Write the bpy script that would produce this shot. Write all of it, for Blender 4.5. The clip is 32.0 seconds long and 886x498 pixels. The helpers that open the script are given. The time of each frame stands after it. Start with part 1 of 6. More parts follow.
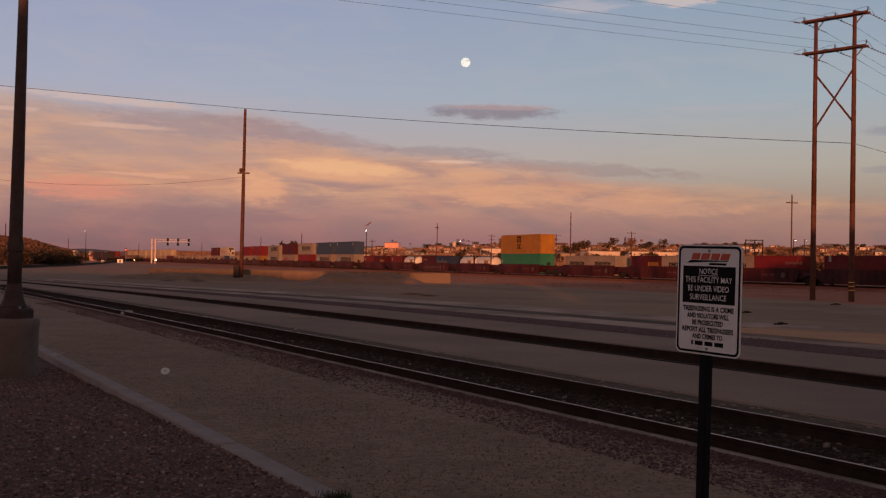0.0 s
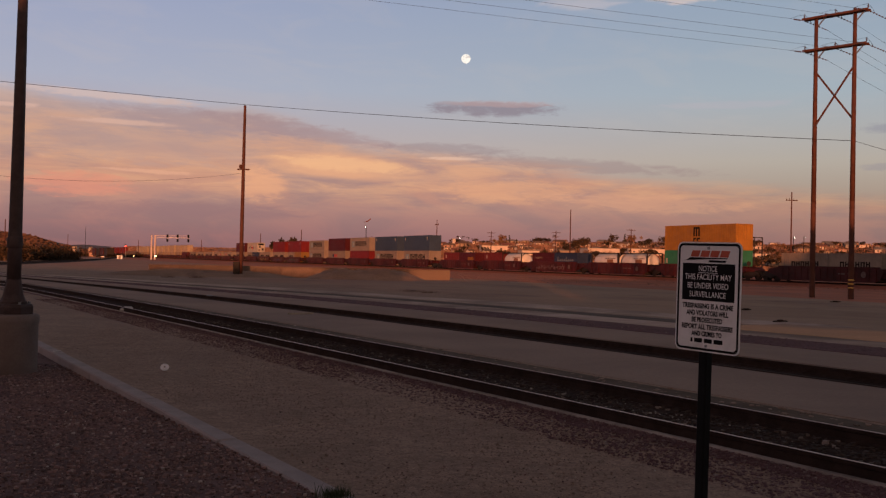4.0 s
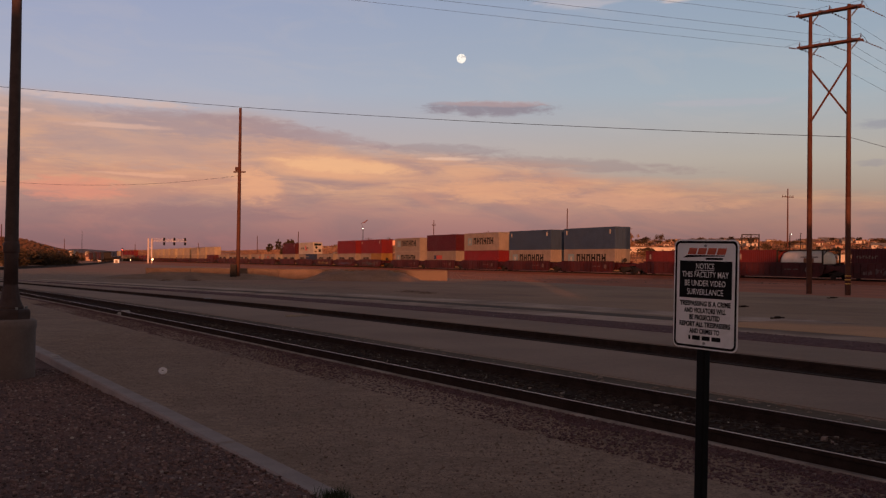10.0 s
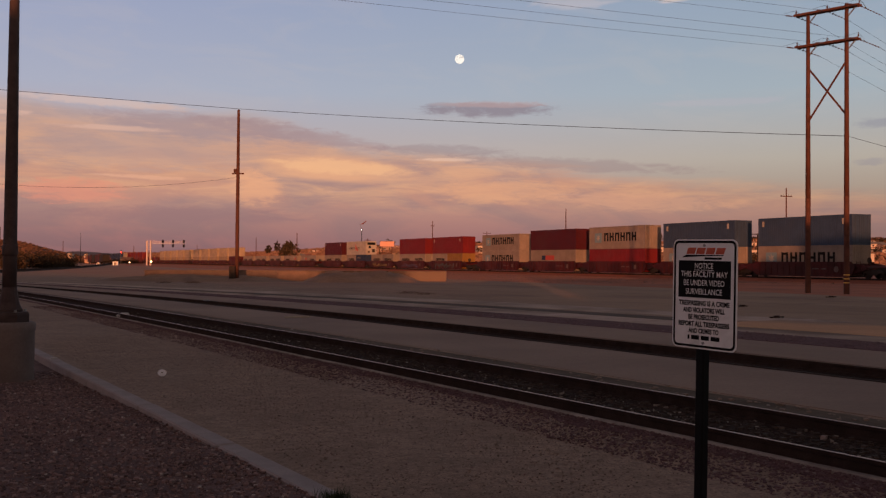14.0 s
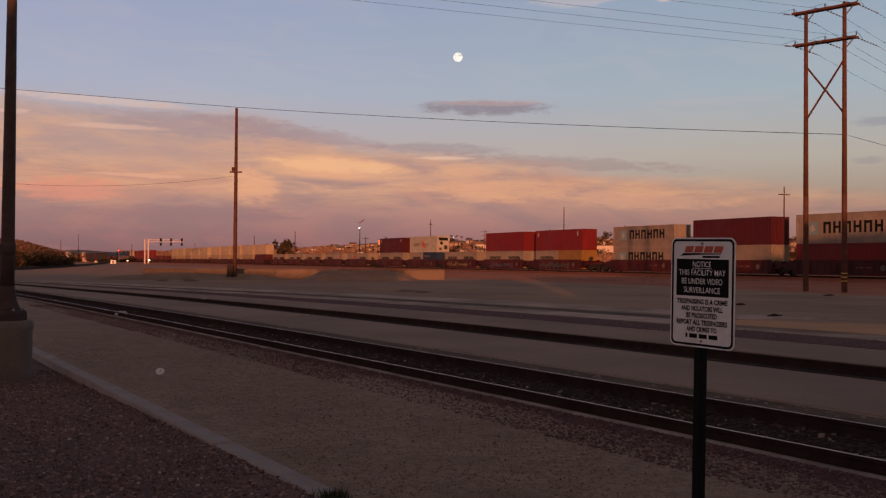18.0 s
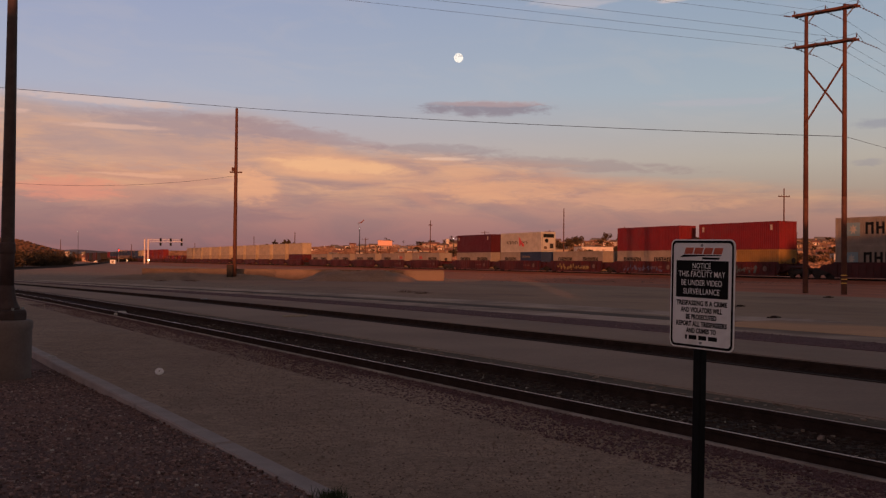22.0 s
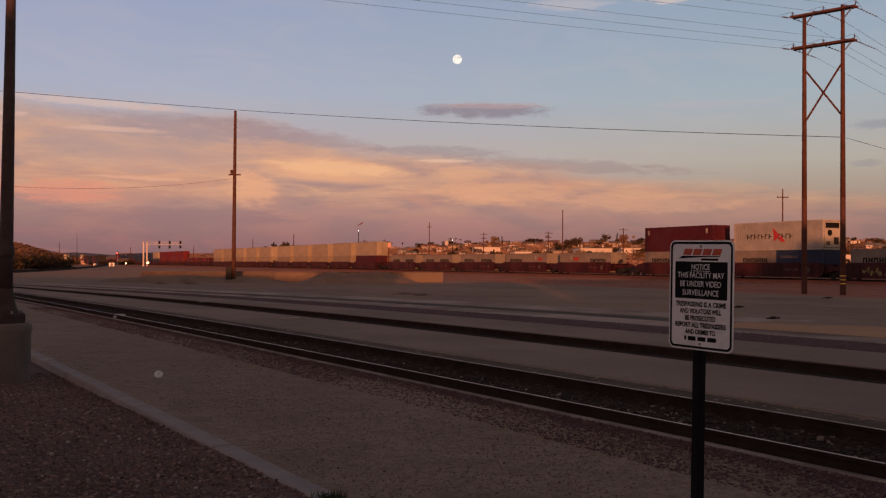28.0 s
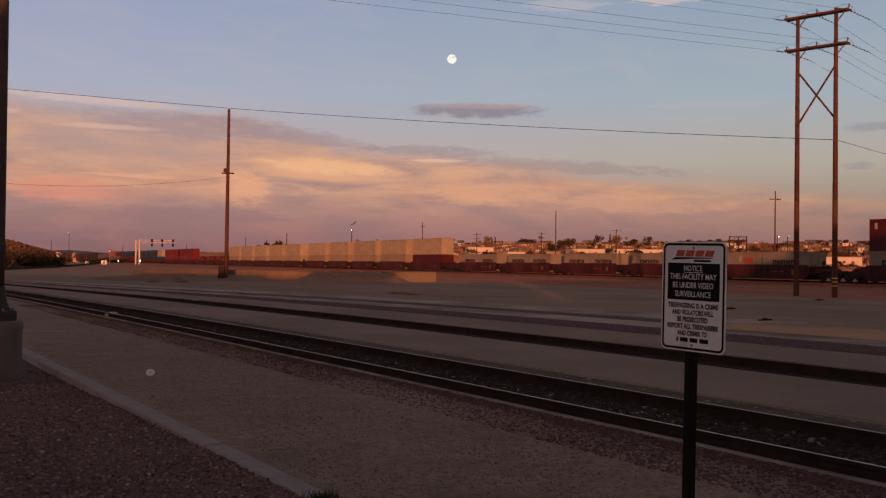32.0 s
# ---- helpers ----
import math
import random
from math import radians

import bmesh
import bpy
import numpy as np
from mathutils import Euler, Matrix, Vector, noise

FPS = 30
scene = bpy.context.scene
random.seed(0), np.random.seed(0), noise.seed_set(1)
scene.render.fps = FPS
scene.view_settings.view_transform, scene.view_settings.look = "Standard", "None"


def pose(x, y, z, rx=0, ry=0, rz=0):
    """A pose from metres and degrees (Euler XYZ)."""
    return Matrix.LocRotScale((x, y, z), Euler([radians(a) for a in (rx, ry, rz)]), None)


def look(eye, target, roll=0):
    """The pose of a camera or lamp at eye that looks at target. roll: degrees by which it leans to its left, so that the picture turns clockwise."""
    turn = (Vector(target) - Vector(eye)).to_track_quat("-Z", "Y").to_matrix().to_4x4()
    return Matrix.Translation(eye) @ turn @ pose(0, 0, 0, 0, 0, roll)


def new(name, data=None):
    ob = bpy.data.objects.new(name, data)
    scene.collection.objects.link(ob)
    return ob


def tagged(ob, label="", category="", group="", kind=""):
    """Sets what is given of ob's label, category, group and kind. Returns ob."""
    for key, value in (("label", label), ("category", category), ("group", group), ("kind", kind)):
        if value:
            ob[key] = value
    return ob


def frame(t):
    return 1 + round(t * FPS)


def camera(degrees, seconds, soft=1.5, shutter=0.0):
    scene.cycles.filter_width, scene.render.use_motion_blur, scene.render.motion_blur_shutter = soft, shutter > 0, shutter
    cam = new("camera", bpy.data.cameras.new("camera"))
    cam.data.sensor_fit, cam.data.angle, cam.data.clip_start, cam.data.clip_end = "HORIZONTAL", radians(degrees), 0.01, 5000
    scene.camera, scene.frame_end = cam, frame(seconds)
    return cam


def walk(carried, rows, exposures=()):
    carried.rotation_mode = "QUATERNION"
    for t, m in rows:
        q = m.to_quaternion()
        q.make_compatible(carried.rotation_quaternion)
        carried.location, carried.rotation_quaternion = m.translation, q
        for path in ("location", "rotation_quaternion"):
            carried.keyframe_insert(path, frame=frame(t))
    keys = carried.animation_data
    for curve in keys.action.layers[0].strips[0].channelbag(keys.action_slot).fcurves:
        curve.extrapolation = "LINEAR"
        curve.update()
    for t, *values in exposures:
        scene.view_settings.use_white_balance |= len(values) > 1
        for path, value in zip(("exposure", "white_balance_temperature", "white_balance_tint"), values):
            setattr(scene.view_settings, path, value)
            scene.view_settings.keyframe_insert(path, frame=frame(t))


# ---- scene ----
# ---- camera: hand-held on one spot, turning a little ----
EYE = 1.80                      # metres above the sand by the near track
TILT, LEAN = 0.910, 1.10        # degrees
cam = camera(49.52, 32.0, soft=1.3)
# seconds, then degrees of tilt, turn and lean against the first view
TURNS = """
0 0.001 0.000 -0.002
0.5 -0.078 0.008 0.050
1 -0.136 0.015 0.082
1.5 -0.176 0.003 0.071
2 -0.196 0.001 0.017
2.5 -0.210 0.020 0.021
3 -0.225 0.017 0.093
3.5 -0.218 -0.012 0.166
5.5 -0.121 -0.105 -0.217
6 -0.124 -0.142 -0.216
6.5 -0.122 -0.167 -0.290
7 -0.116 -0.194 -0.382
7.5 -0.107 -0.218 -0.444
8 -0.123 -0.239 -0.422
8.5 -0.140 -0.245 -0.440
9 -0.154 -0.235 -0.470
9.5 -0.163 -0.218 -0.509
10 -0.172 -0.196 -0.510
10.5 -0.194 -0.178 -0.439
11 -0.209 -0.185 -0.387
11.5 -0.198 -0.191 -0.411
12 -0.174 -0.197 -0.415
12.5 -0.146 -0.208 -0.462
13 -0.126 -0.220 -0.550
13.5 -0.127 -0.240 -0.661
14 -0.123 -0.266 -0.764
14.5 -0.110 -0.285 -0.840
16.5 -0.218 -0.281 -1.069
17 -0.212 -0.307 -0.973
17.5 -0.215 -0.340 -0.867
18 -0.219 -0.378 -0.775
18.5 -0.256 -0.393 -0.808
19 -0.271 -0.407 -0.833
19.5 -0.256 -0.423 -0.825
20 -0.228 -0.423 -0.863
20.5 -0.193 -0.403 -0.881
21 -0.175 -0.397 -0.811
21.5 -0.175 -0.405 -0.664
22 -0.171 -0.393 -0.598
22.5 -0.140 -0.377 -0.606
23 -0.082 -0.387 -0.635
23.5 -0.059 -0.386 -0.632
24 -0.115 -0.363 -0.528
24.5 -0.199 -0.366 -0.546
25 -0.248 -0.374 -0.754
25.5 -0.222 -0.344 -0.810
27.5 -0.070 -0.444 -0.625
28 -0.062 -0.456 -0.774
28.5 -0.044 -0.502 -0.759
29 -0.022 -0.551 -0.646
29.5 -0.058 -0.608 -0.553
30 -0.118 -0.672 -0.518
30.5 -0.143 -0.727 -0.510
31 -0.130 -0.753 -0.493
31.5 -0.089 -0.785 -0.444
32 -0.073 -0.867 -0.420
"""


def camera_rows():
    base = pose(0, 0, EYE, 90 + TILT, 0, 0) @ pose(0, 0, 0, 0, 0, LEAN)
    rows = []
    for line in TURNS.strip().splitlines():
        t, tilt, turn, lean = (float(a) for a in line.split())
        rows.append((t, base @ pose(0, 0, 0, 0, turn, 0) @ pose(0, 0, 0, tilt, 0, 0) @ pose(0, 0, 0, 0, 0, lean)))
    return rows


walk(cam, camera_rows(), [(0, -0.07), (1.2, -0.07), (1.9, 0.0), (30.5, 0.0), (32, -0.04)])

# ---- world, sun ----
SUN_AZ, SUN_EL = 182.6, 4.0     # degrees from straight ahead, clockwise; above the horizon


class Nodes:
    """Short hands for a node tree."""

    def __init__(self, tree):
        self.tree = tree
        self.tree.nodes.clear()

    def add(self, kind):
        return self.tree.nodes.new(kind)

    def link(self, a, b):
        self.tree.links.new(a, b)

    def put(self, socket, value):
        if isinstance(value, bpy.types.NodeSocket):
            self.link(value, socket)
        else:
            socket.default_value = value

    def math(self, op, a, b=0.0, c=0.0, clamp=False):
        node = self.add("ShaderNodeMath")
        node.operation, node.use_clamp = op, clamp
        for i, v in enumerate((a, b, c)):
            self.put(node.inputs[i], v)
        return node.outputs[0]

    def step(self, x, lo, hi):
        """0 below lo, 1 above hi, smooth between."""
        node = self.add("ShaderNodeMapRange")
        node.interpolation_type = "SMOOTHSTEP"
        for i, v in enumerate((x, lo, hi, 0.0, 1.0)):
            self.put(node.inputs[i], v)
        return node.outputs[0]

    def mix(self, f, a, b, blend="MIX"):
        node = self.add("ShaderNodeMix")
        node.data_type, node.blend_type = "RGBA", blend
        self.put(node.inputs[0], f)
        for i, v in ((6, a), (7, b)):
            self.put(node.inputs[i], v if isinstance(v, bpy.types.NodeSocket) else (*v[:3], 1))
        return node.outputs[2]

    def noise(self, vector, scale, detail=4.0, rough=0.55, warp=0.0):
        node = self.add("ShaderNodeTexNoise")
        if vector is not None:
            self.link(vector, node.inputs["Vector"])
        node.inputs["Scale"].default_value, node.inputs["Detail"].default_value = scale, detail
        node.inputs["Roughness"].default_value, node.inputs["Distortion"].default_value = rough, warp
        return node.outputs["Fac"]

    def ramp(self, f, stops):
        node = self.add("ShaderNodeValToRGB")
        ramp = node.color_ramp
        while len(ramp.elements) < len(stops):
            ramp.elements.new(0.5)
        for el, (at, col) in zip(ramp.elements, stops):
            el.position, el.color = at, (*col, 1)
        self.put(node.inputs[0], f)
        return node.outputs[0]

    def vector(self, x, y, z=0.0):
        node = self.add("ShaderNodeCombineXYZ")
        for i, v in enumerate((x, y, z)):
            self.put(node.inputs[i], v)
        return node.outputs[0]


def srgb(r, g, b):
    return tuple((c / 255 / 12.92 if c <= 10 else ((c / 255 + 0.055) / 1.055) ** 2.4) for c in (r, g, b))


def make_world():
    world = bpy.data.worlds.new("dusk_sky")
    scene.world = world
    world.use_nodes = True
    n = Nodes(world.node_tree)
    sep = n.add("ShaderNodeSeparateXYZ")
    n.link(n.add("ShaderNodeTexCoord").outputs["Generated"], sep.inputs[0])
    x, y, z = sep.outputs
    side = n.math("MULTIPLY", n.math("ARCTAN2", x, y), 57.2958)          # degrees to the right of straight ahead
    up = n.math("MULTIPLY", n.math("ARCSINE", z), 57.2958)                # degrees above the horizon
    # clear dusk sky: mauve at the horizon, grey-blue above
    high = n.math("DIVIDE", up, 60.0, clamp=True)
    clear = n.ramp(high, [(0.0, srgb(130, 94, 96)), (0.05, srgb(164, 126, 122)), (0.10, srgb(178, 160, 158)),
                          (0.165, srgb(160, 166, 182)), (0.25, srgb(146, 156, 181)), (0.36, srgb(114, 118, 136)), (0.55, srgb(80, 80, 90)), (1.0, srgb(58, 56, 62))])
    # the sunset's glow, low over the horizon behind the camera
    west = n.math("SUBTRACT", n.math("MULTIPLY", x, math.sin(radians(SUN_AZ))), n.math("MULTIPLY", y, -math.cos(radians(SUN_AZ))))
    west = n.math("MULTIPLY", n.step(west, 0.05, 1.0), n.step(up, 55.0, 4.0))
    clear = n.mix(n.math("MULTIPLY", west, 0.9), clear, (1.0, 0.53, 0.30))
    sky = n.add("ShaderNodeTexSky")
    sky.sky_type, sky.sun_disc, sky.sun_elevation, sky.sun_rotation = "NISHITA", False, radians(SUN_EL), radians(SUN_AZ)
    clear = n.mix(1.0, clear, n.mix(1.0, sky.outputs[0], (0.012, 0.012, 0.012), "MULTIPLY"), "ADD")
    hue = n.step(side, -26.0, 26.0)
    clear = n.mix(1.0, clear, n.mix(hue, (1.07, 1.02, 1.07), (0.965, 1.03, 0.965)), "MULTIPLY")
    # wide bank of lit cloud with a slanting upper edge
    flat = n.vector(n.math("MULTIPLY", side, 0.045), n.math("MULTIPLY", up, 0.30))
    big = n.noise(flat, 1.6, 6, 0.6, 0.4)
    fine = n.noise(flat, 5.0, 6, 0.62, 0.6)
    wisp = n.noise(n.vector(n.math("MULTIPLY", side, 0.05), n.math("MULTIPLY", n.math("ADD", up, n.math("MULTIPLY", side, 0.08)), 0.9)), 2.2, 6, 0.6, 0.3)
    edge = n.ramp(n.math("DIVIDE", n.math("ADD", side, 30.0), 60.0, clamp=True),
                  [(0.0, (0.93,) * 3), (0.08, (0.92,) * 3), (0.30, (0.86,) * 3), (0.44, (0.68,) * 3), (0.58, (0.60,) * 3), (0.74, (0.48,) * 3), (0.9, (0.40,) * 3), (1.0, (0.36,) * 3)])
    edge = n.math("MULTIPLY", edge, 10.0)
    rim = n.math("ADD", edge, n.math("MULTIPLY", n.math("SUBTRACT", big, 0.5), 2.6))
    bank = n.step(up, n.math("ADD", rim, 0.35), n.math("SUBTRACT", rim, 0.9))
    glow = n.math("MULTIPLY", n.step(n.math("MULTIPLY_ADD", fine, 0.6, n.math("MULTIPLY", big, 0.4)), 0.40, 0.64), n.math("MULTIPLY", n.step(up, 2.2, 4.6), n.step(up, 9.8, 5.4)))
    body = n.ramp(n.math("DIVIDE", up, 10.0, clamp=True),
                  [(0.0, srgb(142, 100, 102)), (0.14, srgb(160, 114, 112)), (0.30, srgb(181, 134, 123)), (0.45, srgb(200, 146, 124)), (0.62, srgb(196, 150, 132)), (0.8, srgb(190, 156, 146)), (1.0, srgb(206, 184, 176))])
    grey = n.ramp(n.math("DIVIDE", up, 10.0, clamp=True), [(0.0, srgb(122, 92, 98)), (0.3, srgb(150, 122, 122)), (0.6, srgb(160, 136, 136)), (1.0, srgb(172, 158, 162))])
    mottle = n.noise(n.vector(n.math("MULTIPLY", side, 0.085), n.math("MULTIPLY", n.math("MULTIPLY_ADD", side, 0.08, up), 0.25), 4.0), 2.1, 6, 0.56, 0.6)
    body = n.mix(n.math("MULTIPLY", n.step(mottle, 0.40, 0.66), 0.66), body, grey)
    body = n.mix(n.math("MULTIPLY", glow, 0.55), body, srgb(238, 178, 134))
    streak = n.noise(n.vector(n.math("MULTIPLY", side, 0.10), n.math("MULTIPLY", n.math("MULTIPLY_ADD", side, 0.03, up), 1.7), 9.0), 2.0, 6, 0.6, 0.5)
    body = n.mix(n.math("MULTIPLY", n.math("MULTIPLY", n.step(streak, 0.60, 0.74), n.step(up, 2.6, 4.5)), 0.38), body, srgb(226, 178, 156))
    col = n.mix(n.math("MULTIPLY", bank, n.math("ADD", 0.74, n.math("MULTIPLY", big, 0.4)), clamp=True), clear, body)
    veil = n.noise(n.vector(n.math("MULTIPLY", side, 0.06), n.math("MULTIPLY", n.math("MULTIPLY_ADD", side, 0.05, up), 0.22), 7.0), 2.6, 7, 0.62, 0.7)
    col = n.mix(n.math("MULTIPLY", n.math("MULTIPLY", n.step(veil, 0.44, 0.66), n.step(up, 5.0, 9.0)), 0.10), col, srgb(206, 190, 180))
    ragged = n.noise(n.vector(n.math("MULTIPLY", side, 0.30), n.math("MULTIPLY", up, 1.1), 2.0), 2.4, 7, 0.65, 0.5)

    def puff(col, at, height, wide, tall, colour, strength, grain=fine, slope=0.0):
        dx = n.math("DIVIDE", n.math("SUBTRACT", side, at), wide)
        dz = n.math("DIVIDE", n.math("SUBTRACT", n.math("SUBTRACT", up, height), n.math("MULTIPLY", n.math("SUBTRACT", side, at), slope)), tall)
        r = n.math("ADD", n.math("MULTIPLY", dx, dx), n.math("MULTIPLY", dz, dz))
        r = n.math("ADD", r, n.math("MULTIPLY", n.math("SUBTRACT", grain, 0.5), 2.8))
        return n.mix(n.math("MULTIPLY", n.step(r, 1.15, 0.1), strength), col, colour)

    col = puff(col, 2.9, 9.05, 4.4, 0.50, srgb(132, 116, 127), 0.68, ragged)
    col = puff(col, 3.3, 9.35, 3.6, 0.22, srgb(190, 160, 158), 0.5, ragged)
    col = puff(col, 0.2, 6.65, 4.4, 0.40, srgb(150, 130, 134), 0.45, ragged, -0.03)
    col = puff(col, 8.0, 5.8, 8.0, 0.45, srgb(156, 132, 133), 0.5, ragged, -0.06)
    col = puff(col, 0.4, 6.1, 1.9, 0.12, srgb(240, 200, 176), 0.5, ragged)
    col = puff(col, -17.5, 6.1, 7.5, 1.1, srgb(188, 154, 144), 0.5, ragged, -0.03)
    col = puff(col, -6.4, 5.5, 5.4, 0.85, srgb(236, 174, 132), 0.7, big, -0.05)
    col = puff(col, -6.0, 5.6, 4.6, 0.5, srgb(246, 190, 142), 0.55, ragged, -0.05)
    col = puff(col, -14.0, 7.75, 7.0, 0.95, srgb(166, 143, 146), 0.62, ragged, -0.05)
    col = puff(col, -10.8, 4.3, 1.8, 1.2, srgb(240, 174, 132), 0.55, ragged)
    col = puff(col, 3.8, 4.2, 4.6, 0.8, srgb(232, 168, 128), 0.5, ragged)
    col = puff(col, 12.0, 3.6, 6.0, 0.6, srgb(226, 164, 132), 0.45, ragged, -0.04)
    col = puff(col, -9.0, 7.5, 6.5, 0.6, srgb(166, 140, 142), 0.6, ragged, -0.12)
    col = puff(col, -20.9, 3.9, 3.4, 0.8, srgb(226, 146, 122), 0.65, ragged)
    col = puff(col, -15.0, 2.6, 8.0, 0.6, srgb(150, 114, 116), 0.5, ragged)
    col = puff(col, 13.8, 15.4, 2.6, 0.55, srgb(214, 196, 192), 0.75, ragged)
    col = puff(col, 8.0, 15.1, 2.8, 0.40, srgb(196, 186, 190), 0.5, ragged)
    col = puff(col, 16.5, 9.2, 4.0, 0.25, srgb(182, 176, 184), 0.4, ragged)
    col = puff(col, 24.8, 7.7, 1.6, 0.30, srgb(140, 138, 152), 0.5, ragged)
    col = puff(col, 24.2, 5.6, 1.0, 0.22, srgb(146, 138, 150), 0.4, ragged)
    col = puff(col, -19.5, 8.85, 6.0, 0.26, srgb(222, 190, 176), 0.55, ragged, -0.04)
    col = puff(col, -18.6, 7.45, 3.6, 0.17, srgb(220, 178, 160), 0.6, ragged, -0.01)
    col = puff(col, -24.6, 8.0, 2.4, 0.16, srgb(226, 184, 166), 0.55, ragged)
    col = puff(col, -16.8, 4.75, 2.6, 0.14, srgb(230, 172, 142), 0.6, ragged, -0.03)
    # duller towards the right
    col = n.mix(n.math("MULTIPLY", n.step(side, 0.0, 22.0), n.step(up, 9.0, 2.0)), col, n.mix(1.0, col, (0.93, 0.985, 0.93), "MULTIPLY"))
    # below the horizon: dull earth
    col = n.mix(n.step(up, 0.0, -1.0), col, (0.05, 0.04, 0.035))
    back = n.add("ShaderNodeBackground")
    n.link(col, back.inputs["Color"])
    n.link(back.outputs[0], n.add("ShaderNodeOutputWorld").inputs["Surface"])


make_world()
sun = new("sun", bpy.data.lights.new("sun", "SUN"))
sun.data.energy, sun.data.angle, sun.data.color = 4.2, radians(0.55), (1.0, 0.345, 0.14)
to_sun = Vector((math.sin(radians(SUN_AZ)) * math.cos(radians(SUN_EL)), math.cos(radians(SUN_AZ)) * math.cos(radians(SUN_EL)), math.sin(radians(SUN_EL))))
sun.matrix_world = look(to_sun * 60 + Vector((0, 0, 3)), (0, 0, 3))

# ---- materials ----


def surface(name, colour, rough=0.8, metal=0.0, second=None, scale=3.0, grain=40.0, vary=0.25, bump=0.15, stain=None, world=False, spread=0.0, depth=0.01, gloss=0.5):
    """A weathered surface: two colours by a coarse noise, a fine grain, stains, relief, and a spread from piece to piece."""
    mat = bpy.data.materials.new(name)
    mat.use_nodes = True
    n = Nodes(mat.node_tree)
    bsdf = n.add("ShaderNodeBsdfPrincipled")
    n.link(bsdf.outputs[0], n.add("ShaderNodeOutputMaterial").inputs["Surface"])
    at = n.add("ShaderNodeNewGeometry").outputs["Position"] if world else n.add("ShaderNodeTexCoord").outputs["Object"]
    coarse, fine = n.noise(at, scale, 5, 0.6, 0.3), n.noise(at, grain, 3, 0.6)
    second = second or tuple(c * (1 - vary) for c in colour)
    col = n.mix(n.step(coarse, 0.35, 0.65), colour, second)
    col = n.mix(n.math("MULTIPLY", n.step(fine, 0.30, 0.75), vary), col, tuple(c * 0.45 for c in colour))
    if stain:
        col = n.mix(n.math("MULTIPLY", n.step(n.noise(at, scale * 0.37, 6, 0.65, 0.8), 0.50, 0.68), 0.8), col, stain)
    if spread:
        info = n.add("ShaderNodeObjectInfo")
        k = n.math("MULTIPLY_ADD", info.outputs["Random"], 2 * spread, 1 - spread)
        col = n.mix(1.0, col, n.vector(k, k, k), "MULTIPLY")
    n.link(col, bsdf.inputs["Base Color"])
    bsdf.inputs["Metallic"].default_value = metal
    bsdf.inputs["Specular IOR Level"].default_value = gloss
    n.put(bsdf.inputs["Roughness"], n.math("MULTIPLY_ADD", fine, 0.22, rough - 0.11, clamp=True))
    if bump:
        b = n.add("ShaderNodeBump")
        b.inputs["Strength"].default_value, b.inputs["Distance"].default_value = bump, depth
        n.link(n.math("ADD", n.math("MULTIPLY", fine, 0.6), coarse), b.inputs["Height"])
        n.link(b.outputs[0], bsdf.inputs["Normal"])
    return mat


def glowing(name, colour, strength):
    mat = bpy.data.materials.new(name)
    mat.use_nodes = True
    n = Nodes(mat.node_tree)
    e = n.add("ShaderNodeEmission")
    e.inputs[0].default_value, e.inputs[1].default_value = (*colour, 1), strength
    n.link(e.outputs[0], n.add("ShaderNodeOutputMaterial").inputs["Surface"])
    return mat


SAND = surface("sandy_soil", (0.325, 0.228, 0.182), 0.95, second=(0.250, 0.175, 0.142), scale=0.45, grain=60, vary=0.62, bump=0.9, stain=(0.168, 0.114, 0.100), world=True, depth=0.02, gloss=0.2)
PAD = surface("dusty_concrete", (0.297, 0.206, 0.164), 0.9, second=(0.228, 0.157, 0.126), scale=0.22, grain=14, vary=0.22, bump=0.2, stain=(0.19, 0.134, 0.112), world=True, gloss=0.3)
PALE = surface("pale_gravel", (0.50, 0.380, 0.325), 0.95, second=(0.270, 0.194, 0.160), stain=(0.120, 0.082, 0.068), scale=0.35, grain=9, vary=0.3, bump=0.3, world=True, gloss=0.2)
DUST = surface("pale_dust", (0.42, 0.37, 0.345), 0.95, second=(0.24, 0.205, 0.19), scale=1.5, grain=20, vary=0.3, bump=0.3, world=True, gloss=0.2)
BALLAST = surface("purple_ballast", (0.160, 0.086, 0.100), 0.95, second=(0.108, 0.058, 0.068), scale=2.6, grain=44, vary=0.5, bump=0.9, world=True, depth=0.03, gloss=0.2)
OILY = surface("oily_ballast", (0.052, 0.034, 0.030), 0.95, second=(0.026, 0.017, 0.015), scale=1.6, grain=24, vary=0.4, bump=0.8, stain=(0.040, 0.028, 0.025), world=True, depth=0.03, gloss=0.05)
TAR = surface("worn_asphalt", (0.112, 0.074, 0.058), 0.9, second=(0.066, 0.045, 0.037), scale=0.4, grain=20, vary=0.3, bump=0.2, world=True, gloss=0.3)
# orange-tan of ground in low sun, held in the base colour
SUNLIT_SAND = surface("tan_sand", (0.58, 0.325, 0.190), 0.95, second=(0.48, 0.275, 0.165), scale=0.3, grain=8, vary=0.3, bump=0.3, stain=(0.26, 0.185, 0.15), world=True, gloss=0.2)
BROWN = surface("trodden_brown_earth", (0.125, 0.090, 0.066), 0.95, scale=0.8, grain=18, vary=0.4, bump=0.5, world=True, depth=0.02, gloss=0.2)
GRAVEL = surface("crushed_rock_bed", (0.185, 0.116, 0.114), 0.95, second=(0.112, 0.070, 0.069), scale=0.9, grain=30, vary=0.55, bump=1.0, world=True, depth=0.03, gloss=0.2)
STONE = surface("grey_pink_stone", (0.24, 0.185, 0.172), 0.9, scale=9, grain=60, vary=0.3, bump=0.3, spread=0.3, gloss=0.3)
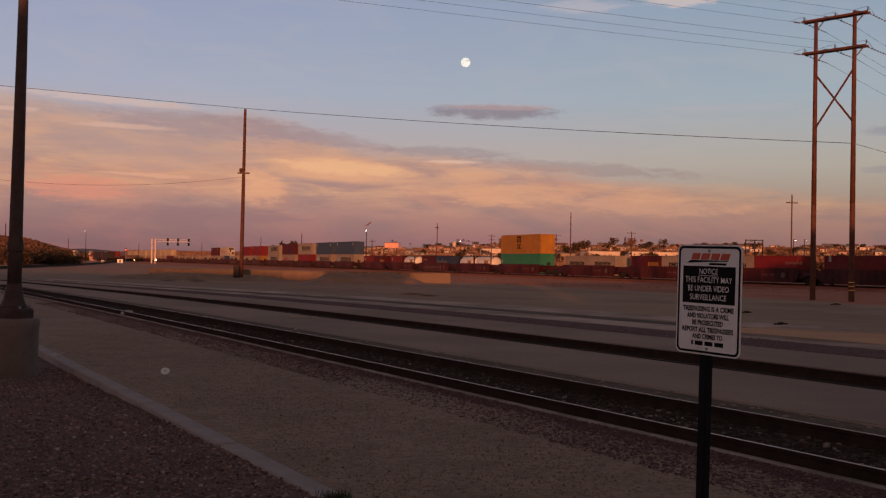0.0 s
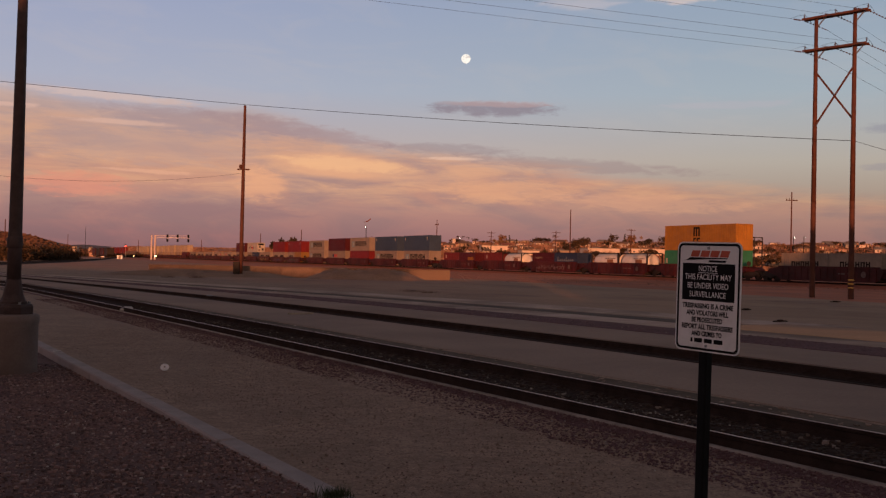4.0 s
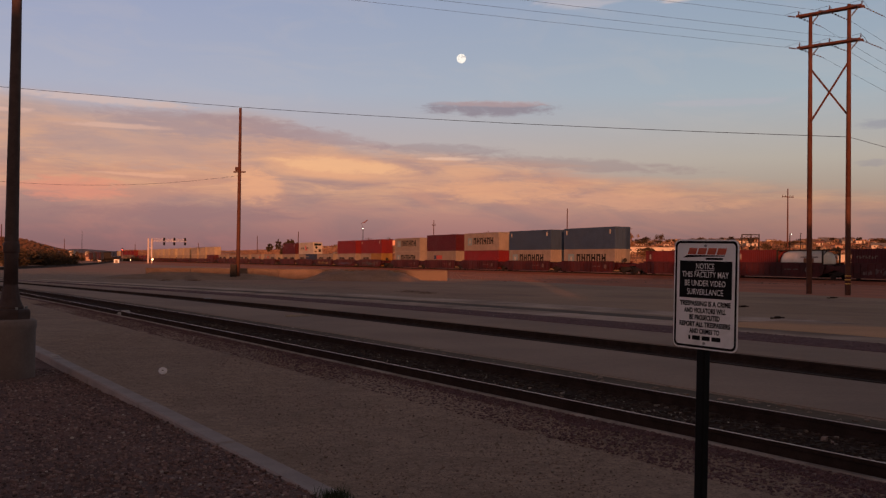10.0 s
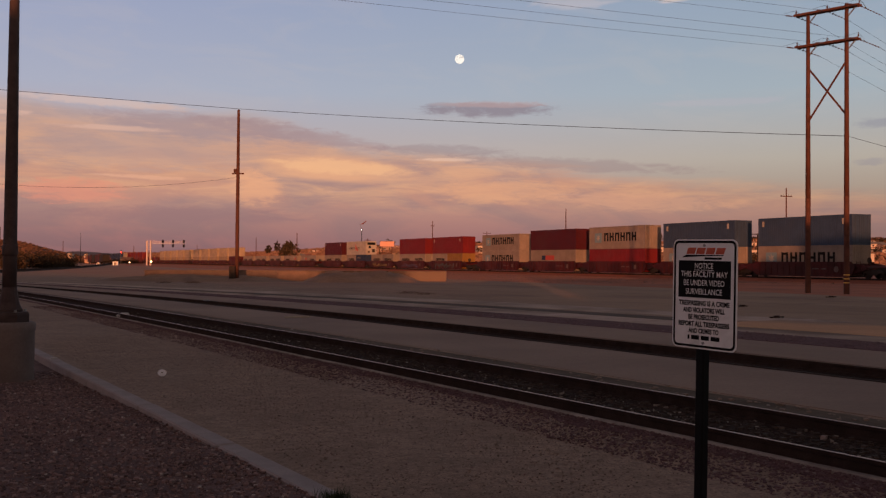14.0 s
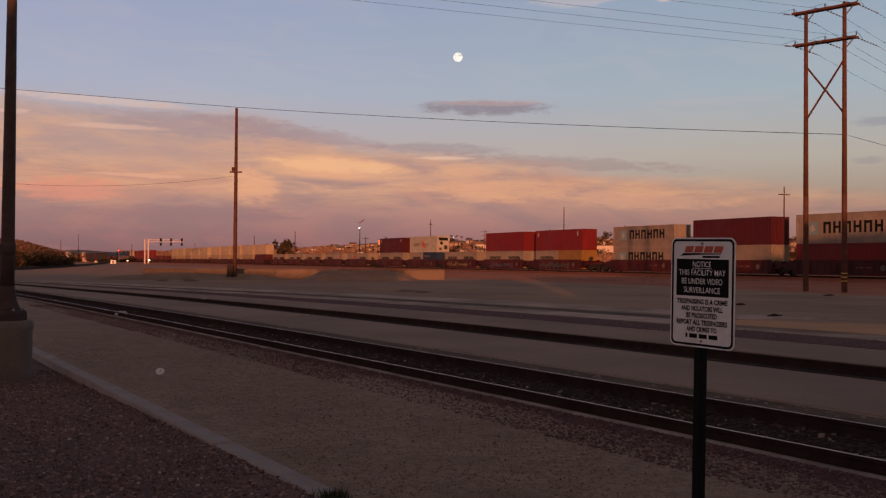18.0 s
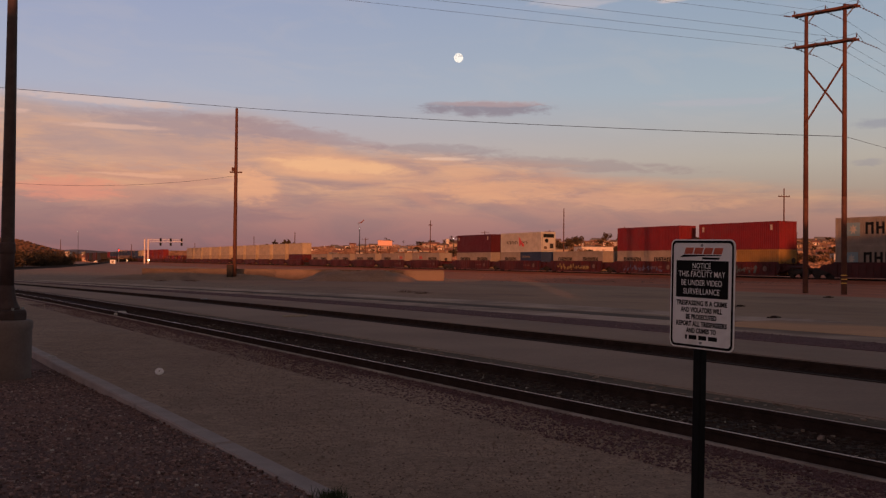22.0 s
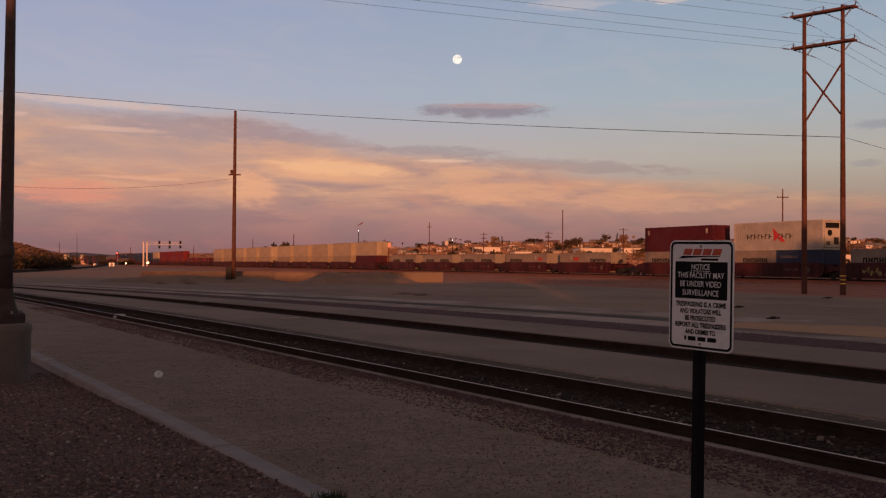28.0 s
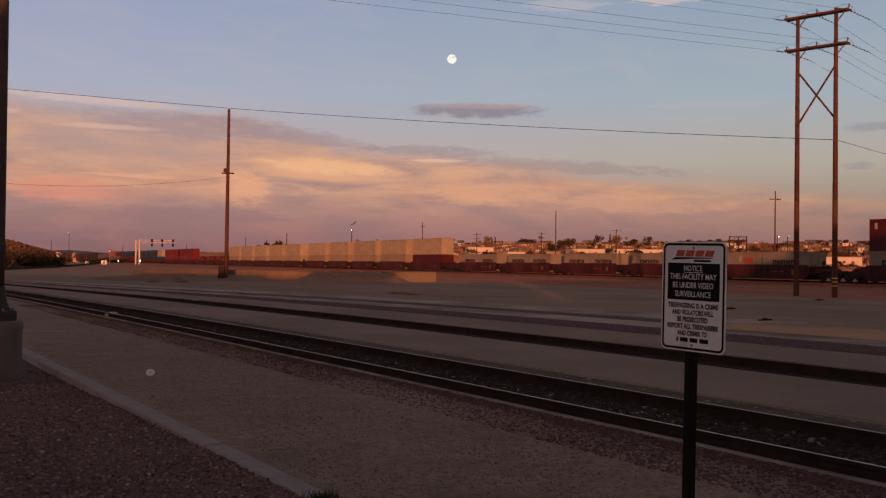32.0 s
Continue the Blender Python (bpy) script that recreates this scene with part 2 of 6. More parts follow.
CONCRETE = surface("cast_concrete", (0.26, 0.23, 0.215), 0.9, second=(0.215, 0.19, 0.178), scale=1.3, grain=40, vary=0.18, bump=0.2, stain=(0.16, 0.14, 0.13), gloss=0.3)
KERB = surface("kerb_concrete", (0.355, 0.300, 0.298), 0.9, second=(0.285, 0.240, 0.240), scale=2.0, grain=50, vary=0.2, bump=0.2, gloss=0.3)
RAIL_STEEL = surface("rusty_rail_steel", (0.046, 0.031, 0.027), 0.95, 0.0, scale=4, grain=60, vary=0.35, bump=0.2, gloss=0.08)
RAIL_TOP = surface("polished_rail_head", (0.78, 0.53, 0.47), 0.38, 1.0, scale=3, grain=50, vary=0.15, bump=0.03)
RAIL_DULL = surface("dull_rail_head", (0.055, 0.042, 0.038), 0.7, 0.4, scale=3, grain=50, vary=0.2, bump=0.03)
TIE = surface("creosoted_wood", (0.018, 0.013, 0.011), 0.95, scale=5, grain=40, vary=0.4, bump=0.4, spread=0.25)
WOOD = surface("weathered_pole_wood", (0.108, 0.044, 0.032), 0.85, second=(0.074, 0.032, 0.025), scale=2.5, grain=50, vary=0.35, bump=0.4, gloss=0.2)
DARK_STEEL = surface("dark_green_painted_steel", (0.005, 0.0052, 0.006), 0.75, 0.0, scale=5, grain=60, vary=0.2, bump=0.05, gloss=0.2)
GALV = surface("galvanised_steel", (0.34, 0.34, 0.34), 0.45, 0.8, scale=6, grain=40, vary=0.25, bump=0.05)
WIRE = surface("dark_wire", (0.035, 0.032, 0.032), 0.5, 0.5, scale=5, grain=30, vary=0.2, bump=0)
CERAMIC = surface("brown_porcelain", (0.10, 0.055, 0.04), 0.25, scale=8, grain=30, vary=0.15, bump=0)
WHITE = surface("white_sign_paint", (0.86, 0.84, 0.84), 0.45, scale=6, grain=80, vary=0.06, bump=0.02, stain=(0.62, 0.59, 0.57))
BLACK = surface("black_print", (0.007, 0.0065, 0.007), 0.75, scale=9, grain=60, vary=0.1, bump=0, gloss=0.15)
ORANGE = surface("orange_print", (0.56, 0.085, 0.03), 0.5, scale=9, grain=60, vary=0.1, bump=0)
POST_PAINT = surface("faded_dark_paint", (0.068, 0.044, 0.045), 0.75, 0.0, scale=5, grain=60, vary=0.3, bump=0.05, stain=(0.085, 0.056, 0.054), gloss=0.3)
LEAF = surface("dusty_foliage", (0.088, 0.090, 0.052), 0.8, second=(0.036, 0.042, 0.02), scale=1.0, grain=6, vary=0.4, bump=0, spread=0.3, gloss=0.2)
BARK = surface("grey_bark", (0.12, 0.085, 0.06), 0.9, scale=4, grain=30, vary=0.3, bump=0.3)

# ---- mesh building ----


class Geo:
    """Collects corners and faces of one mesh, with a slot number for each face."""

    def __init__(self):
        self.v, self.f, self.m = [], [], []

    def face(self, ids, slot=0):
        self.f.append(tuple(ids))
        self.m.append(slot)

    def points(self, pts):
        k = len(self.v)
        self.v.extend(tuple(p) for p in pts)
        return list(range(k, k + len(pts)))

    def quad(self, a, b, c, d, slot=0):
        self.face(self.points([a, b, c, d]), slot)
        return self

    def box(self, x0, y0, z0, x1, y1, z1, slot=0, c=0.0, m=None):
        """A box between two corners, its edges chamfered by c."""
        lo, hi = (x0, y0, z0), (x1, y1, z1)
        if not c:
            p = [(i, j, k) for k in (z0, z1) for j in (y0, y1) for i in (x0, x1)]
            k = self.points([m @ Vector(q) for q in p] if m else p)
            for f in ((0, 2, 3, 1), (4, 5, 7, 6), (0, 1, 5, 4), (2, 6, 7, 3), (0, 4, 6, 2), (1, 3, 7, 5)):
                self.face([k[i] for i in f], slot)
            return self
        at = {}
        for sx in (0, 1):
            for sy in (0, 1):
                for sz in (0, 1):
                    s = (sx, sy, sz)
                    for axis in range(3):
                        q = [(hi if s[i] else lo)[i] + (0 if i == axis else (-c if s[i] else c)) for i in range(3)]
                        at[s, axis] = self.points([m @ Vector(q) if m else q])[0]
        for axis in range(3):
            u, w = (axis + 1) % 3, (axis + 2) % 3
            for side in (0, 1):
                loop = []
                for du, dw in ((0, 0), (1, 0), (1, 1), (0, 1)):
                    s = [0, 0, 0]
                    s[axis], s[u], s[w] = side, du, dw
                    loop.append(at[tuple(s), axis])
                self.face(loop if side else loop[::-1], slot)
            for du in (0, 1):
                for dw in (0, 1):
                    a, b = [0, 0, 0], [0, 0, 0]
                    a[u] = b[u] = du
                    a[w] = b[w] = dw
                    b[axis] = 1
                    a, b = tuple(a), tuple(b)
                    loop = [at[a, u], at[b, u], at[b, w], at[a, w]]
                    self.face(loop if (du + dw) % 2 == 0 else loop[::-1], slot)
        for s in ((i, j, k) for i in (0, 1) for j in (0, 1) for k in (0, 1)):
            loop = [at[s, 0], at[s, 1], at[s, 2]]
            self.face(loop if sum(s) % 2 else loop[::-1], slot)
        return self

    def tube(self, p, q, r0, r1=None, sides=10, slot=0, caps=True):
        """A tapered round bar from p to q."""
        p, q, r1 = Vector(p), Vector(q), r0 if r1 is None else r1
        axis = (q - p).normalized()
        u = axis.orthogonal().normalized()
        w = axis.cross(u)
        ring = lambda o, r: self.points([o + (u * math.cos(2 * math.pi * i / sides) + w * math.sin(2 * math.pi * i / sides)) * r for i in range(sides)])
        a, b = ring(p, r0), ring(q, r1)
        for i in range(sides):
            j = (i + 1) % sides
            self.face([a[i], a[j], b[j], b[i]], slot)
        if caps:
            self.face(a[::-1], slot)
            self.face(b, slot)
        return self

    def lathe(self, rings, sides=16, slot=0, at=(0, 0, 0)):
        """Rings of (radius, height) about an upright axis."""
        loops = [self.points([(at[0] + r * math.cos(2 * math.pi * i / sides), at[1] + r * math.sin(2 * math.pi * i / sides), at[2] + h) for i in range(sides)]) for r, h in rings]
        for a, b in zip(loops, loops[1:]):
            for i in range(sides):
                j = (i + 1) % sides
                self.face([a[i], a[j], b[j], b[i]], slot)
        self.face(loops[0][::-1], slot)
        self.face(loops[-1], slot)
        return self

    def prism(self, outline, y0, y1, slot=0):
        """An outline in x and z, drawn out from y0 to y1."""
        k = len(outline)
        a, b = self.points([(x, y0, z) for x, z in outline]), self.points([(x, y1, z) for x, z in outline])
        self.face(a, slot)
        self.face(b[::-1], slot)
        for i in range(k):
            j = (i + 1) % k
            self.face([a[j], a[i], b[i], b[j]], slot)
        return self

    def sweep(self, loops, closed=True, slot=0):
        """Skins loops of equal count; each is a list of points."""
        ids = [self.points(l) for l in loops]
        k = len(loops[0])
        for a, b in zip(ids, ids[1:]):
            for i in range(k if closed else k - 1):
                j = (i + 1) % k
                self.face([a[i], a[j], b[j], b[i]], slot)
        if closed:
            self.face(ids[0][::-1], slot)
            self.face(ids[-1], slot)
        return self

    def mesh(self, name, *mats):
        me = bpy.data.meshes.new(name)
        me.from_pydata(self.v, [], self.f)
        for mat in mats:
            me.materials.append(mat)
        if any(self.m):
            me.polygons.foreach_set("material_index", self.m)
        bm = bmesh.new()
        bm.from_mesh(me)
        bmesh.ops.recalc_face_normals(bm, faces=bm.faces)
        bm.to_mesh(me)
        bm.free()
        me.update()
        return me


def child(name, me, parent, m=None, mat=None, label="", kind=""):
    """One mesh object under a thing or a part; mat overrides the mesh's material on this object."""
    ob = new(name, me)
    ob.parent = parent
    if m is not None:
        ob.matrix_basis = m
    if mat is not None:
        ob.material_slots[0].link = "OBJECT"
        ob.material_slots[0].material = mat
    return tagged(ob, label, kind=kind)


def part(name, geo, mat, parent, label="", m=None, kind=""):
    return child(name, geo.mesh(name, *(mat if isinstance(mat, (list, tuple)) else (mat,))), parent, m, None, label, kind)


def thing(name, m, label, category, group=""):
    ob = new(name)
    ob.empty_display_size = 0.3
    ob.matrix_basis = m
    return tagged(ob, label, category, group)


def solid(name, geo, mat, label, category, m=None, group="", kind=""):
    ob = new(name, geo.mesh(name, *(mat if isinstance(mat, (list, tuple)) else (mat,))))
    if m is not None:
        ob.matrix_basis = m
    return tagged(ob, label, category, group, kind)


def smooth(ob):
    for p in ob.data.polygons:
        p.use_smooth = True
    return ob


# ---- plan of the yard: p metres across the tracks, a metres along them ----
YARD = radians(31.5)
ACROSS, ALONG = Vector((math.cos(YARD), math.sin(YARD), 0)), Vector((-math.sin(YARD), math.cos(YARD), 0))


def bend(p, a):
    """The tracks swing a little to the left farther off."""
    c = 0.00017 * (p - 5) if p < 24.5 else 0.0033 * max(0.0, 1 - (p - 24.5) / 60)
    q = 0 if a < 10 else ((a - 10) ** 2 if a < 50 else 1600 + 80 * (min(a, 80) - 50))
    return p - max(0.0, c) * q


def place(p, a, z=0.0):
    return ACROSS * bend(p, a) + ALONG * a + Vector((0, 0, z))


def bed_z(a):
    """The rock bed drops away from the kerb towards the lamp post."""
    k, q = max(0.0, min(1.0, (a - 8.0) / 2.5)), max(0.0, min(1.0, (a - 11.0) / 4.5))
    return -0.038 - 0.028 * k - 0.070 * q


def hill(x, y):
    """The town's slope beyond the train, and the low rise at the far left."""
    d = math.hypot(x, y)
    if y <= 0:
        return 0.0
    u = 1700 * x / max(y, 1)
    ease = lambda k: max(0.0, min(1.0, k)) ** 2 * (3 - 2 * max(0.0, min(1.0, k)))
    near = 240 + 560 * ease((-150 - u) / 250)
    rise = ease((d - near) / 620)
    top = 17.5 - 4.5 * ease((120 - u) / 200) + 2 * ease(u / 500)
    top -= 0.5 * ease((-330 - u) / 240)
    rise *= 1 - ease((-560 - u) / 60)
    return rise * (top + 2.0 * noise.noise(Vector((x * 0.008, y * 0.008, 0))))


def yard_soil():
    """Sand by the platform, red-brown streaked earth farther across the yard; reds of sunlight and glare painted in."""
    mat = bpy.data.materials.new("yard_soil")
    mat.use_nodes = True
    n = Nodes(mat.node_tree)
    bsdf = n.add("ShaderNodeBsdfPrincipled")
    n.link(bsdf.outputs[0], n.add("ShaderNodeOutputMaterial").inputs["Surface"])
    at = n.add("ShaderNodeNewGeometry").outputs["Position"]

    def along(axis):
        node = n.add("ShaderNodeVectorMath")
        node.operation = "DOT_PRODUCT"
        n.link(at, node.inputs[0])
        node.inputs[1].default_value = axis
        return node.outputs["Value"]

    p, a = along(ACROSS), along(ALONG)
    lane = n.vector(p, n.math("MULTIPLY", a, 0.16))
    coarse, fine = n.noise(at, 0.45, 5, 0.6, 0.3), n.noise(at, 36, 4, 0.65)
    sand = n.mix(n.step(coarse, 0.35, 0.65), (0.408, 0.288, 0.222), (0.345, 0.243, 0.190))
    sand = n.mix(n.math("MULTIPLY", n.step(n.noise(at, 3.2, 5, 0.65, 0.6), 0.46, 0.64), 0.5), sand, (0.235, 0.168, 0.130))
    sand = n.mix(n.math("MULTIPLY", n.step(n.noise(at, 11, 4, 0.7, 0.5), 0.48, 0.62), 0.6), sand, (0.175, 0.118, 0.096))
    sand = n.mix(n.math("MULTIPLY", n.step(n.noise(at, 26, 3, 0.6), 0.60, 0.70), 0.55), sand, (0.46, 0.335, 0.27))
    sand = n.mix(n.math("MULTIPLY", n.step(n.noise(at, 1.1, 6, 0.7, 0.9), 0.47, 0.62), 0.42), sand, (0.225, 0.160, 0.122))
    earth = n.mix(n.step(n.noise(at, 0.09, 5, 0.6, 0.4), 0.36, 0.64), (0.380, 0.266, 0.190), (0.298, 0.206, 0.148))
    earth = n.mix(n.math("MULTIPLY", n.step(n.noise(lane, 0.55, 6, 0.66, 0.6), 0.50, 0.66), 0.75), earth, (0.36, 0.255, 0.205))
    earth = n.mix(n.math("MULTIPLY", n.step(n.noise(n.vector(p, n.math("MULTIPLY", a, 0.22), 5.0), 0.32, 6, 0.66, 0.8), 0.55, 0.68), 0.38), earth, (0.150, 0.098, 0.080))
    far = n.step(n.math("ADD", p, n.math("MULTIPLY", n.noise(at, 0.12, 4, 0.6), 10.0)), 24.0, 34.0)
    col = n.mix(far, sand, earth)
    # redder towards the low wall: the left side's red glare, put into the soil
    col = n.mix(n.math("MULTIPLY", n.math("MULTIPLY", far, n.step(n.math("ADD", along((1.0, 0.0, 0.0)), n.math("MULTIPLY", coarse, 8.0)), 20.0, -12.0)), 0.62), col, (0.385, 0.190, 0.140))
    # low sun's red on the ground along the main line, put into its colour
    lined = n.math("ADD", along((0.9042, 0.4271, 0.0)), n.math("MULTIPLY", n.noise(at, 0.10, 5, 0.65), 5.0))
    red = n.mix(n.step(n.noise(n.vector(p, n.math("MULTIPLY", a, 0.5), 8.0), 0.30, 5, 0.65, 0.5), 0.38, 0.64), (0.49, 0.170, 0.100), (0.35, 0.126, 0.076))
    col = n.mix(n.math("MULTIPLY", n.step(lined, 43.0, 45.0), n.step(lined, 200.0, 130.0)), col, red)
    # dull scrubby earth on the town's slope
    col = n.mix(n.step(along((0.0, 0.0, 1.0)), 1.0, 3.5), col, (0.290, 0.168, 0.122))
    col = n.mix(n.math("MULTIPLY", n.step(fine, 0.30, 0.75), n.math("MULTIPLY_ADD", far, -0.3, 0.62)), col, (0.125, 0.088, 0.074))
    col = n.mix(n.math("MULTIPLY", n.step(n.noise(at, 0.17, 6, 0.65, 0.8), 0.50, 0.68), n.math("MULTIPLY_ADD", far, 0.35, 0.2)), col, (0.168, 0.108, 0.092))
    n.link(col, bsdf.inputs["Base Color"])
    bsdf.inputs["Roughness"].default_value, bsdf.inputs["Specular IOR Level"].default_value = 0.95, 0.2
    b = n.add("ShaderNodeBump")
    b.inputs["Strength"].default_value, b.inputs["Distance"].default_value = 0.9, 0.02
    n.link(n.math("ADD", n.math("MULTIPLY", fine, 0.6), coarse), b.inputs["Height"])
    n.link(b.outputs[0], bsdf.inputs["Normal"])
    return mat


def make_ground():
    g = Geo()
    profile = [(-3000, -0.12), (-400, -0.12), (-60, -0.12), (-12, -0.12), (-3, -0.12), (1, -0.12), (2.9, -0.12), (3.10, -0.12), (3.20, 0), (4.4, 0), (5.5, 0), (6.5, 0), (7.3, 0), (7.5, -0.02),
               (8.8, -0.02), (9.1, 0.09), (9.5, 0.14), (11, 0.14), (12.28, 0.14), (12.38, -0.02), (14.14, -0.02), (14.24, 0.14), (16.7, 0.14), (18.7, 0.14), (21, 0.14), (24.5, 0.14), (30, 0.14), (38, 0.14), (48, 0.14), (60, 0.14), (72, 0.14)]
    profile += [(72 + 18 * i, 0.14) for i in range(1, 16)] + [(360 + 60 * i, 0.14) for i in range(1, 16)] + [(1500, 0.14), (2200, 0.14), (3500, 0.14)]
    rows = [-3000, -600, -150, -60, -30] + [-20 + 2.5 * i for i in range(45)] + [95 + 15 * i for i in range(16)] + [340 + 50 * i for i in range(20)] + [1400, 1700, 2200, 3500]
    loops = []
    for a in rows:
        loop = []
        for p, z in profile:
            at = place(p, a, bed_z(a) if p < 3.15 else z)
            if -20 < a < 120 and -12 < p < 80:
                at.z += 0.018 * noise.noise(Vector((at.x * 0.6, at.y * 0.6, 3))) * (0.3 if 7 < p < 15 else 1)
            at.z += hill(at.x, at.y)
            loop.append(at)
        loops.append(loop)
    g.sweep(loops, closed=False)
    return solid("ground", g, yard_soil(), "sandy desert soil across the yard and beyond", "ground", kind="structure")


def ribbon(name, p0, p1, z, mat, label, a0=-20.0, a1=90.0, step=1.2, rough=0.08, crown=0.0, kind="structure", category="ground"):
    """A strip along the tracks with an uneven edge, its sides let into the ground."""
    g, loops, a = Geo(), [], a0
    while a <= a1:
        j0, j1 = (rough * noise.noise(Vector((a * 0.9, p, 7.0))) + 0.4 * rough * noise.noise(Vector((a * 3.1, p, 2.0))) for p in (p0, p1))
        q0, q1 = p0 + j0, p1 + j1
        if p0 < 0:
            z = bed_z(a) + 0.03
        loops.append([place(q0 - 0.02, a, z - 0.10), place(q0, a, z), place(q0 + (q1 - q0) * 0.3, a, z + crown), place(q0 + (q1 - q0) * 0.7, a, z + crown), place(q1, a, z), place(q1 + 0.02, a, z - 0.10)])
        a += step * (1 + max(0, a) * 0.03)
    g.sweep(loops)
    return solid(name, g, mat, label, category, kind=kind)


def make_rail(p, track, top, a0=-20.0, a1=170.0):
    """One rail: foot, web and head, with a bright running band."""
    out = [(-0.070, 0.0), (0.070, 0.0), (0.068, 0.014), (0.012, 0.030), (0.010, 0.108), (0.036, 0.118), (0.036, 0.146), (0.026, 0.150), (-0.026, 0.150), (-0.036, 0.146), (-0.036, 0.118), (-0.010, 0.108), (-0.012, 0.030), (-0.068, 0.014)]
    g, h, a, loops, band = Geo(), Geo(), a0, [], []
    while a <= a1:
        loops.append([place(p + x, a, z) for x, z in out])
        band.append([place(p - 0.017, a, 0.1501), place(p + 0.008, a, 0.1501), place(p + 0.005, a, 0.1525), place(p - 0.014, a, 0.1525)])
        a += 1.5 + max(0, a) * 0.02
    g.sweep(loops)
    h.sweep(band)
    part("rail", g, RAIL_STEEL, track, "rusty steel rail")
    part("running_surface", h, top, track, "polished top of the rail")


def make_track(p, label, ties, top):
    track = thing("railway_track", Matrix(), label, "railway track", "tracks beside the platform")
    track["kind"] = "structure"
    make_rail(p - 0.752, track, top)
    make_rail(p + 0.752, track, top)
    me = Geo().box(-1.25, -0.11, -0.13, 1.25, 0.11, 0.0, c=0.012).mesh("tie", TIE)
    for i in range(ties):
        a = -6 + 0.52 * i
        at, ahead = place(p, a, -0.002), place(p, a + 0.5)
        child("tie", me, track, Matrix.Translation(at) @ Matrix.Rotation(math.atan2(ahead.y - at.y, ahead.x - at.x) - math.pi / 2 + random.uniform(-0.01, 0.01), 4, "Z"))
    return track


make_ground()
ribbon("crushed_rock_bed", -6.0, 3.04, -0.115, GRAVEL, "brown crushed-rock bed below the kerb", -10, 40)
ribbon("ballast_strip", 7.02, 7.30, 0.006, BALLAST, "purple-brown ballast spilled beside the near rail", -15, 60, step=0.35, rough=0.3)
ribbon("dust_strip", 7.262, 7.345, 0.030, DUST, "thin line of pale dust at the rail foot", -15, 70, rough=0.03)
ribbon("track_bed_near", 7.36, 8.95, 0.0, OILY, "dark oily ballast between the rails", -18, 120, rough=0.02)
ribbon("brown_shoulder", 8.98, 9.55, 0.135, BROWN, "brown earth shoulder beside the track", -18, 90, rough=0.08)
ribbon("service_pad_near", 9.52, 12.32, 0.150, PAD, "dusty concrete service strip between the tracks", -18, 120, rough=0.03)
ribbon("track_bed_far", 12.36, 14.16, 0.0, OILY, "dark oily ballast between the rails", -18, 120, rough=0.02)
ribbon("service_pad_far", 14.20, 16.75, 0.148, PAD, "dusty concrete service strip with dark stains", -18, 100, rough=0.05)
ribbon("old_ballast_bed", 16.8, 18.7, 0.156, BALLAST, "purple ballast of a removed track", -18, 100, rough=0.16)
ribbon("pale_strip", 18.72, 20.7, 0.150, PALE, "pale gravel strip", -18, 90, rough=0.1)
ribbon("asphalt_strip", 20.75, 21.9, 0.154, TAR, "worn grey asphalt strip", 17.0, 90, rough=0.28)
# a patch of low sunlight, painted as a strip of its own colour
ribbon("tan_sand_patch", 20.3, 23.6, 0.160, SUNLIT_SAND, "orange strip painted as low sunlight at the end of the asphalt", 2.0, 19.0, rough=0.6)
ribbon("pale_strip_outer", 22.6, 24.9, 0.150, PALE, "pale gravel strip", 17.2, 80, rough=0.5)


def make_side_track():
    """The track that swings away at the far left."""
    way = [(-44, 70), (-51, 98), (-59, 128), (-69, 172), (-84, 225), (-106, 300), (-150, 440), (-190, 560)]
    track = thing("side_track", Matrix(), "dark rails of a track curving away at the far left", "railway track")
    track["kind"] = "structure"
    bed = Geo()
    left = []
    for i, (x, y) in enumerate(way):
        a, b = Vector((*way[max(0, i - 1)], 0)), Vector((*way[min(len(way) - 1, i + 1)], 0))
        left.append((Vector((x, y, 0.14)), Vector((-(b - a).y, (b - a).x, 0)).normalized()))
    bed.sweep([[c + n * 2.2, c + n * 1.5 + Vector((0, 0, 0.10)), c - n * 1.5 + Vector((0, 0, 0.10)), c - n * 2.2] for c, n in left], closed=False)
    part("ballast_bed", bed, OILY, track)
    for off in (-0.752, 0.752):
        g = Geo()
        g.sweep([[c + n * (off + q) + Vector((0, 0, z)) for q, z in ((-0.07, 0.1), (0.07, 0.1), (0.036, 0.25), (-0.036, 0.25))] for c, n in left])
        part("rail", g, RAIL_STEEL, track)


make_side_track()


make_track(8.152, "rusty rails on dark ties beside the sand strip", 150, RAIL_TOP)
make_track(13.24, "sunken rails between two concrete strips", 120, RAIL_DULL)

# ---- the freight train: metres s along its track, growing to the far left ----
LINE = 0.4375                   # radians by which its track leans from straight ahead
LINE_X, LINE_Y = 37.76, 94.85
LINE_Z = 0.50                   # top of its rails, on a low bank
HEADING = LINE - math.pi / 2
MOVERS = []


def on_line(s, z=0.0):
    return Matrix.Translation((LINE_X - s * math.sin(LINE), LINE_Y + s * math.cos(LINE), z)) @ Matrix.Rotation(HEADING, 4, "Z")


def travelled(t):
    """Metres that the train has gone since the start: about 9 m/s, slowing a little."""
    return 9.307 * t - 0.0324 * t * (t - 32) + 0.0003 * t * (t - 16) * (t - 32)


def paint(name, colour, dirt=0.22):
    return surface(name, colour, 0.55, 0.0, scale=0.8, grain=14, vary=dirt, bump=0.05, stain=tuple(0.72 * c + 0.010 for c in colour), spread=0.10, gloss=0.25)


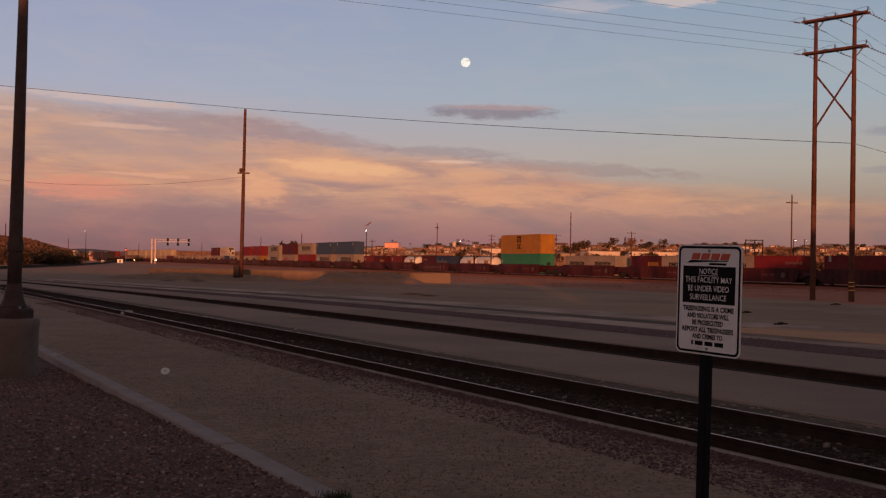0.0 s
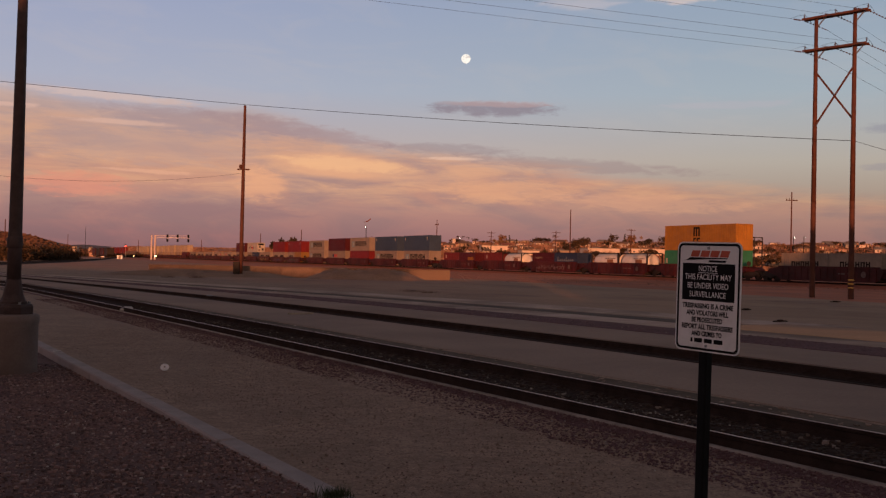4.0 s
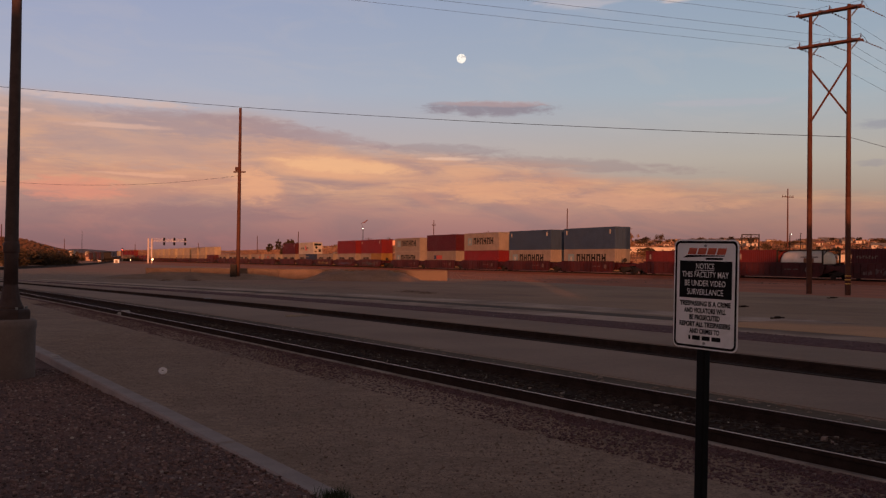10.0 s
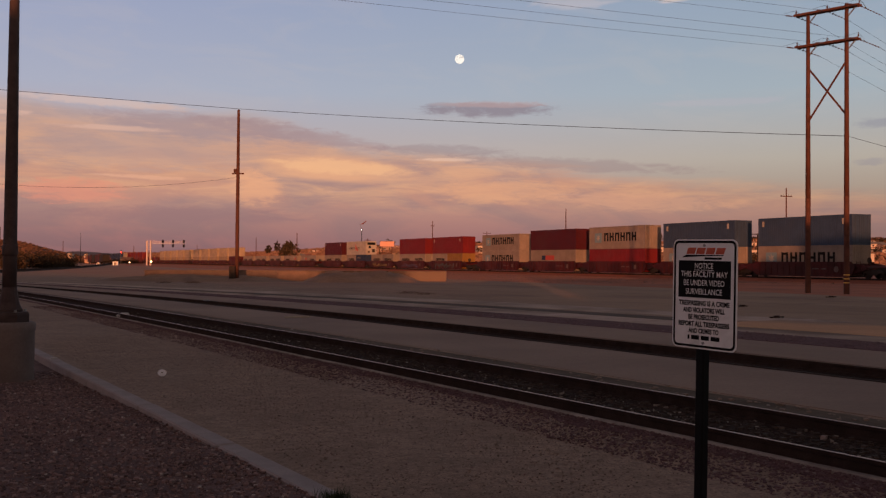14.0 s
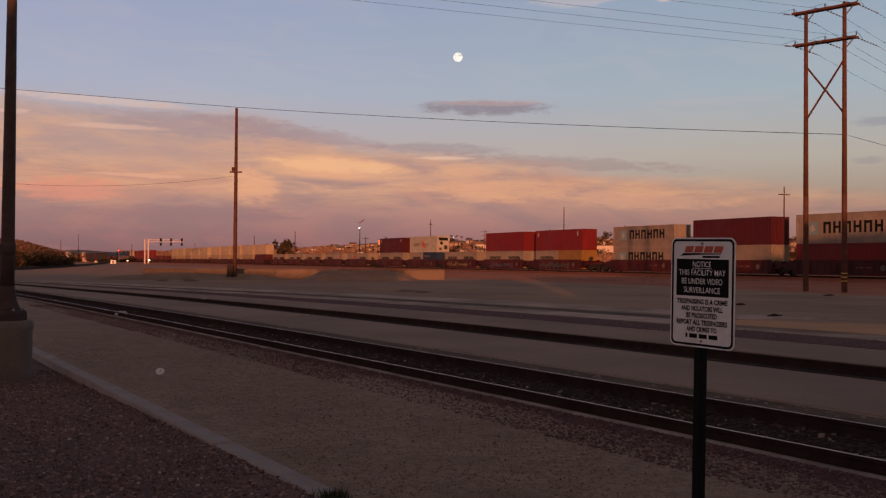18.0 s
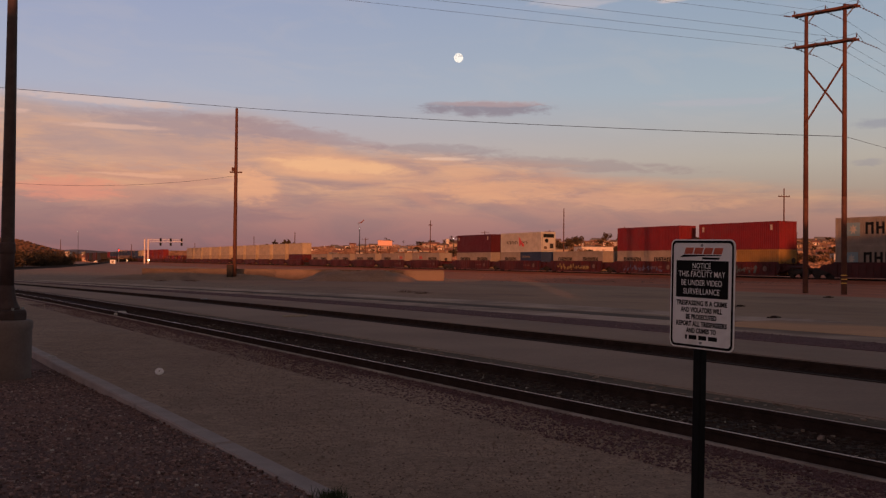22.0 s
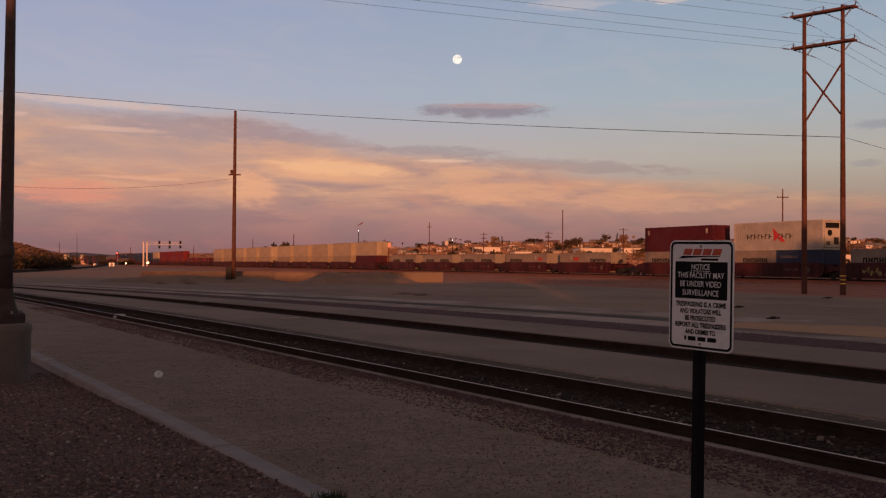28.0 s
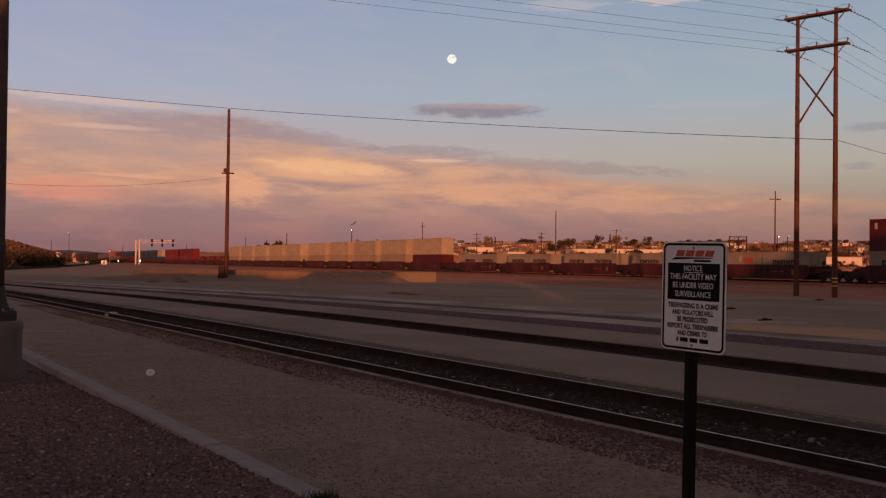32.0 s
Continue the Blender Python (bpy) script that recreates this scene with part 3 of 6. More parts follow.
RED = paint("dull_red_paint", (0.150, 0.009, 0.010))
ORANGE_RED = paint("orange_red_paint", (0.145, 0.016, 0.013))
DARK_RED = paint("dark_red_paint", (0.066, 0.005, 0.008))
CREAM = paint("off_white_paint", (0.245, 0.200, 0.168))
GRIMY = paint("grimy_off_white_paint", (0.235, 0.195, 0.160))
CLEAN = paint("clean_white_paint", (0.42, 0.38, 0.33))
GREY = paint("light_grey_paint", (0.235, 0.190, 0.155))
BUFF = paint("buff_white_paint", (0.355, 0.280, 0.195))
DULL_BUFF = paint("dull_buff_paint", (0.285, 0.218, 0.150))
YELLOW = paint("yellow_paint", (0.34, 0.155, 0.022))
GREEN = paint("sea_green_paint", (0.026, 0.165, 0.094))
BLUE = paint("slate_blue_paint", (0.034, 0.058, 0.108))
NAVY = paint("navy_blue_paint", (0.018, 0.030, 0.072))
CAR_RED = paint("freight_car_brown_red", (0.074, 0.008, 0.008), 0.7)
BOGIE = surface("grimy_cast_steel", (0.030, 0.022, 0.019), 0.8, 0.3, scale=4, grain=30, vary=0.4, bump=0.2)
SILVER = surface("pale_tank_shell", (0.66, 0.62, 0.58), 0.4, 0.0, scale=1, grain=12, vary=0.12, bump=0.03, stain=(0.5, 0.46, 0.42))
FADED = surface("faded_grey_print", (0.12, 0.085, 0.08), 0.8, scale=6, grain=30, vary=0.3, bump=0)
SKY_BLUE = surface("pale_blue_print", (0.15, 0.23, 0.265), 0.6, scale=6, grain=30, vary=0.1, bump=0)
BRIGHT_RED = surface("orange_red_print", (0.36, 0.045, 0.026), 0.6, scale=6, grain=30, vary=0.1, bump=0)
BROWN_PRINT = surface("faded_brown_print", (0.26, 0.115, 0.058), 0.7, scale=6, grain=30, vary=0.2, bump=0)
PALE_BLUE = surface("dull_pale_blue_print", (0.16, 0.19, 0.24), 0.7, scale=6, grain=30, vary=0.2, bump=0)
RED_PRINT = surface("red_print", (0.48, 0.03, 0.03), 0.6, scale=6, grain=30, vary=0.1, bump=0)
SPRAY = [surface("spray_paint_" + k, c, 0.6, scale=3, grain=20, vary=0.3, bump=0) for k, c in (("yellow", (0.21, 0.17, 0.05)), ("blue", (0.06, 0.075, 0.15)), ("white", (0.11, 0.07, 0.07)), ("teal", (0.04, 0.085, 0.09)))]
WIDE = 2.44


def corrugated(length, height):
    """Meshes of a box container lying from x = 0 back to -length, its doors at x = 0."""
    post, rail, deep = 0.16, 0.13, 0.020
    waves = int((length - 2 * post) / 0.277)
    pitch = (length - 2 * post) / waves

    def wall(y, out):
        g, pts = Geo(), []
        for i in range(waves):
            x = -length + post + i * pitch
            pts += [(x, 0), (x + 0.27 * pitch, 0), (x + 0.5 * pitch, deep), (x + 0.77 * pitch, deep)]
        pts.append((-post, 0))
        g.sweep([[(x, y - out * (0.012 + d), z) for x, d in pts] for z in (rail, height - rail)], closed=False)
        return g.mesh("side_wall", RED)

    h = WIDE / 2
    frame_geo = Geo()
    for x0 in (-length, -post):
        for y0 in (-h, h - post):
            frame_geo.box(x0, y0, 0.1, x0 + post, y0 + post, height - 0.1, c=0.015)
            for z in (0, height - 0.118):
                frame_geo.box(x0 - (0.003 if x0 < -1 else -0.003), y0 - 0.003, z, x0 + post + 0.003, y0 + post + 0.003, z + 0.118, c=0.012)
    for y0 in (-h, h - 0.09):
        for z0 in (0.0, height - rail):
            frame_geo.box(-length + post, y0, z0, -post, y0 + 0.09, z0 + rail)
    for x0 in (-length, -0.12):
        for z0 in (0.0, height - rail):
            frame_geo.box(x0, -h + post, z0, x0 + 0.12, h - post, z0 + rail)
    roof = Geo()
    k = int(length / 0.42)
    loops = []
    for i in range(k + 1):
        x = -length + 0.12 + (length - 0.24) * i / k
        z = height - 0.03 - (0.02 if i % 2 else 0.0)
        loops.append([(x, -h + 0.09, z), (x, h - 0.09, z)])
    roof.sweep(loops, closed=False)
    floor_geo = Geo().box(-length + 0.1, -h + 0.08, 0.05, -0.1, h - 0.08, 0.13)
    back = Geo()
    pts = [(-h + post + (WIDE - 2 * post) * i / 16, 0.0 if i % 4 < 2 else 0.035) for i in range(17)]
    back.sweep([[(-length + 0.02 + d, y, z) for y, d in pts] for z in (rail, height - rail)], closed=False)
    door = Geo().box(-0.075, 0.008, rail + 0.01, -0.03, h - post + 0.01, height - rail - 0.01, c=0.008)
    for z in (0.25, 0.5, 0.75):
        door.box(-0.032, 0.10, height * z - 0.16, -0.022, h - post - 0.10, height * z + 0.16, c=0.004)
    bar = Geo().tube((0.0, 0, rail + 0.03), (0.0, 0, height - rail - 0.03), 0.021, sides=6)
    for z in (0.14, 0.36, 0.62, 0.9):
        bar.box(-0.03, -0.05, z * height - 0.03, 0.012, 0.05, z * height + 0.03)
    bar.box(0.004, -0.02, 0.42 * height, 0.024, 0.34, 0.42 * height + 0.035)
    return {"near": wall(-h, -1), "far": wall(h, 1), "frame": frame_geo.mesh("frame", RED), "roof": roof.mesh("roof", RED), "floor": floor_geo.mesh("underfloor", BOGIE),
            "back": back.mesh("end_wall", RED), "door": door.mesh("door", RED), "bar": bar.mesh("lock_bar", GALV)}


KITS = {(12.19, 2.90): corrugated(12.19, 2.90), (12.19, 2.59): corrugated(12.19, 2.59), (6.06, 2.59): corrugated(6.06, 2.59)}


def marking_mesh(kind):
    """Printed marks of a side wall: plain blocks of the lettering's size, near the middle (x from 0 to the right)."""
    g = Geo()
    y = -WIDE / 2 - 0.012
    if kind == "star_and_word":                       # square with a star, and six heavy letters as blocks
        for i in range(6):
            x = 0.9 + i * 1.19
            for dx, dz, w, h in ((0, 0, 0.24, 1.1), (0.64, 0, 0.24, 1.1), (0.24, 0.45 if i % 2 else 0.84, 0.40, 0.24)):
                g.box(x + dx, y, dz, x + dx + w, y + 0.03, dz + h)
        return g.mesh("lettering", BLACK)
    if kind == "square":
        g.box(-1.25, y + 0.004, -0.15, 0.25, y + 0.03, 1.1)
        return g.mesh("mark_panel", SKY_BLUE)
    if kind == "star":
        c, pts = (-0.5, 0.47), []
        for i in range(14):
            r = 0.50 if i % 2 == 0 else 0.22
            pts.append((c[0] + r * math.sin(math.pi * i / 7), c[1] + r * math.cos(math.pi * i / 7)))
        g.prism(pts, y - 0.004, y + 0.02)
        return g.mesh("star_mark", CLEAN)
    if kind == "thin_word":
        for i in range(11):
            x = i * 0.52 + (0.75 if i > 6 else 0)
            g.box(x, y, 0, x + 0.09, y + 0.03, 0.52)
            g.box(x + 0.09, y, 0.2 + 0.2 * (i % 2), x + 0.34, y + 0.03, 0.29 + 0.2 * (i % 2))
        return g.mesh("lettering", BOGIE)
    if kind == "pennant":
        g.prism([(0, 1.2), (0.95, 0.35), (0.15, -0.25)], y - 0.002, y + 0.03)
        g.prism([(0.75, 0.0), (1.15, 0.4), (1.65, -0.3), (1.2, -0.3)], y - 0.002, y + 0.03)
        return g.mesh("pennant_mark", RED_PRINT)
    if kind == "arch":                                # arched mark over two blocks
        for x in (0, 0.42, 0.84):
            g.box(x, y, 0.75, x + 0.22, y + 0.03, 1.6)
        g.box(0, y, 1.6, 1.06, y + 0.03, 1.8)
        for x in (0, 0.62):
            for z in (0, 0.5):
                g.box(x, y, z - 0.1, x + 0.5, y + 0.03, z + 0.07)
            g.box(x, y, -0.1, x + 0.16, y + 0.03, 0.57)
        return g.mesh("arch_mark", BLACK)
    if kind == "low_word":
        for i in range(6):
            x, z = i * 0.60, 0.20 if i % 2 else 0.36
            g.box(x, y, 0, x + 0.13, y + 0.03, 0.5).box(x + 0.13, y, z, x + 0.33, y + 0.03, z + 0.12).box(x + 0.33, y, 0, x + 0.46, y + 0.03, 0.5)
        return g.mesh("lettering", BLACK)
    if kind == "white_word":
        for i in range(7):
            g.box(i * 0.34, y, 0, i * 0.34 + 0.07, y + 0.03, 0.26).box(i * 0.34 + 0.07, y, 0.2 - 0.16 * (i % 2), i * 0.34 + 0.22, y + 0.03, 0.26 - 0.16 * (i % 2))
        return g.mesh("lettering", CREAM)
    if kind == "script_word":
        for i in range(8):
            x, h = i * 0.54, 0.62 if i in (0, 4) else 0.34
            g.prism([(x, 0), (x + 0.12, 0), (x + 0.24, h), (x + 0.10, h)], y, y + 0.03)
            g.prism([(x + 0.12, 0), (x + 0.42, 0.06), (x + 0.42, 0.16), (x + 0.14, 0.10)], y + 0.002, y + 0.03)
        return g.mesh("lettering", PALE_BLUE)
    if kind == "gold_word":
        for i in range(5):
            g.box(i * 0.42, y, 0.04 * (i % 2), i * 0.42 + 0.30, y + 0.03, 0.5)
        return g.mesh("lettering", YELLOW)
    if kind == "orange_panel":
        g.box(0, y, 0, 2.3, y + 0.03, 0.66)
        return g.mesh("mark_panel", BRIGHT_RED)
    if kind == "small_orange_panel":
        g.box(0, y, 0, 1.3, y + 0.03, 0.5)
        return g.mesh("mark_panel", BRIGHT_RED)
    if kind == "blue_panel":
        g.box(0.1, y, 0, 1.1, y + 0.03, 0.66)
        return g.mesh("mark_panel", NAVY)
    g.box(0, y, 0, 0.28, y + 0.03, 0.55)              # small white plate
    return g.mesh("number_panel", CLEAN)


MARKS = {k: marking_mesh(k) for k in ("star_and_word", "square", "star", "thin_word", "pennant", "arch", "low_word", "white_word", "script_word", "gold_word", "orange_panel", "small_orange_panel", "blue_panel", "plate")}
CONTAINERS = "containers on the train"


def container(s, z, length, height, mat, label, marks=(), reefer=False):
    """A container whose front end stands at s."""
    label += " stacked on another" if z > 2.5 else " in a well car"
    ob = thing("shipping_container", on_line(s, z), label, "shipping container", CONTAINERS)
    kit = KITS[length, height]
    for name, key in (("side_wall", "near"), ("side_wall", "far"), ("frame", "frame"), ("roof", "roof"), ("end_wall", "back")):
        child(name, kit[key], ob, mat=mat)
    child("underfloor", kit["floor"], ob)
    if reefer:
        part("cooling_unit", Geo().box(-0.05, -1.02, 0.18, 0.05, 1.02, height - 0.16, c=0.02), CLEAN, ob, "white cooling unit at the end")
        part("fan_grille", Geo().lathe([(0.30, 0.0), (0.30, 0.05), (0.16, 0.06)], 14), BLACK, ob, m=Matrix.Translation((0.05, -0.35, height * 0.56)) @ Matrix.Rotation(math.pi / 2, 4, "Y"))
        part("condenser_grille", Geo().box(0.05, -0.9, height * 0.72, 0.09, 0.9, height * 0.9, c=0.01), BLACK, ob)
        part("controller_box", Geo().box(0.05, 0.2, 0.5, 0.12, 0.8, 1.2, c=0.02), BOGIE, ob)
        part("intake_hatch", Geo().box(0.05, -0.8, 0.4, 0.08, -0.3, 0.8, c=0.02), TAR, ob)
    else:
        child("door", kit["door"], ob, mat=mat)
        child("door", kit["door"], ob, Matrix.Rotation(math.pi, 4, "X") @ Matrix.Translation((0, 0, -height)), mat)
        for y in (-0.82, -0.28, 0.28, 0.82):
            child("lock_bar", kit["bar"], ob, Matrix.Translation((0, y, 0)), mat)
    for kind, x, dz in marks:
        me = MARKS[kind]
        child(me.name.split(".")[0], me, ob, Matrix.Translation((x, 0, dz)))
    MOVERS.append((ob, s, z))
    return ob


def tank_container(s, z, label):
    """A 20-foot tank in a frame."""
    ob = thing("tank_container", on_line(s, z), label, "tank container", CONTAINERS)
    L, H, h = 6.06, 2.59, WIDE / 2
    g = Geo()
    prof = [(0.05, -L + 0.14), (0.7, -L + 0.2), (1.02, -L + 0.42), (1.12, -L + 0.75), (1.12, -0.75), (1.02, -0.42), (0.7, -0.2), (0.05, -0.14)]
    g.lathe([(r, x) for r, x in prof], 24)
    shell = part("tank_shell", g, SILVER, ob, "white rounded tank", Matrix.Translation((0, 0, H / 2 + 0.08)) @ Matrix.Rotation(math.pi / 2, 4, "Y"))
    smooth(shell)
    f = Geo()
    for x0 in (-L, -0.14):
        for y0 in (-h, h - 0.14):
            f.box(x0, y0, 0, x0 + 0.14, y0 + 0.14, H, c=0.012)
        for z0 in (0, H - 0.12):
            f.box(x0, -h + 0.14, z0, x0 + 0.14, h - 0.14, z0 + 0.12)
        x = x0 + 0.07
        for sy in (-1, 1):
            f.tube((x, sy * (h - 0.1), 0.62), (x, sy * 0.55, 0.1), 0.05, sides=6)
            f.tube((x, sy * (h - 0.1), H - 0.62), (x, sy * 0.55, H - 0.1), 0.05, sides=6)
    for y0 in (-h, h - 0.11):
        f.box(-L + 0.14, y0, 0.02, -0.14, y0 + 0.11, 0.14)
        f.box(-L + 0.14, y0, H - 0.12, -0.14, y0 + 0.11, H - 0.02)
    part("frame", f, BOGIE, ob, "dark steel frame")
    part("walkway", Geo().box(-L + 0.3, -0.3, H - 0.08, -0.3, 0.3, H - 0.03), GALV, ob)
    part("manhole_lid", Geo().lathe([(0.26, 0), (0.26, 0.09), (0.2, 0.12)], 12), GALV, ob, m=Matrix.Translation((-3.0, 0.55, H - 0.26)))
    part("number_panel", Geo().box(-2.5, -1.135, 1.28, -1.2, -1.112, 1.72), BROWN_PRINT, ob, "faded brown panel")
    for x, w in ((-2.9, 0.9), (-1.8, 1.1)):
        part("number_bar", Geo().box(x, -1.13, 1.80, x + w, -1.10, 1.88), FADED, ob)
    MOVERS.append((ob, s, z))
    return ob


def wheelset_mesh():
    g = Geo()
    for y in (-0.75, 0.75):
        g.tube((0, y - 0.07, 0.42), (0, y + 0.07, 0.42), 0.42, sides=18)
        g.tube((0, y + (0.07 if y < 0 else -0.10), 0.42), (0, y + (0.10 if y < 0 else -0.07), 0.42), 0.455, sides=18)
    g.tube((0, -0.75, 0.42), (0, 0.75, 0.42), 0.08, sides=8)
    return g.mesh("wheelset", BOGIE)


WHEELS = wheelset_mesh()


def side_frame_mesh():
    g = Geo()
    for y in (-1.02, 1.02):
        g.prism([(-1.15, 0.36), (-1.15, 0.62), (-0.5, 0.86), (0.5, 0.86), (1.15, 0.62), (1.15, 0.36), (0.75, 0.5), (0.35, 0.3), (-0.35, 0.3), (-0.75, 0.5)], y - 0.08, y + 0.08)
    g.box(-0.22, -1.0, 0.5, 0.22, 1.0, 0.8, c=0.03)
    return g.mesh("bogie_frame", BOGIE)


SIDES = side_frame_mesh()


def well_meshes():
    """A well that holds a 12.2 m container from x = 0 back to -12.19: sills, ribs, ends and floor beams."""
    sill = Geo()
    y = -1.50
    sill.prism([(-12.75, 1.10), (-12.3, 1.48), (0.1, 1.48), (0.55, 1.10), (0.2, 0.40), (-0.3, 0.16), (-11.9, 0.16), (-12.4, 0.40)], y, y + 0.10)
    sill.box(-12.3, y - 0.05, 1.44, 0.1, y + 0.15, 1.56, c=0.015)
    sill.box(-11.9, y - 0.04, 0.12, -0.3, y + 0.14, 0.24, c=0.015)
    rib = Geo()
    for i in range(15):
        x = -11.7 + 0.82 * i
        rib.box(x - 0.04, y - 0.045, 0.24, x + 0.04, y, 1.44)
    beam = Geo().box(-0.15, -1.42, 0.10, 0.15, 1.42, 0.26, c=0.02)
    end = Geo()
    end.prism([(0.02, 0.45), (0.02, 1.40), (1.45, 1.26), (1.76, 1.05), (1.76, 0.86), (0.6, 0.55)], -1.36, 1.36)
    end.box(0.3, -1.25, 1.34, 1.4, 1.25, 1.40)
    ladder = Geo()
    for z in (0.5, 0.75, 1.0, 1.25, 1.5):
        ladder.box(0.66, -1.44, z, 1.06, -1.40, z + 0.03)
    for x in (0.64, 1.06):
        ladder.box(x, -1.44, 0.4, x + 0.03, -1.40, 1.6)
    return {"side_sill": sill.mesh("side_sill", CAR_RED), "rib": rib.mesh("side_ribs", CAR_RED), "floor_beam": beam.mesh("floor_beam", BOGIE), "end": end.mesh("end_platform", CAR_RED), "ladder": ladder.mesh("ladder", CAR_RED)}


WELL = well_meshes()
TURN_X = Matrix.Rotation(math.pi, 4, "Z")


def well_car(s, first=False, last=False, spray=None, plate=True):
    """One well of an articulated car, its container's front end at s."""
    ob = thing("well_car", on_line(s, LINE_Z), "brown-red double-stack well car with grimy bogies", "freight car", "well cars of the train")
    for name in ("side_sill", "rib"):
        mesh_name = "side_ribs" if name == "rib" else name
        kind = "stuff" if name == "rib" else ""
        child(mesh_name, WELL[name], ob, kind=kind)
        child(mesh_name, WELL[name], ob, Matrix.Translation((-12.19, 0, 0)) @ TURN_X, kind=kind)
    for x in (-11.8, -9.1, -6.2, -3.1, -0.4):
        child("floor_beam", WELL["floor_beam"], ob, Matrix.Translation((x, 0, 0)))
    child("end_platform", WELL["end"], ob)
    child("end_platform", WELL["end"], ob, Matrix.Translation((-12.19, 0, 0)) @ TURN_X)
    for x, shown in ((1.74, True), (-13.93, last)):
        if shown:
            bogie = child("bogie", SIDES, ob, Matrix.Translation((x + (0.5 if x > 0 and first else 0), 0, 0)), label="dark cast-steel bogie")
            for dx in (-0.88, 0.88):
                child("wheelset", WHEELS, bogie, Matrix.Translation((dx, 0, 0)))
    if first:
        child("ladder", WELL["ladder"], ob)
        part("coupler", Geo().box(1.7, -0.12, 0.72, 3.5, 0.12, 0.98, c=0.03), BOGIE, ob)
        part("brake_wheel", Geo().tube((1.35, -0.6, 1.7), (1.40, -0.6, 1.7), 0.28, sides=12), BOGIE, ob)
        part("brake_post", Geo().box(1.3, -0.66, 1.2, 1.36, -0.54, 1.7), BOGIE, ob)
    if last:
        part("coupler", Geo().box(-15.7, -0.12, 0.72, -13.9, 0.12, 0.98, c=0.03), BOGIE, ob)
    if plate:
        part("side_plate", Geo().lathe([(0.29, 0), (0.29, 0.02)], 16), FADED, ob, "round faded panel", Matrix.Translation((-1.6, -1.56, 0.85)) @ Matrix.Rotation(math.pi / 2, 4, "X"))
        for x, w in ((-4.6, 0.8), (-3.5, 0.6)):
            part("number_bar", Geo().box(x, -1.53, 0.82, x + w, -1.50, 0.94), FADED, ob)
    if spray is not None:
        g = Geo()
        for i in range(26):
            x, z, w = -10.6 + i * 0.30 + random.uniform(-0.1, 0.1), random.uniform(0.32, 0.75), random.uniform(0.16, 0.4)
            h, skew = random.uniform(0.25, 0.5), random.uniform(-0.15, 0.25)
            g.prism([(x, z), (x + w * 0.6, z - 0.04), (x + w, z + h * 0.4), (x + w + skew, z + h), (x + w * 0.3 + skew, z + h * 1.05), (x + skew * 0.4, z + h * 0.5)], -1.512 - 0.0004 * i, -1.50)
        part("sprayed_mark", g, SPRAY[spray], ob, "faded spray paint on the side sill")
    MOVERS.append((ob, s, LINE_Z))
    return ob


BASE = LINE_Z + 0.26


def unit(s, lower, upper=None, tall=False, low_top=False, **car):
    """A well with its lower load, one 40-foot or two 20-foot boxes (front first), and what is stacked on it."""
    well_car(s, **car)
    if isinstance(lower, list):
        for i, load in enumerate(lower):
            at = s + (6.13 if i else 0.0)
            if load == "tank":
                tank_container(at, BASE, "white tank container in a dark steel frame")
            else:
                mat, label, marks = load
                container(at, BASE, 6.06, 2.59, mat, label, marks)
    else:
        mat, label, marks = lower
        container(s, BASE, 12.19, 2.90 if tall else 2.59, mat, label, marks)
    if upper:
        mat, label, marks, reefer = (*upper, False)[:4]
        container(s, BASE + (2.90 if tall else 2.59) + 0.006, 12.19, 2.59 if low_top else 2.90, mat, label, marks, reefer)


STAR = [("square", -9.6, 1.0), ("star", -9.6, 1.0), ("star_and_word", -9.6, 1.0)]
STAR_LOW = [("square", -9.8, 1.15), ("star", -9.8, 1.15), ("star_and_word", -9.8, 1.15)]
PLATES = [("plate", -11.6, 2.0), ("plate", -1.2, 2.0)]
WORD20 = [("low_word", -4.65, 1.28)]
red20, dred20, or20 = (RED, "dull red 20-foot container", [("white_word", -1.6, 1.7)]), (DARK_RED, "dark red 20-foot container", [("gold_word", -2.6, 1.3)]), (ORANGE_RED, "orange-red 20-foot container", [("plate", -5.3, 1.6)])
white20, grey20 = (GRIMY, "off-white 20-foot container with dark lettering blocks", WORD20), (GREY, "light grey 20-foot container", WORD20)
grey20o = (GREY, "light grey 20-foot container with an orange panel", [("small_orange_panel", -2.6, 1.5), ("plate", -3.3, 1.6)])
yellow20 = (paint("dull_yellow_paint", (0.235, 0.125, 0.030)), "dull yellow 20-foot container", [])
navy20 = (NAVY, "navy blue 20-foot container with pale lettering strokes", [("script_word", -5.2, 1.36)])
unit(-28.8, (RED, "red 40-foot container", PLATES), plate=False)
unit(-13.2, (RED, "red 40-foot container", PLATES))
unit(2.4, [red20, grey20])
unit(18.0, [white20, dred20])
unit(33.6, [white20, white20], last=True)
unit(52.5, (GREEN, "sea-green 40-foot container", [("plate", -11.9, 1.4)]), (YELLOW, "yellow 40-foot container with a black arched mark", [("arch", -7.0, 0.85)]), tall=True, first=True)
unit(68.1, ["tank", "tank"])
unit(83.7, [navy20, (DARK_RED, "dark red 20-foot container", [("white_word", -5.4, 1.7)])], spray=2)
unit(99.3, ["tank", or20])
unit(114.9, [dred20, or20], last=True)
unit(133.6, (CREAM, "off-white container with star mark and dark lettering", STAR_LOW), (BLUE, "slate-blue 40-foot container", PLATES), tall=True, first=True)
unit(149.3, (CREAM, "off-white container with star mark and dark lettering", STAR_LOW), (BLUE, "slate-blue 40-foot container", PLATES), tall=True)
unit(165.0, (RED, "red 40-foot container", []), (CREAM, "off-white container with star mark and dark lettering", STAR), tall=True)
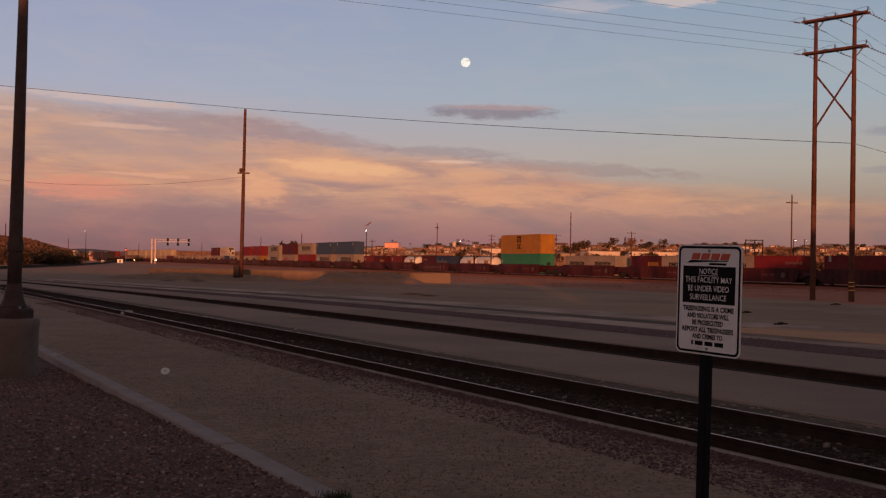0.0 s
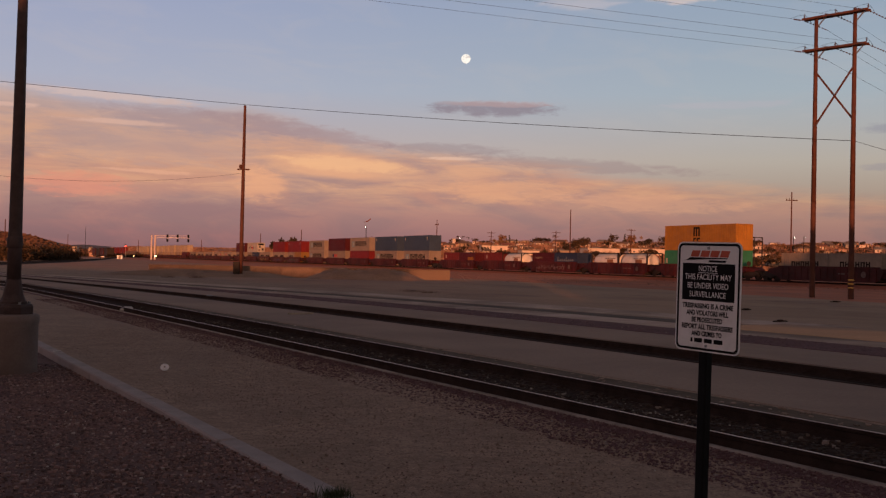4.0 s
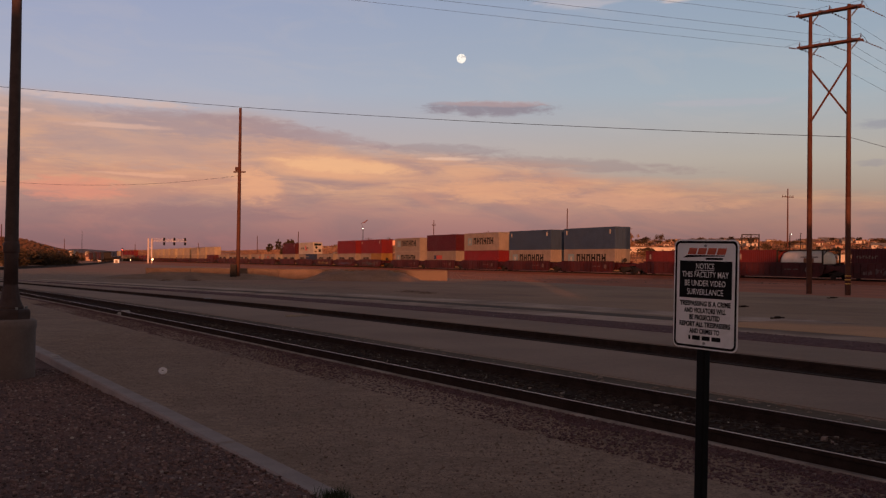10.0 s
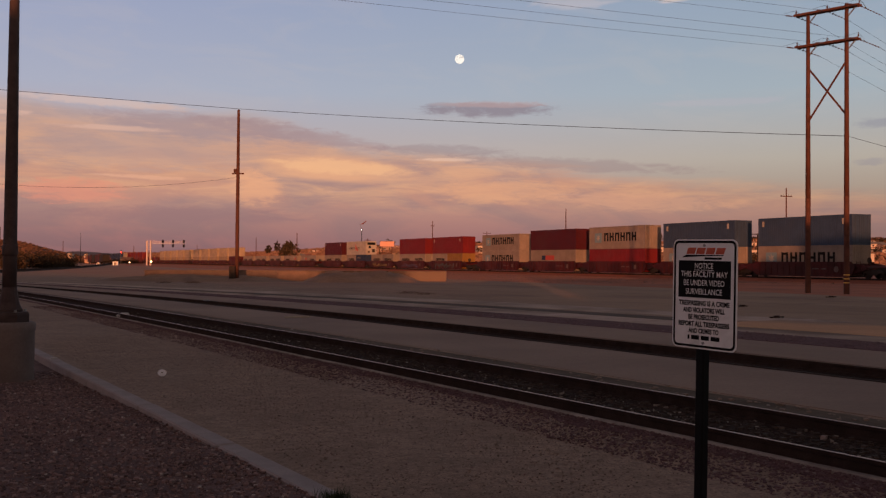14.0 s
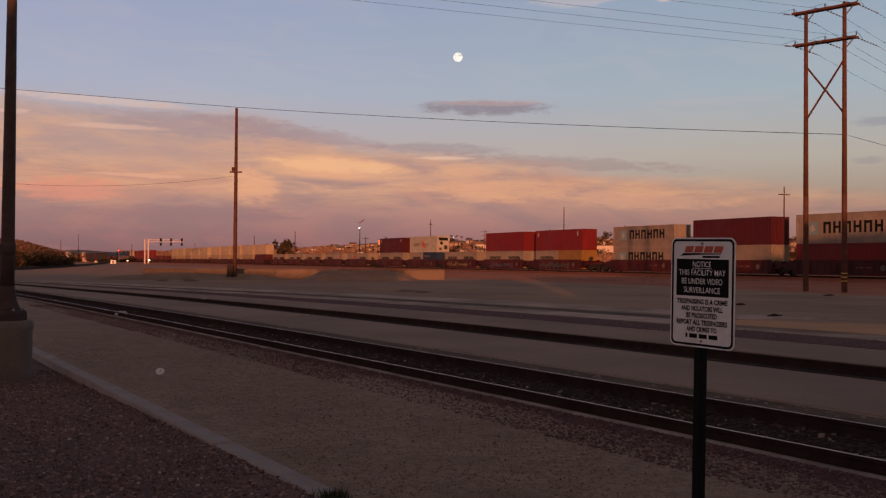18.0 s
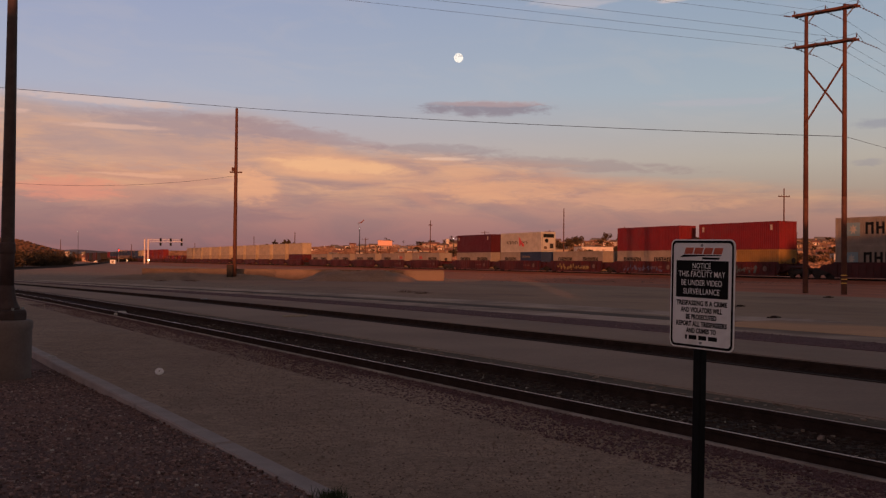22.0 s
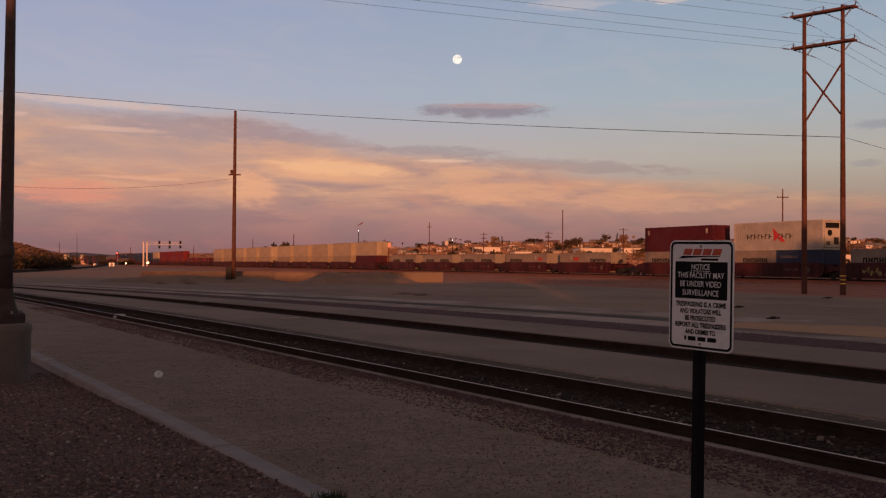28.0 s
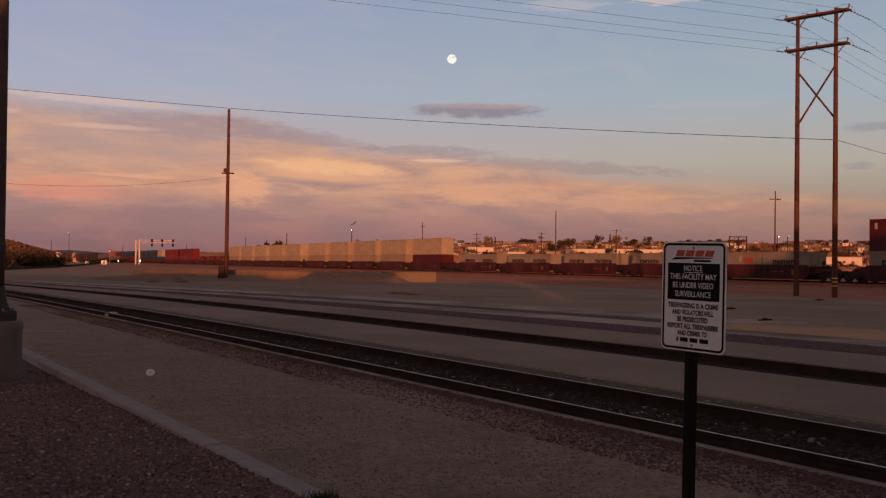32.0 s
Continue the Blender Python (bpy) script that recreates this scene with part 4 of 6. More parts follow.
unit(180.5, (GREY, "light grey container with blue and orange panels", [("blue_panel", -9.0, 1.45), ("orange_panel", -7.9, 1.45)]), (DARK_RED, "dark red 40-foot container", []), tall=True)
unit(196.0, (CREAM, "off-white container with star mark and dark lettering", STAR_LOW), (CREAM, "off-white container with star mark and dark lettering", STAR), tall=True, low_top=True, last=True)
unit(215.4, [yellow20, white20], (RED, "red 40-foot container", PLATES), first=True, spray=3)
unit(231.0, [white20, white20], (RED, "red 40-foot container", []), spray=1)
unit(246.4, [white20, white20], spray=0)
unit(261.9, [(NAVY, "navy blue 20-foot container with small white lettering", [("white_word", -5.4, 1.75)]), white20], (CLEAN, "white refrigerated 40-foot container with a red pennant mark", [("thin_word", -10.2, 1.15), ("pennant", -6.5, 1.1)], True))
unit(277.4, [white20, white20], (DARK_RED, "dark red 40-foot container", PLATES), last=True)
for k in range(5):
    unit(296.7 + 15.6 * k, [[white20, grey20o], [grey20o, grey20], [grey20, grey20], [grey20, white20], [grey20, grey20]][k], first=k == 0, last=k == 4)
for k in range(5):
    unit(379.0 + 15.6 * k, (DARK_RED, "dark red 40-foot container", []) if k == 0 else (DULL_BUFF, "dull buff 40-foot container", []), (BUFF, "buff-white 40-foot container", []), first=k == 0, last=k == 4)
for k in range(5):
    unit(460.6 + 15.6 * k, (DULL_BUFF, "dull buff 40-foot container", []), (BUFF, "buff-white 40-foot container", []), first=k == 0, last=k == 4, plate=False)
for k in range(3):
    unit(542.0 + 15.6 * k, [dred20, red20], first=k == 0, last=k == 2, plate=False)
for k in range(4):
    unit(592.4 + 15.6 * k, (ORANGE_RED, "orange-red 40-foot container", PLATES), ((RED, ORANGE_RED)[k % 2], "red 40-foot container", []), first=k == 0, last=k == 3, plate=False)
for k in range(5):
    unit(658.4 + 15.6 * k, (NAVY, "navy blue 40-foot container with pale panels", PLATES), (BUFF, "buff-white 40-foot container", []) if k == 0 else (NAVY, "navy blue 40-foot container with pale panels", PLATES), first=k == 0, last=k == 4, plate=False)
for k in range(5):
    unit(740.0 + 15.6 * k, ((RED, DARK_RED)[k % 2], "weathered red 40-foot container", PLATES), (NAVY, "navy blue 40-foot container with pale panels", PLATES) if k < 4 else (RED, "weathered red 40-foot container", []), first=k == 0, last=k == 4, plate=False)
for k in range(3):
    unit(822.0 + 15.6 * k, ((RED, DARK_RED, ORANGE_RED)[k % 3], "weathered red 40-foot container", []), first=k == 0, last=k == 2, plate=False)


def make_main_line():
    track = thing("main_line_track", Matrix(), "dark rails on a ballast bed under the train", "railway track")
    track["kind"] = "structure"
    for y in (-0.752, 0.752):
        out = [(-0.07, -0.15), (0.07, -0.15), (0.012, -0.12), (0.036, -0.03), (0.036, 0.0), (-0.036, 0.0), (-0.036, -0.03), (-0.012, -0.12)]
        r = Geo()
        r.sweep([[on_line(s, LINE_Z) @ Vector((0, y + q[0], q[1])) for q in out] for s in (-160, 1300)])
        part("rail", r, RAIL_STEEL, track)
    bed, loops = Geo(), []
    for i in range(190):
        s = -160 + 4 * i + 0.02 * i * i
        rough = [0.05 * noise.noise(Vector((s * 0.15, k * 2.7, 1.0))) for k in range(8)]
        m = on_line(s)
        loops.append([m @ Vector((0, y, z + rough[k])) for k, (y, z) in enumerate(((-6.4, 0.06), (-4.2, 0.26), (-3.1, 0.34), (-2.0, 0.36), (2.0, 0.36), (3.1, 0.32), (4.2, 0.2), (6.4, 0.06)))])
    bed.sweep(loops, closed=False)
    # the bank's red holds the low sun's glow in its base colour
    part("ballast_bed", bed, surface("reddish_bank_ballast", (0.42, 0.138, 0.084), 0.95, second=(0.29, 0.096, 0.064), scale=0.5, grain=9, vary=0.5, bump=0.8, world=True, depth=0.03, gloss=0.1), track)


make_main_line()

# ---- unseen blocks added behind the camera, to lay a long shadow over the yard ----


def blocker(name, x0, x1, y0, y1, top, label):
    ob = thing(name, Matrix.Translation(((x0 + x1) / 2, (y0 + y1) / 2, -0.12)), label, "building")
    w, d = (x1 - x0) / 2, (y1 - y0) / 2
    t = 0.4
    walls = Geo().box(-w, d - t, 0, w, d, top, c=0.03).box(-w, -d, 0, w, -d + t, top, c=0.03).box(-w, -d + t, 0, -w + t, d - t, top).box(w - t, -d + t, 0, w, d - t, top)
    part("walls", walls, surface(name + "_plaster", (0.33, 0.27, 0.22), 0.9, scale=0.6, grain=12, vary=0.15, bump=0.1), ob)
    part("roof", Geo().box(-w - 0.3, -d - 0.3, top, w + 0.3, d + 0.3, top + 0.25, c=0.05), TAR, ob)
    return ob


main_blocker = blocker("station_building", -98, 2.6, -30, -14, 6.45, "long plastered station building behind the platform")
# added tops, their heights and gaps set by where sun reaches the low wall
for x0, x1, top in ((-98, -36.0, 8.15), (-36.0, -18.0, 7.5), (-18.0, -14.3, 7.2), (-14.3, -7.1, 7.9), (-0.4, 2.6, 7.4)):
    part("parapet", Geo().box(x0 + 47.7, 7.4, 6.7, x1 + 47.7, 7.9, top, c=0.03), CONCRETE, main_blocker)
right_blocker = blocker("station_annex", 2.65, 90, -17, -14, 4.15, "plastered annex beside the station building")
# added steps that set the shadow's height on the train; the gap lets a streak through
for x0, x1, top in ((4.25, 16.5, 8.4), (16.5, 28.5, 9.15), (28.5, 31.0, 10.5), (31.0, 90.0, 11.9)):
    part("upper_wall", Geo().box(x0 - 46.325, 0.7, 4.4, x1 - 46.325, 1.2, top, c=0.03), CONCRETE, right_blocker)

# ---- foreground ----


def make_kerb():
    ob = thing("kerb", Matrix(), "concrete kerb between the rock bed and the sand", "kerb")
    ob["kind"] = "structure"
    me = Geo().box(-0.105, -1.48, -0.22, 0.105, 1.48, 0.015, c=0.016).mesh("kerb_stone", KERB)
    for i in range(5):
        at = place(3.165, 7.6 + 2.98 * i, random.uniform(-0.006, 0.006))
        child("kerb_stone", me, ob, Matrix.Translation(at) @ Matrix.Rotation(YARD + random.uniform(-0.004, 0.004), 4, "Z"))


make_kerb()


def make_lamp_post():
    ob = thing("lamp_post", Matrix.Translation((-6.80, 15.25, -0.155)), "dark steel lamp post on a round concrete pedestal", "lamp post")
    ob.rotation_euler = (0, radians(0.35), 0)
    ped = part("pedestal", Geo().lathe([(0.375, 0), (0.385, 0.02), (0.385, 0.82), (0.398, 0.85), (0.398, 0.94), (0.385, 0.965), (0.355, 0.978), (0.0, 0.985)], 40), surface("stained_pedestal_concrete", (0.205, 0.165, 0.160), 0.9, second=(0.165, 0.132, 0.130), scale=1.6, grain=30, vary=0.25, bump=0.2, stain=(0.12, 0.105, 0.10), gloss=0.2), ob, "stained round concrete pedestal")
    smooth(ped)
    part("base_plate", Geo().lathe([(0.315, 0.980), (0.320, 1.00), (0.320, 1.09), (0.30, 1.13), (0.20, 1.14)], 8), POST_PAINT, ob, "eight-sided cast base")
    shoe = part("shoe", Geo().lathe([(0.205, 1.13), (0.205, 1.17), (0.185, 1.19), (0.150, 1.28), (0.122, 1.44), (0.110, 1.52)], 12), POST_PAINT, ob, "flared cast foot")
    for i in range(4):
        a = math.pi / 4 + math.pi / 2 * i
        part("anchor_bolt", Geo().tube((0.255 * math.cos(a), 0.255 * math.sin(a), 1.12), (0.255 * math.cos(a), 0.255 * math.sin(a), 1.17), 0.022, sides=6), GALV, ob)
    smooth(part("shaft", Geo().lathe([(0.108, 1.45), (0.103, 2.1), (0.096, 3.2), (0.055, 8.4)], 16), POST_PAINT, ob))
    smooth(part("collar", Geo().lathe([(0.110, 2.02), (0.120, 2.05), (0.120, 2.16), (0.108, 2.2)], 16), POST_PAINT, ob))
    part("cap", Geo().lathe([(0.06, 8.4), (0.06, 8.45), (0.02, 8.52)], 12), POST_PAINT, ob)


make_lamp_post()


def words(text, height, width, bold):
    """Lettering of a line, cut to the given height and width, centred."""
    curve = bpy.data.curves.new("line", "FONT")
    curve.body, curve.size, curve.extrude = text, 1.0, 0.0
    curve.resolution_u, curve.offset = 3, bold
    curve.align_x = "CENTER"
    tmp = new("line", curve)
    me = bpy.data.meshes.new_from_object(tmp.evaluated_get(bpy.context.evaluated_depsgraph_get()))
    bpy.data.objects.remove(tmp)
    xs, ys = [v.co.x for v in me.vertices], [v.co.y for v in me.vertices]
    mx, my, sx, sy = (min(xs) + max(xs)) / 2, min(ys), width / (max(xs) - min(xs)), height / (max(ys) - min(ys))
    for v in me.vertices:
        v.co = ((v.co.x - mx) * sx, 0, (v.co.y - my) * sy)
    me.materials.clear()
    return me


def make_notice():
    W, H = 0.344, 0.466
    ob = thing("notice_sign", Matrix.Translation((1.1095, 4.0855, 0)) @ Matrix.Rotation(radians(-56.0), 4, "Z") @ Matrix.Rotation(radians(0.97), 4, "Y"),
               "white and black notice sign on a dark steel post", "sign")

    def plate(w, h, r, y0, y1):
        pts = []
        for cx, cz, a0 in ((w / 2 - r, h / 2 - r, 0), (-w / 2 + r, h / 2 - r, 90), (-w / 2 + r, -h / 2 + r, 180), (w / 2 - r, -h / 2 + r, 270)):
            pts += [(cx + r * math.cos(radians(a0 + 15 * i)), cz + r * math.sin(radians(a0 + 15 * i))) for i in range(7)]
        return Geo().prism(pts, y0, y1)

    mid = 1.671
    up = Matrix.Translation((0, 0, mid))
    board = part("board", plate(W, H, 0.028, -0.0016, 0.0016), WHITE, ob, "white aluminium board with rounded corners", up)
    outer, inner = plate(W - 0.012, H - 0.012, 0.024, 0, 0).v[:28], plate(W - 0.032, H - 0.032, 0.017, 0, 0).v[:28]
    rim = Geo()
    a, b = rim.points([(x, -0.0024, z) for x, _, z in outer]), rim.points([(x, -0.0024, z) for x, _, z in inner])
    for i in range(28):
        j = (i + 1) % 28
        rim.face([a[i], a[j], b[j], b[i]])
    part("border", rim, BLACK, board, "thin black border")
    panel = part("black_panel", Geo().box(-0.140, -0.0030, -0.016, 0.140, -0.0017, 0.142, c=0.0004), BLACK, board)
    y = -0.0040
    rows = [("NOTICE", 0.1085, 0.0235, 0.098), ("THIS FACILITY MAY", 0.0725, 0.0245, 0.250), ("BE UNDER VIDEO", 0.0355, 0.0245, 0.218), ("SURVEILLANCE", -0.0015, 0.0245, 0.194)]
    for text, z, h, w in rows:
        me = words(text, h, w, 0.002)
        me.materials.append(WHITE)
        child("lettering", me, board, Matrix.Translation((0, y, z)), label="white capital lettering")
    part("underline", Geo().box(-0.052, y, 0.1015, 0.052, y + 0.0005, 0.1035), WHITE, board)
    rows = [("TRESPASSING IS A CRIME", -0.0500, 0.0222, 0.272), ("AND VIOLATORS WILL", -0.0797, 0.0222, 0.224), ("BE PROSECUTED", -0.1092, 0.0222, 0.164),
            ("REPORT ALL TRESPASSERS", -0.1387, 0.0222, 0.272), ("AND CRIMES TO", -0.1672, 0.0215, 0.162)]
    for text, z, h, w in rows:
        me = words(text, h, w, 0.040)
        me.materials.append(BLACK)
        child("lettering", me, board, Matrix.Translation((0, -0.0026, z)), label="black capital lettering")
    for x0, w in ((-0.085, 0.010), (-0.065, 0.042), (-0.012, 0.042), (0.040, 0.046)):
        part("number_bar", Geo().box(x0, -0.0026, -0.1945, x0 + w, -0.0018, -0.1765), BLACK, board)
    logo = Geo()
    for i in range(4):
        x = -0.098 + i * 0.052
        logo.prism([(x, 0.170), (x + 0.010, 0.197), (x + 0.054, 0.197), (x + 0.044, 0.170)], -0.0027, -0.0018)
    part("orange_mark", logo, ORANGE, board, "slanting orange block mark")
    swoosh = Geo().prism([(-0.122, 0.155), (-0.100, 0.167), (0.102, 0.167), (0.098, 0.163), (0.0, 0.161)], -0.0027, -0.0018)
    part("black_mark", swoosh, BLACK, board)
    part("small_mark", Geo().prism([(0.0, 0.1475), (0.003, 0.1565), (0.093, 0.1565), (0.090, 0.1475)], -0.0027, -0.0018), BLACK, board)
    for z in (0.207, -0.207):
        part("bolt", Geo().tube((0, -0.006, z), (0, 0.0, z), 0.006, sides=8), GALV, board)
    part("post", Geo().box(-0.0475, 0.004, -0.10, -0.0025, 0.047, mid + 0.20, c=0.006), DARK_STEEL, ob, "square dark steel post")
    part("post_cap", Geo().box(-0.0495, 0.002, mid + 0.20, -0.0005, 0.049, mid + 0.206), DARK_STEEL, ob)


make_notice()


def pebble(g, at, r, squash=0.7):
    """One broken stone of twelve faces."""
    pts = [(sx * r * random.uniform(0.6, 1.0), sy * r * random.uniform(0.6, 1.0), sz * r * squash * random.uniform(0.6, 1.0)) for sz in (-1, 1) for sy in (-1, 1) for sx in (-1, 1)]
    a = random.uniform(0, 6.28)
    c, s = math.cos(a), math.sin(a)
    k = g.points([(at[0] + c * x - s * y, at[1] + s * x + c * y, at[2] + z) for x, y, z in pts])
    for f in ((0, 2, 3, 1), (4, 5, 7, 6), (0, 1, 5, 4), (2, 6, 7, 3), (0, 4, 6, 2), (1, 3, 7, 5)):
        g.face([k[i] for i in f])


def tinted(name, stops, rough=0.9):
    """Stones that differ one from another."""
    mat = bpy.data.materials.new(name)
    mat.use_nodes = True
    n = Nodes(mat.node_tree)
    bsdf = n.add("ShaderNodeBsdfPrincipled")
    n.link(bsdf.outputs[0], n.add("ShaderNodeOutputMaterial").inputs["Surface"])
    geo = n.add("ShaderNodeNewGeometry")
    col = n.ramp(geo.outputs["Random Per Island"], stops)
    col = n.mix(n.math("MULTIPLY", n.noise(geo.outputs["Position"], 60, 3), 0.5), col, (0.05, 0.04, 0.035))
    n.link(col, bsdf.inputs["Base Color"])
    bsdf.inputs["Roughness"].default_value, bsdf.inputs["Specular IOR Level"].default_value = rough, 0.25
    return mat


ROCKS = tinted("mixed_crushed_rock", [(0.0, (0.078, 0.050, 0.050)), (0.4, (0.240, 0.142, 0.136)), (0.85, (0.355, 0.220, 0.208)), (0.98, (0.44, 0.33, 0.31)), (1.0, (0.64, 0.56, 0.52))])
PURPLE = tinted("mixed_purple_ballast", [(0.0, (0.096, 0.050, 0.058)), (0.5, (0.160, 0.088, 0.100)), (0.92, (0.215, 0.132, 0.140)), (1.0, (0.34, 0.28, 0.26))])
SOOTY = tinted("sooty_ballast", [(0.0, (0.026, 0.017, 0.015)), (0.85, (0.060, 0.040, 0.034)), (0.975, (0.09, 0.064, 0.055)), (1.0, (0.34, 0.28, 0.25))])
GRIT = tinted("mixed_grit", [(0.0, (0.19, 0.135, 0.11)), (0.3, (0.27, 0.195, 0.16)), (0.9, (0.36, 0.265, 0.22)), (1.0, (0.56, 0.46, 0.40))])


def scatter(name, count, p0, p1, a0, a1, z, r0, r1, mat, label, near=1.6):
    g = Geo()
    for _ in range(count):
        a = a0 + (a1 - a0) * random.random() ** near
        p = random.uniform(p0, p1) if name != "spilled_ballast" else p1 - (p1 - p0) * random.random() ** 2.0
        r = r0 + (r1 - r0) * random.random() ** 3
        at = place(p, a, (bed_z(a) + 0.03 if p1 < 3.2 else z + (0.008 if name == "spilled_ballast" and p > 6.9 else 0)) + r * 0.25)
        pebble(g, at, r)
    return solid(name, g, mat, label, "stones", kind="stuff")


scatter("crushed_rock", 64000, -2.2, 3.075, 3.5, 17.5, -0.118, 0.005, 0.019, ROCKS, "brown and pale crushed rock below the kerb")
scatter("spilled_ballast", 46000, 6.15, 7.34, 3.5, 40, 0.0, 0.005, 0.017, PURPLE, "purple-brown ballast stones beside the near rail")
scatter("track_ballast", 9000, 7.47, 8.86, 3.5, 34, -0.004, 0.012, 0.036, SOOTY, "dark sooty stones between the rails")
scatter("sand_grit", 24000, 3.4, 6.7, 3.0, 24, 0.0, 0.003, 0.009, GRIT, "scattered grit and pebbles on the sand")
scatter("strewn_pebbles", 800, 3.4, 6.6, 3.5, 20, 0.0, 0.004, 0.012, ROCKS, "dark and pale pebbles strewn on the sand")
scatter("shoulder_stones", 350, 8.98, 9.5, 3.5, 30, 0.125, 0.01, 0.035, GRIT, "stones on the brown track shoulder")
scatter("old_bed_ballast", 12000, 16.8, 18.7, 2, 70, 0.150, 0.010, 0.022, PURPLE, "purple ballast stones of the removed track")


def pale_chips():
    """Pale chips of stone strewn between the rails."""
    g = Geo()
    random.seed(31)
    for k in range(170):
        p, a = (random.gauss(8.24, 0.10), random.gauss(8.4, 0.45)) if k < 60 else (random.uniform(7.9, 8.7), random.uniform(6.0, 17.0))
        pebble(g, place(p, a, 0.012), 0.006 + 0.011 * random.random() ** 2)
    solid("pale_chips", g, tinted("pale_stone_chips", [(0.0, (0.10, 0.08, 0.07)), (0.6, (0.24, 0.20, 0.18)), (1.0, (0.50, 0.44, 0.40))]), "pale chips of stone strewn between the rails", "stones", kind="stuff")


pale_chips()


def small_things():
    disc = solid("round_marker", Geo().lathe([(0.064, 0), (0.067, 0.008), (0.062, 0.016), (0.02, 0.018)], 24), surface("faded_white_plastic", (0.76, 0.74, 0.80), 0.6, scale=12, grain=60, vary=0.2, bump=0.1, stain=(0.55, 0.52, 0.55)), "round white plastic marker lying on the sand", "marker", Matrix.Translation((-4.27, 14.92, 0.058)) @ Matrix.Rotation(radians(17), 4, "Z") @ Matrix.Rotation(radians(50), 4, "X"))
    part("centre_hole", Geo().lathe([(0.012, 0.0185), (0.011, 0.021)], 10), BROWN, disc)
    g = Geo()
    random.seed(5)
    pebble(g, (0, 0, 0.028), 0.032, 0.9)
    solid("pale_stone", g, STONE, "large pale stone on the track bed", "stone", Matrix.Translation(place(8.55, 6.35, -0.01)))
    g = Geo()
    pebble(g, (0, 0, 0.012), 0.022, 0.7)
    solid("pale_stone", g, STONE, "small pale stone on the track bed", "stone", Matrix.Translation(place(8.48, 6.2, 0.0)))
    solid("crumpled_paper", Geo().box(-0.20, -0.12, 0, 0.20, 0.12, 0.10, c=0.05).box(-0.1, -0.16, 0.04, 0.16, 0.05, 0.15, c=0.04), surface("grubby_paper", (0.42, 0.40, 0.40), 0.9, scale=9, grain=50, vary=0.2, bump=0.3), "crumpled pale paper against the near rail", "litter", Matrix.Translation((-9.85, 30.1, 0.02)) @ Matrix.Rotation(0.6, 4, "Z"))
    solid("wooden_stake", Geo().box(-0.40, -0.025, 0, 0.40, 0.025, 0.04, c=0.005), surface("yellow_painted_wood", (0.44, 0.37, 0.29), 0.8, scale=6, grain=40, vary=0.3, bump=0.2), "thin yellow wooden stake on the concrete strip", "stake", Matrix.Translation((-4.13, 28.2, 0.152)) @ Matrix.Rotation(0.55, 4, "Z"))
    solid("pale_stone", Geo().box(-0.1, -0.07, 0, 0.1, 0.07, 0.08, c=0.03), STONE, "pale stone beside the sunken track", "stone", Matrix.Translation(place(12.7, 17.6, 0.0)))
    solid("paper_scrap", Geo().box(-0.085, -0.05, 0, 0.085, 0.05, 0.012, c=0.004).box(-0.05, -0.03, 0.008, 0.07, 0.04, 0.028, c=0.008), surface("torn_paper", (0.50, 0.46, 0.45), 0.9, scale=9, grain=50, vary=0.2, bump=0.2), "pale torn paper lying on the kerb", "litter", Matrix.Translation(place(3.165, 18.4, 0.017)) @ Matrix.Rotation(0.8, 4, "Z"))
    solid("crumpled_paper", Geo().box(-0.13, -0.07, 0, 0.13, 0.07, 0.045, c=0.02), GALV, "pale scrap beside the sunken track", "litter", Matrix.Translation((-9.55, 39.63, 0.152)))


small_things()


def make_weeds(name, at, count, tall, wide, label, mat=None):
    """A tuft of thin bent blades."""
    g = Geo()
    for _ in range(count):
        a, lean = random.uniform(0, 6.28), random.uniform(0.1, 0.8)
        x, y = random.gauss(0, wide * 0.4), random.gauss(0, wide * 0.4)
        h, w = tall * random.uniform(0.4, 1.0), random.uniform(0.0012, 0.003) * (1 + tall)
        dx, dy = math.cos(a) * lean * h, math.sin(a) * lean * h
        px, py = -math.sin(a) * w, math.cos(a) * w
        k = g.points([(x - px, y - py, 0), (x + px, y + py, 0), (x + dx * 0.45 + px * 0.8, y + dy * 0.45 + py * 0.8, h * 0.6), (x + dx * 0.45 - px * 0.8, y + dy * 0.45 - py * 0.8, h * 0.6), (x + dx, y + dy, h)])
        g.face([k[0], k[1], k[2], k[3]])
        g.face([k[3], k[2], k[4]])
    return solid(name, g, mat or LEAF, label, "weeds", Matrix.Translation(at), kind="stuff")


DRY = surface("dry_shrub_twigs", (0.14, 0.076, 0.058), 0.9, scale=3, grain=20, vary=0.4, bump=0, gloss=0.1)
make_weeds("weed_tuft", place(3.13, 6.58, -0.02), 420, 0.125, 0.15, "dull green weeds at the end of the kerb", surface("dull_green_weeds", (0.062, 0.080, 0.045), 0.85, second=(0.036, 0.050, 0.026), scale=9, grain=40, vary=0.3, bump=0, gloss=0.15))
for x, y, k in ((-1.6, 51.0, 0.22), (-0.7, 49.5, 0.17), (-20.5, 72.0, 0.2), (-18.4, 72.4, 0.26)):
    make_weeds("dry_shrub", (x, y, 0.14), 320, k * 0.75, k * 3.4, "low dry shrub on the yard ground", DRY)



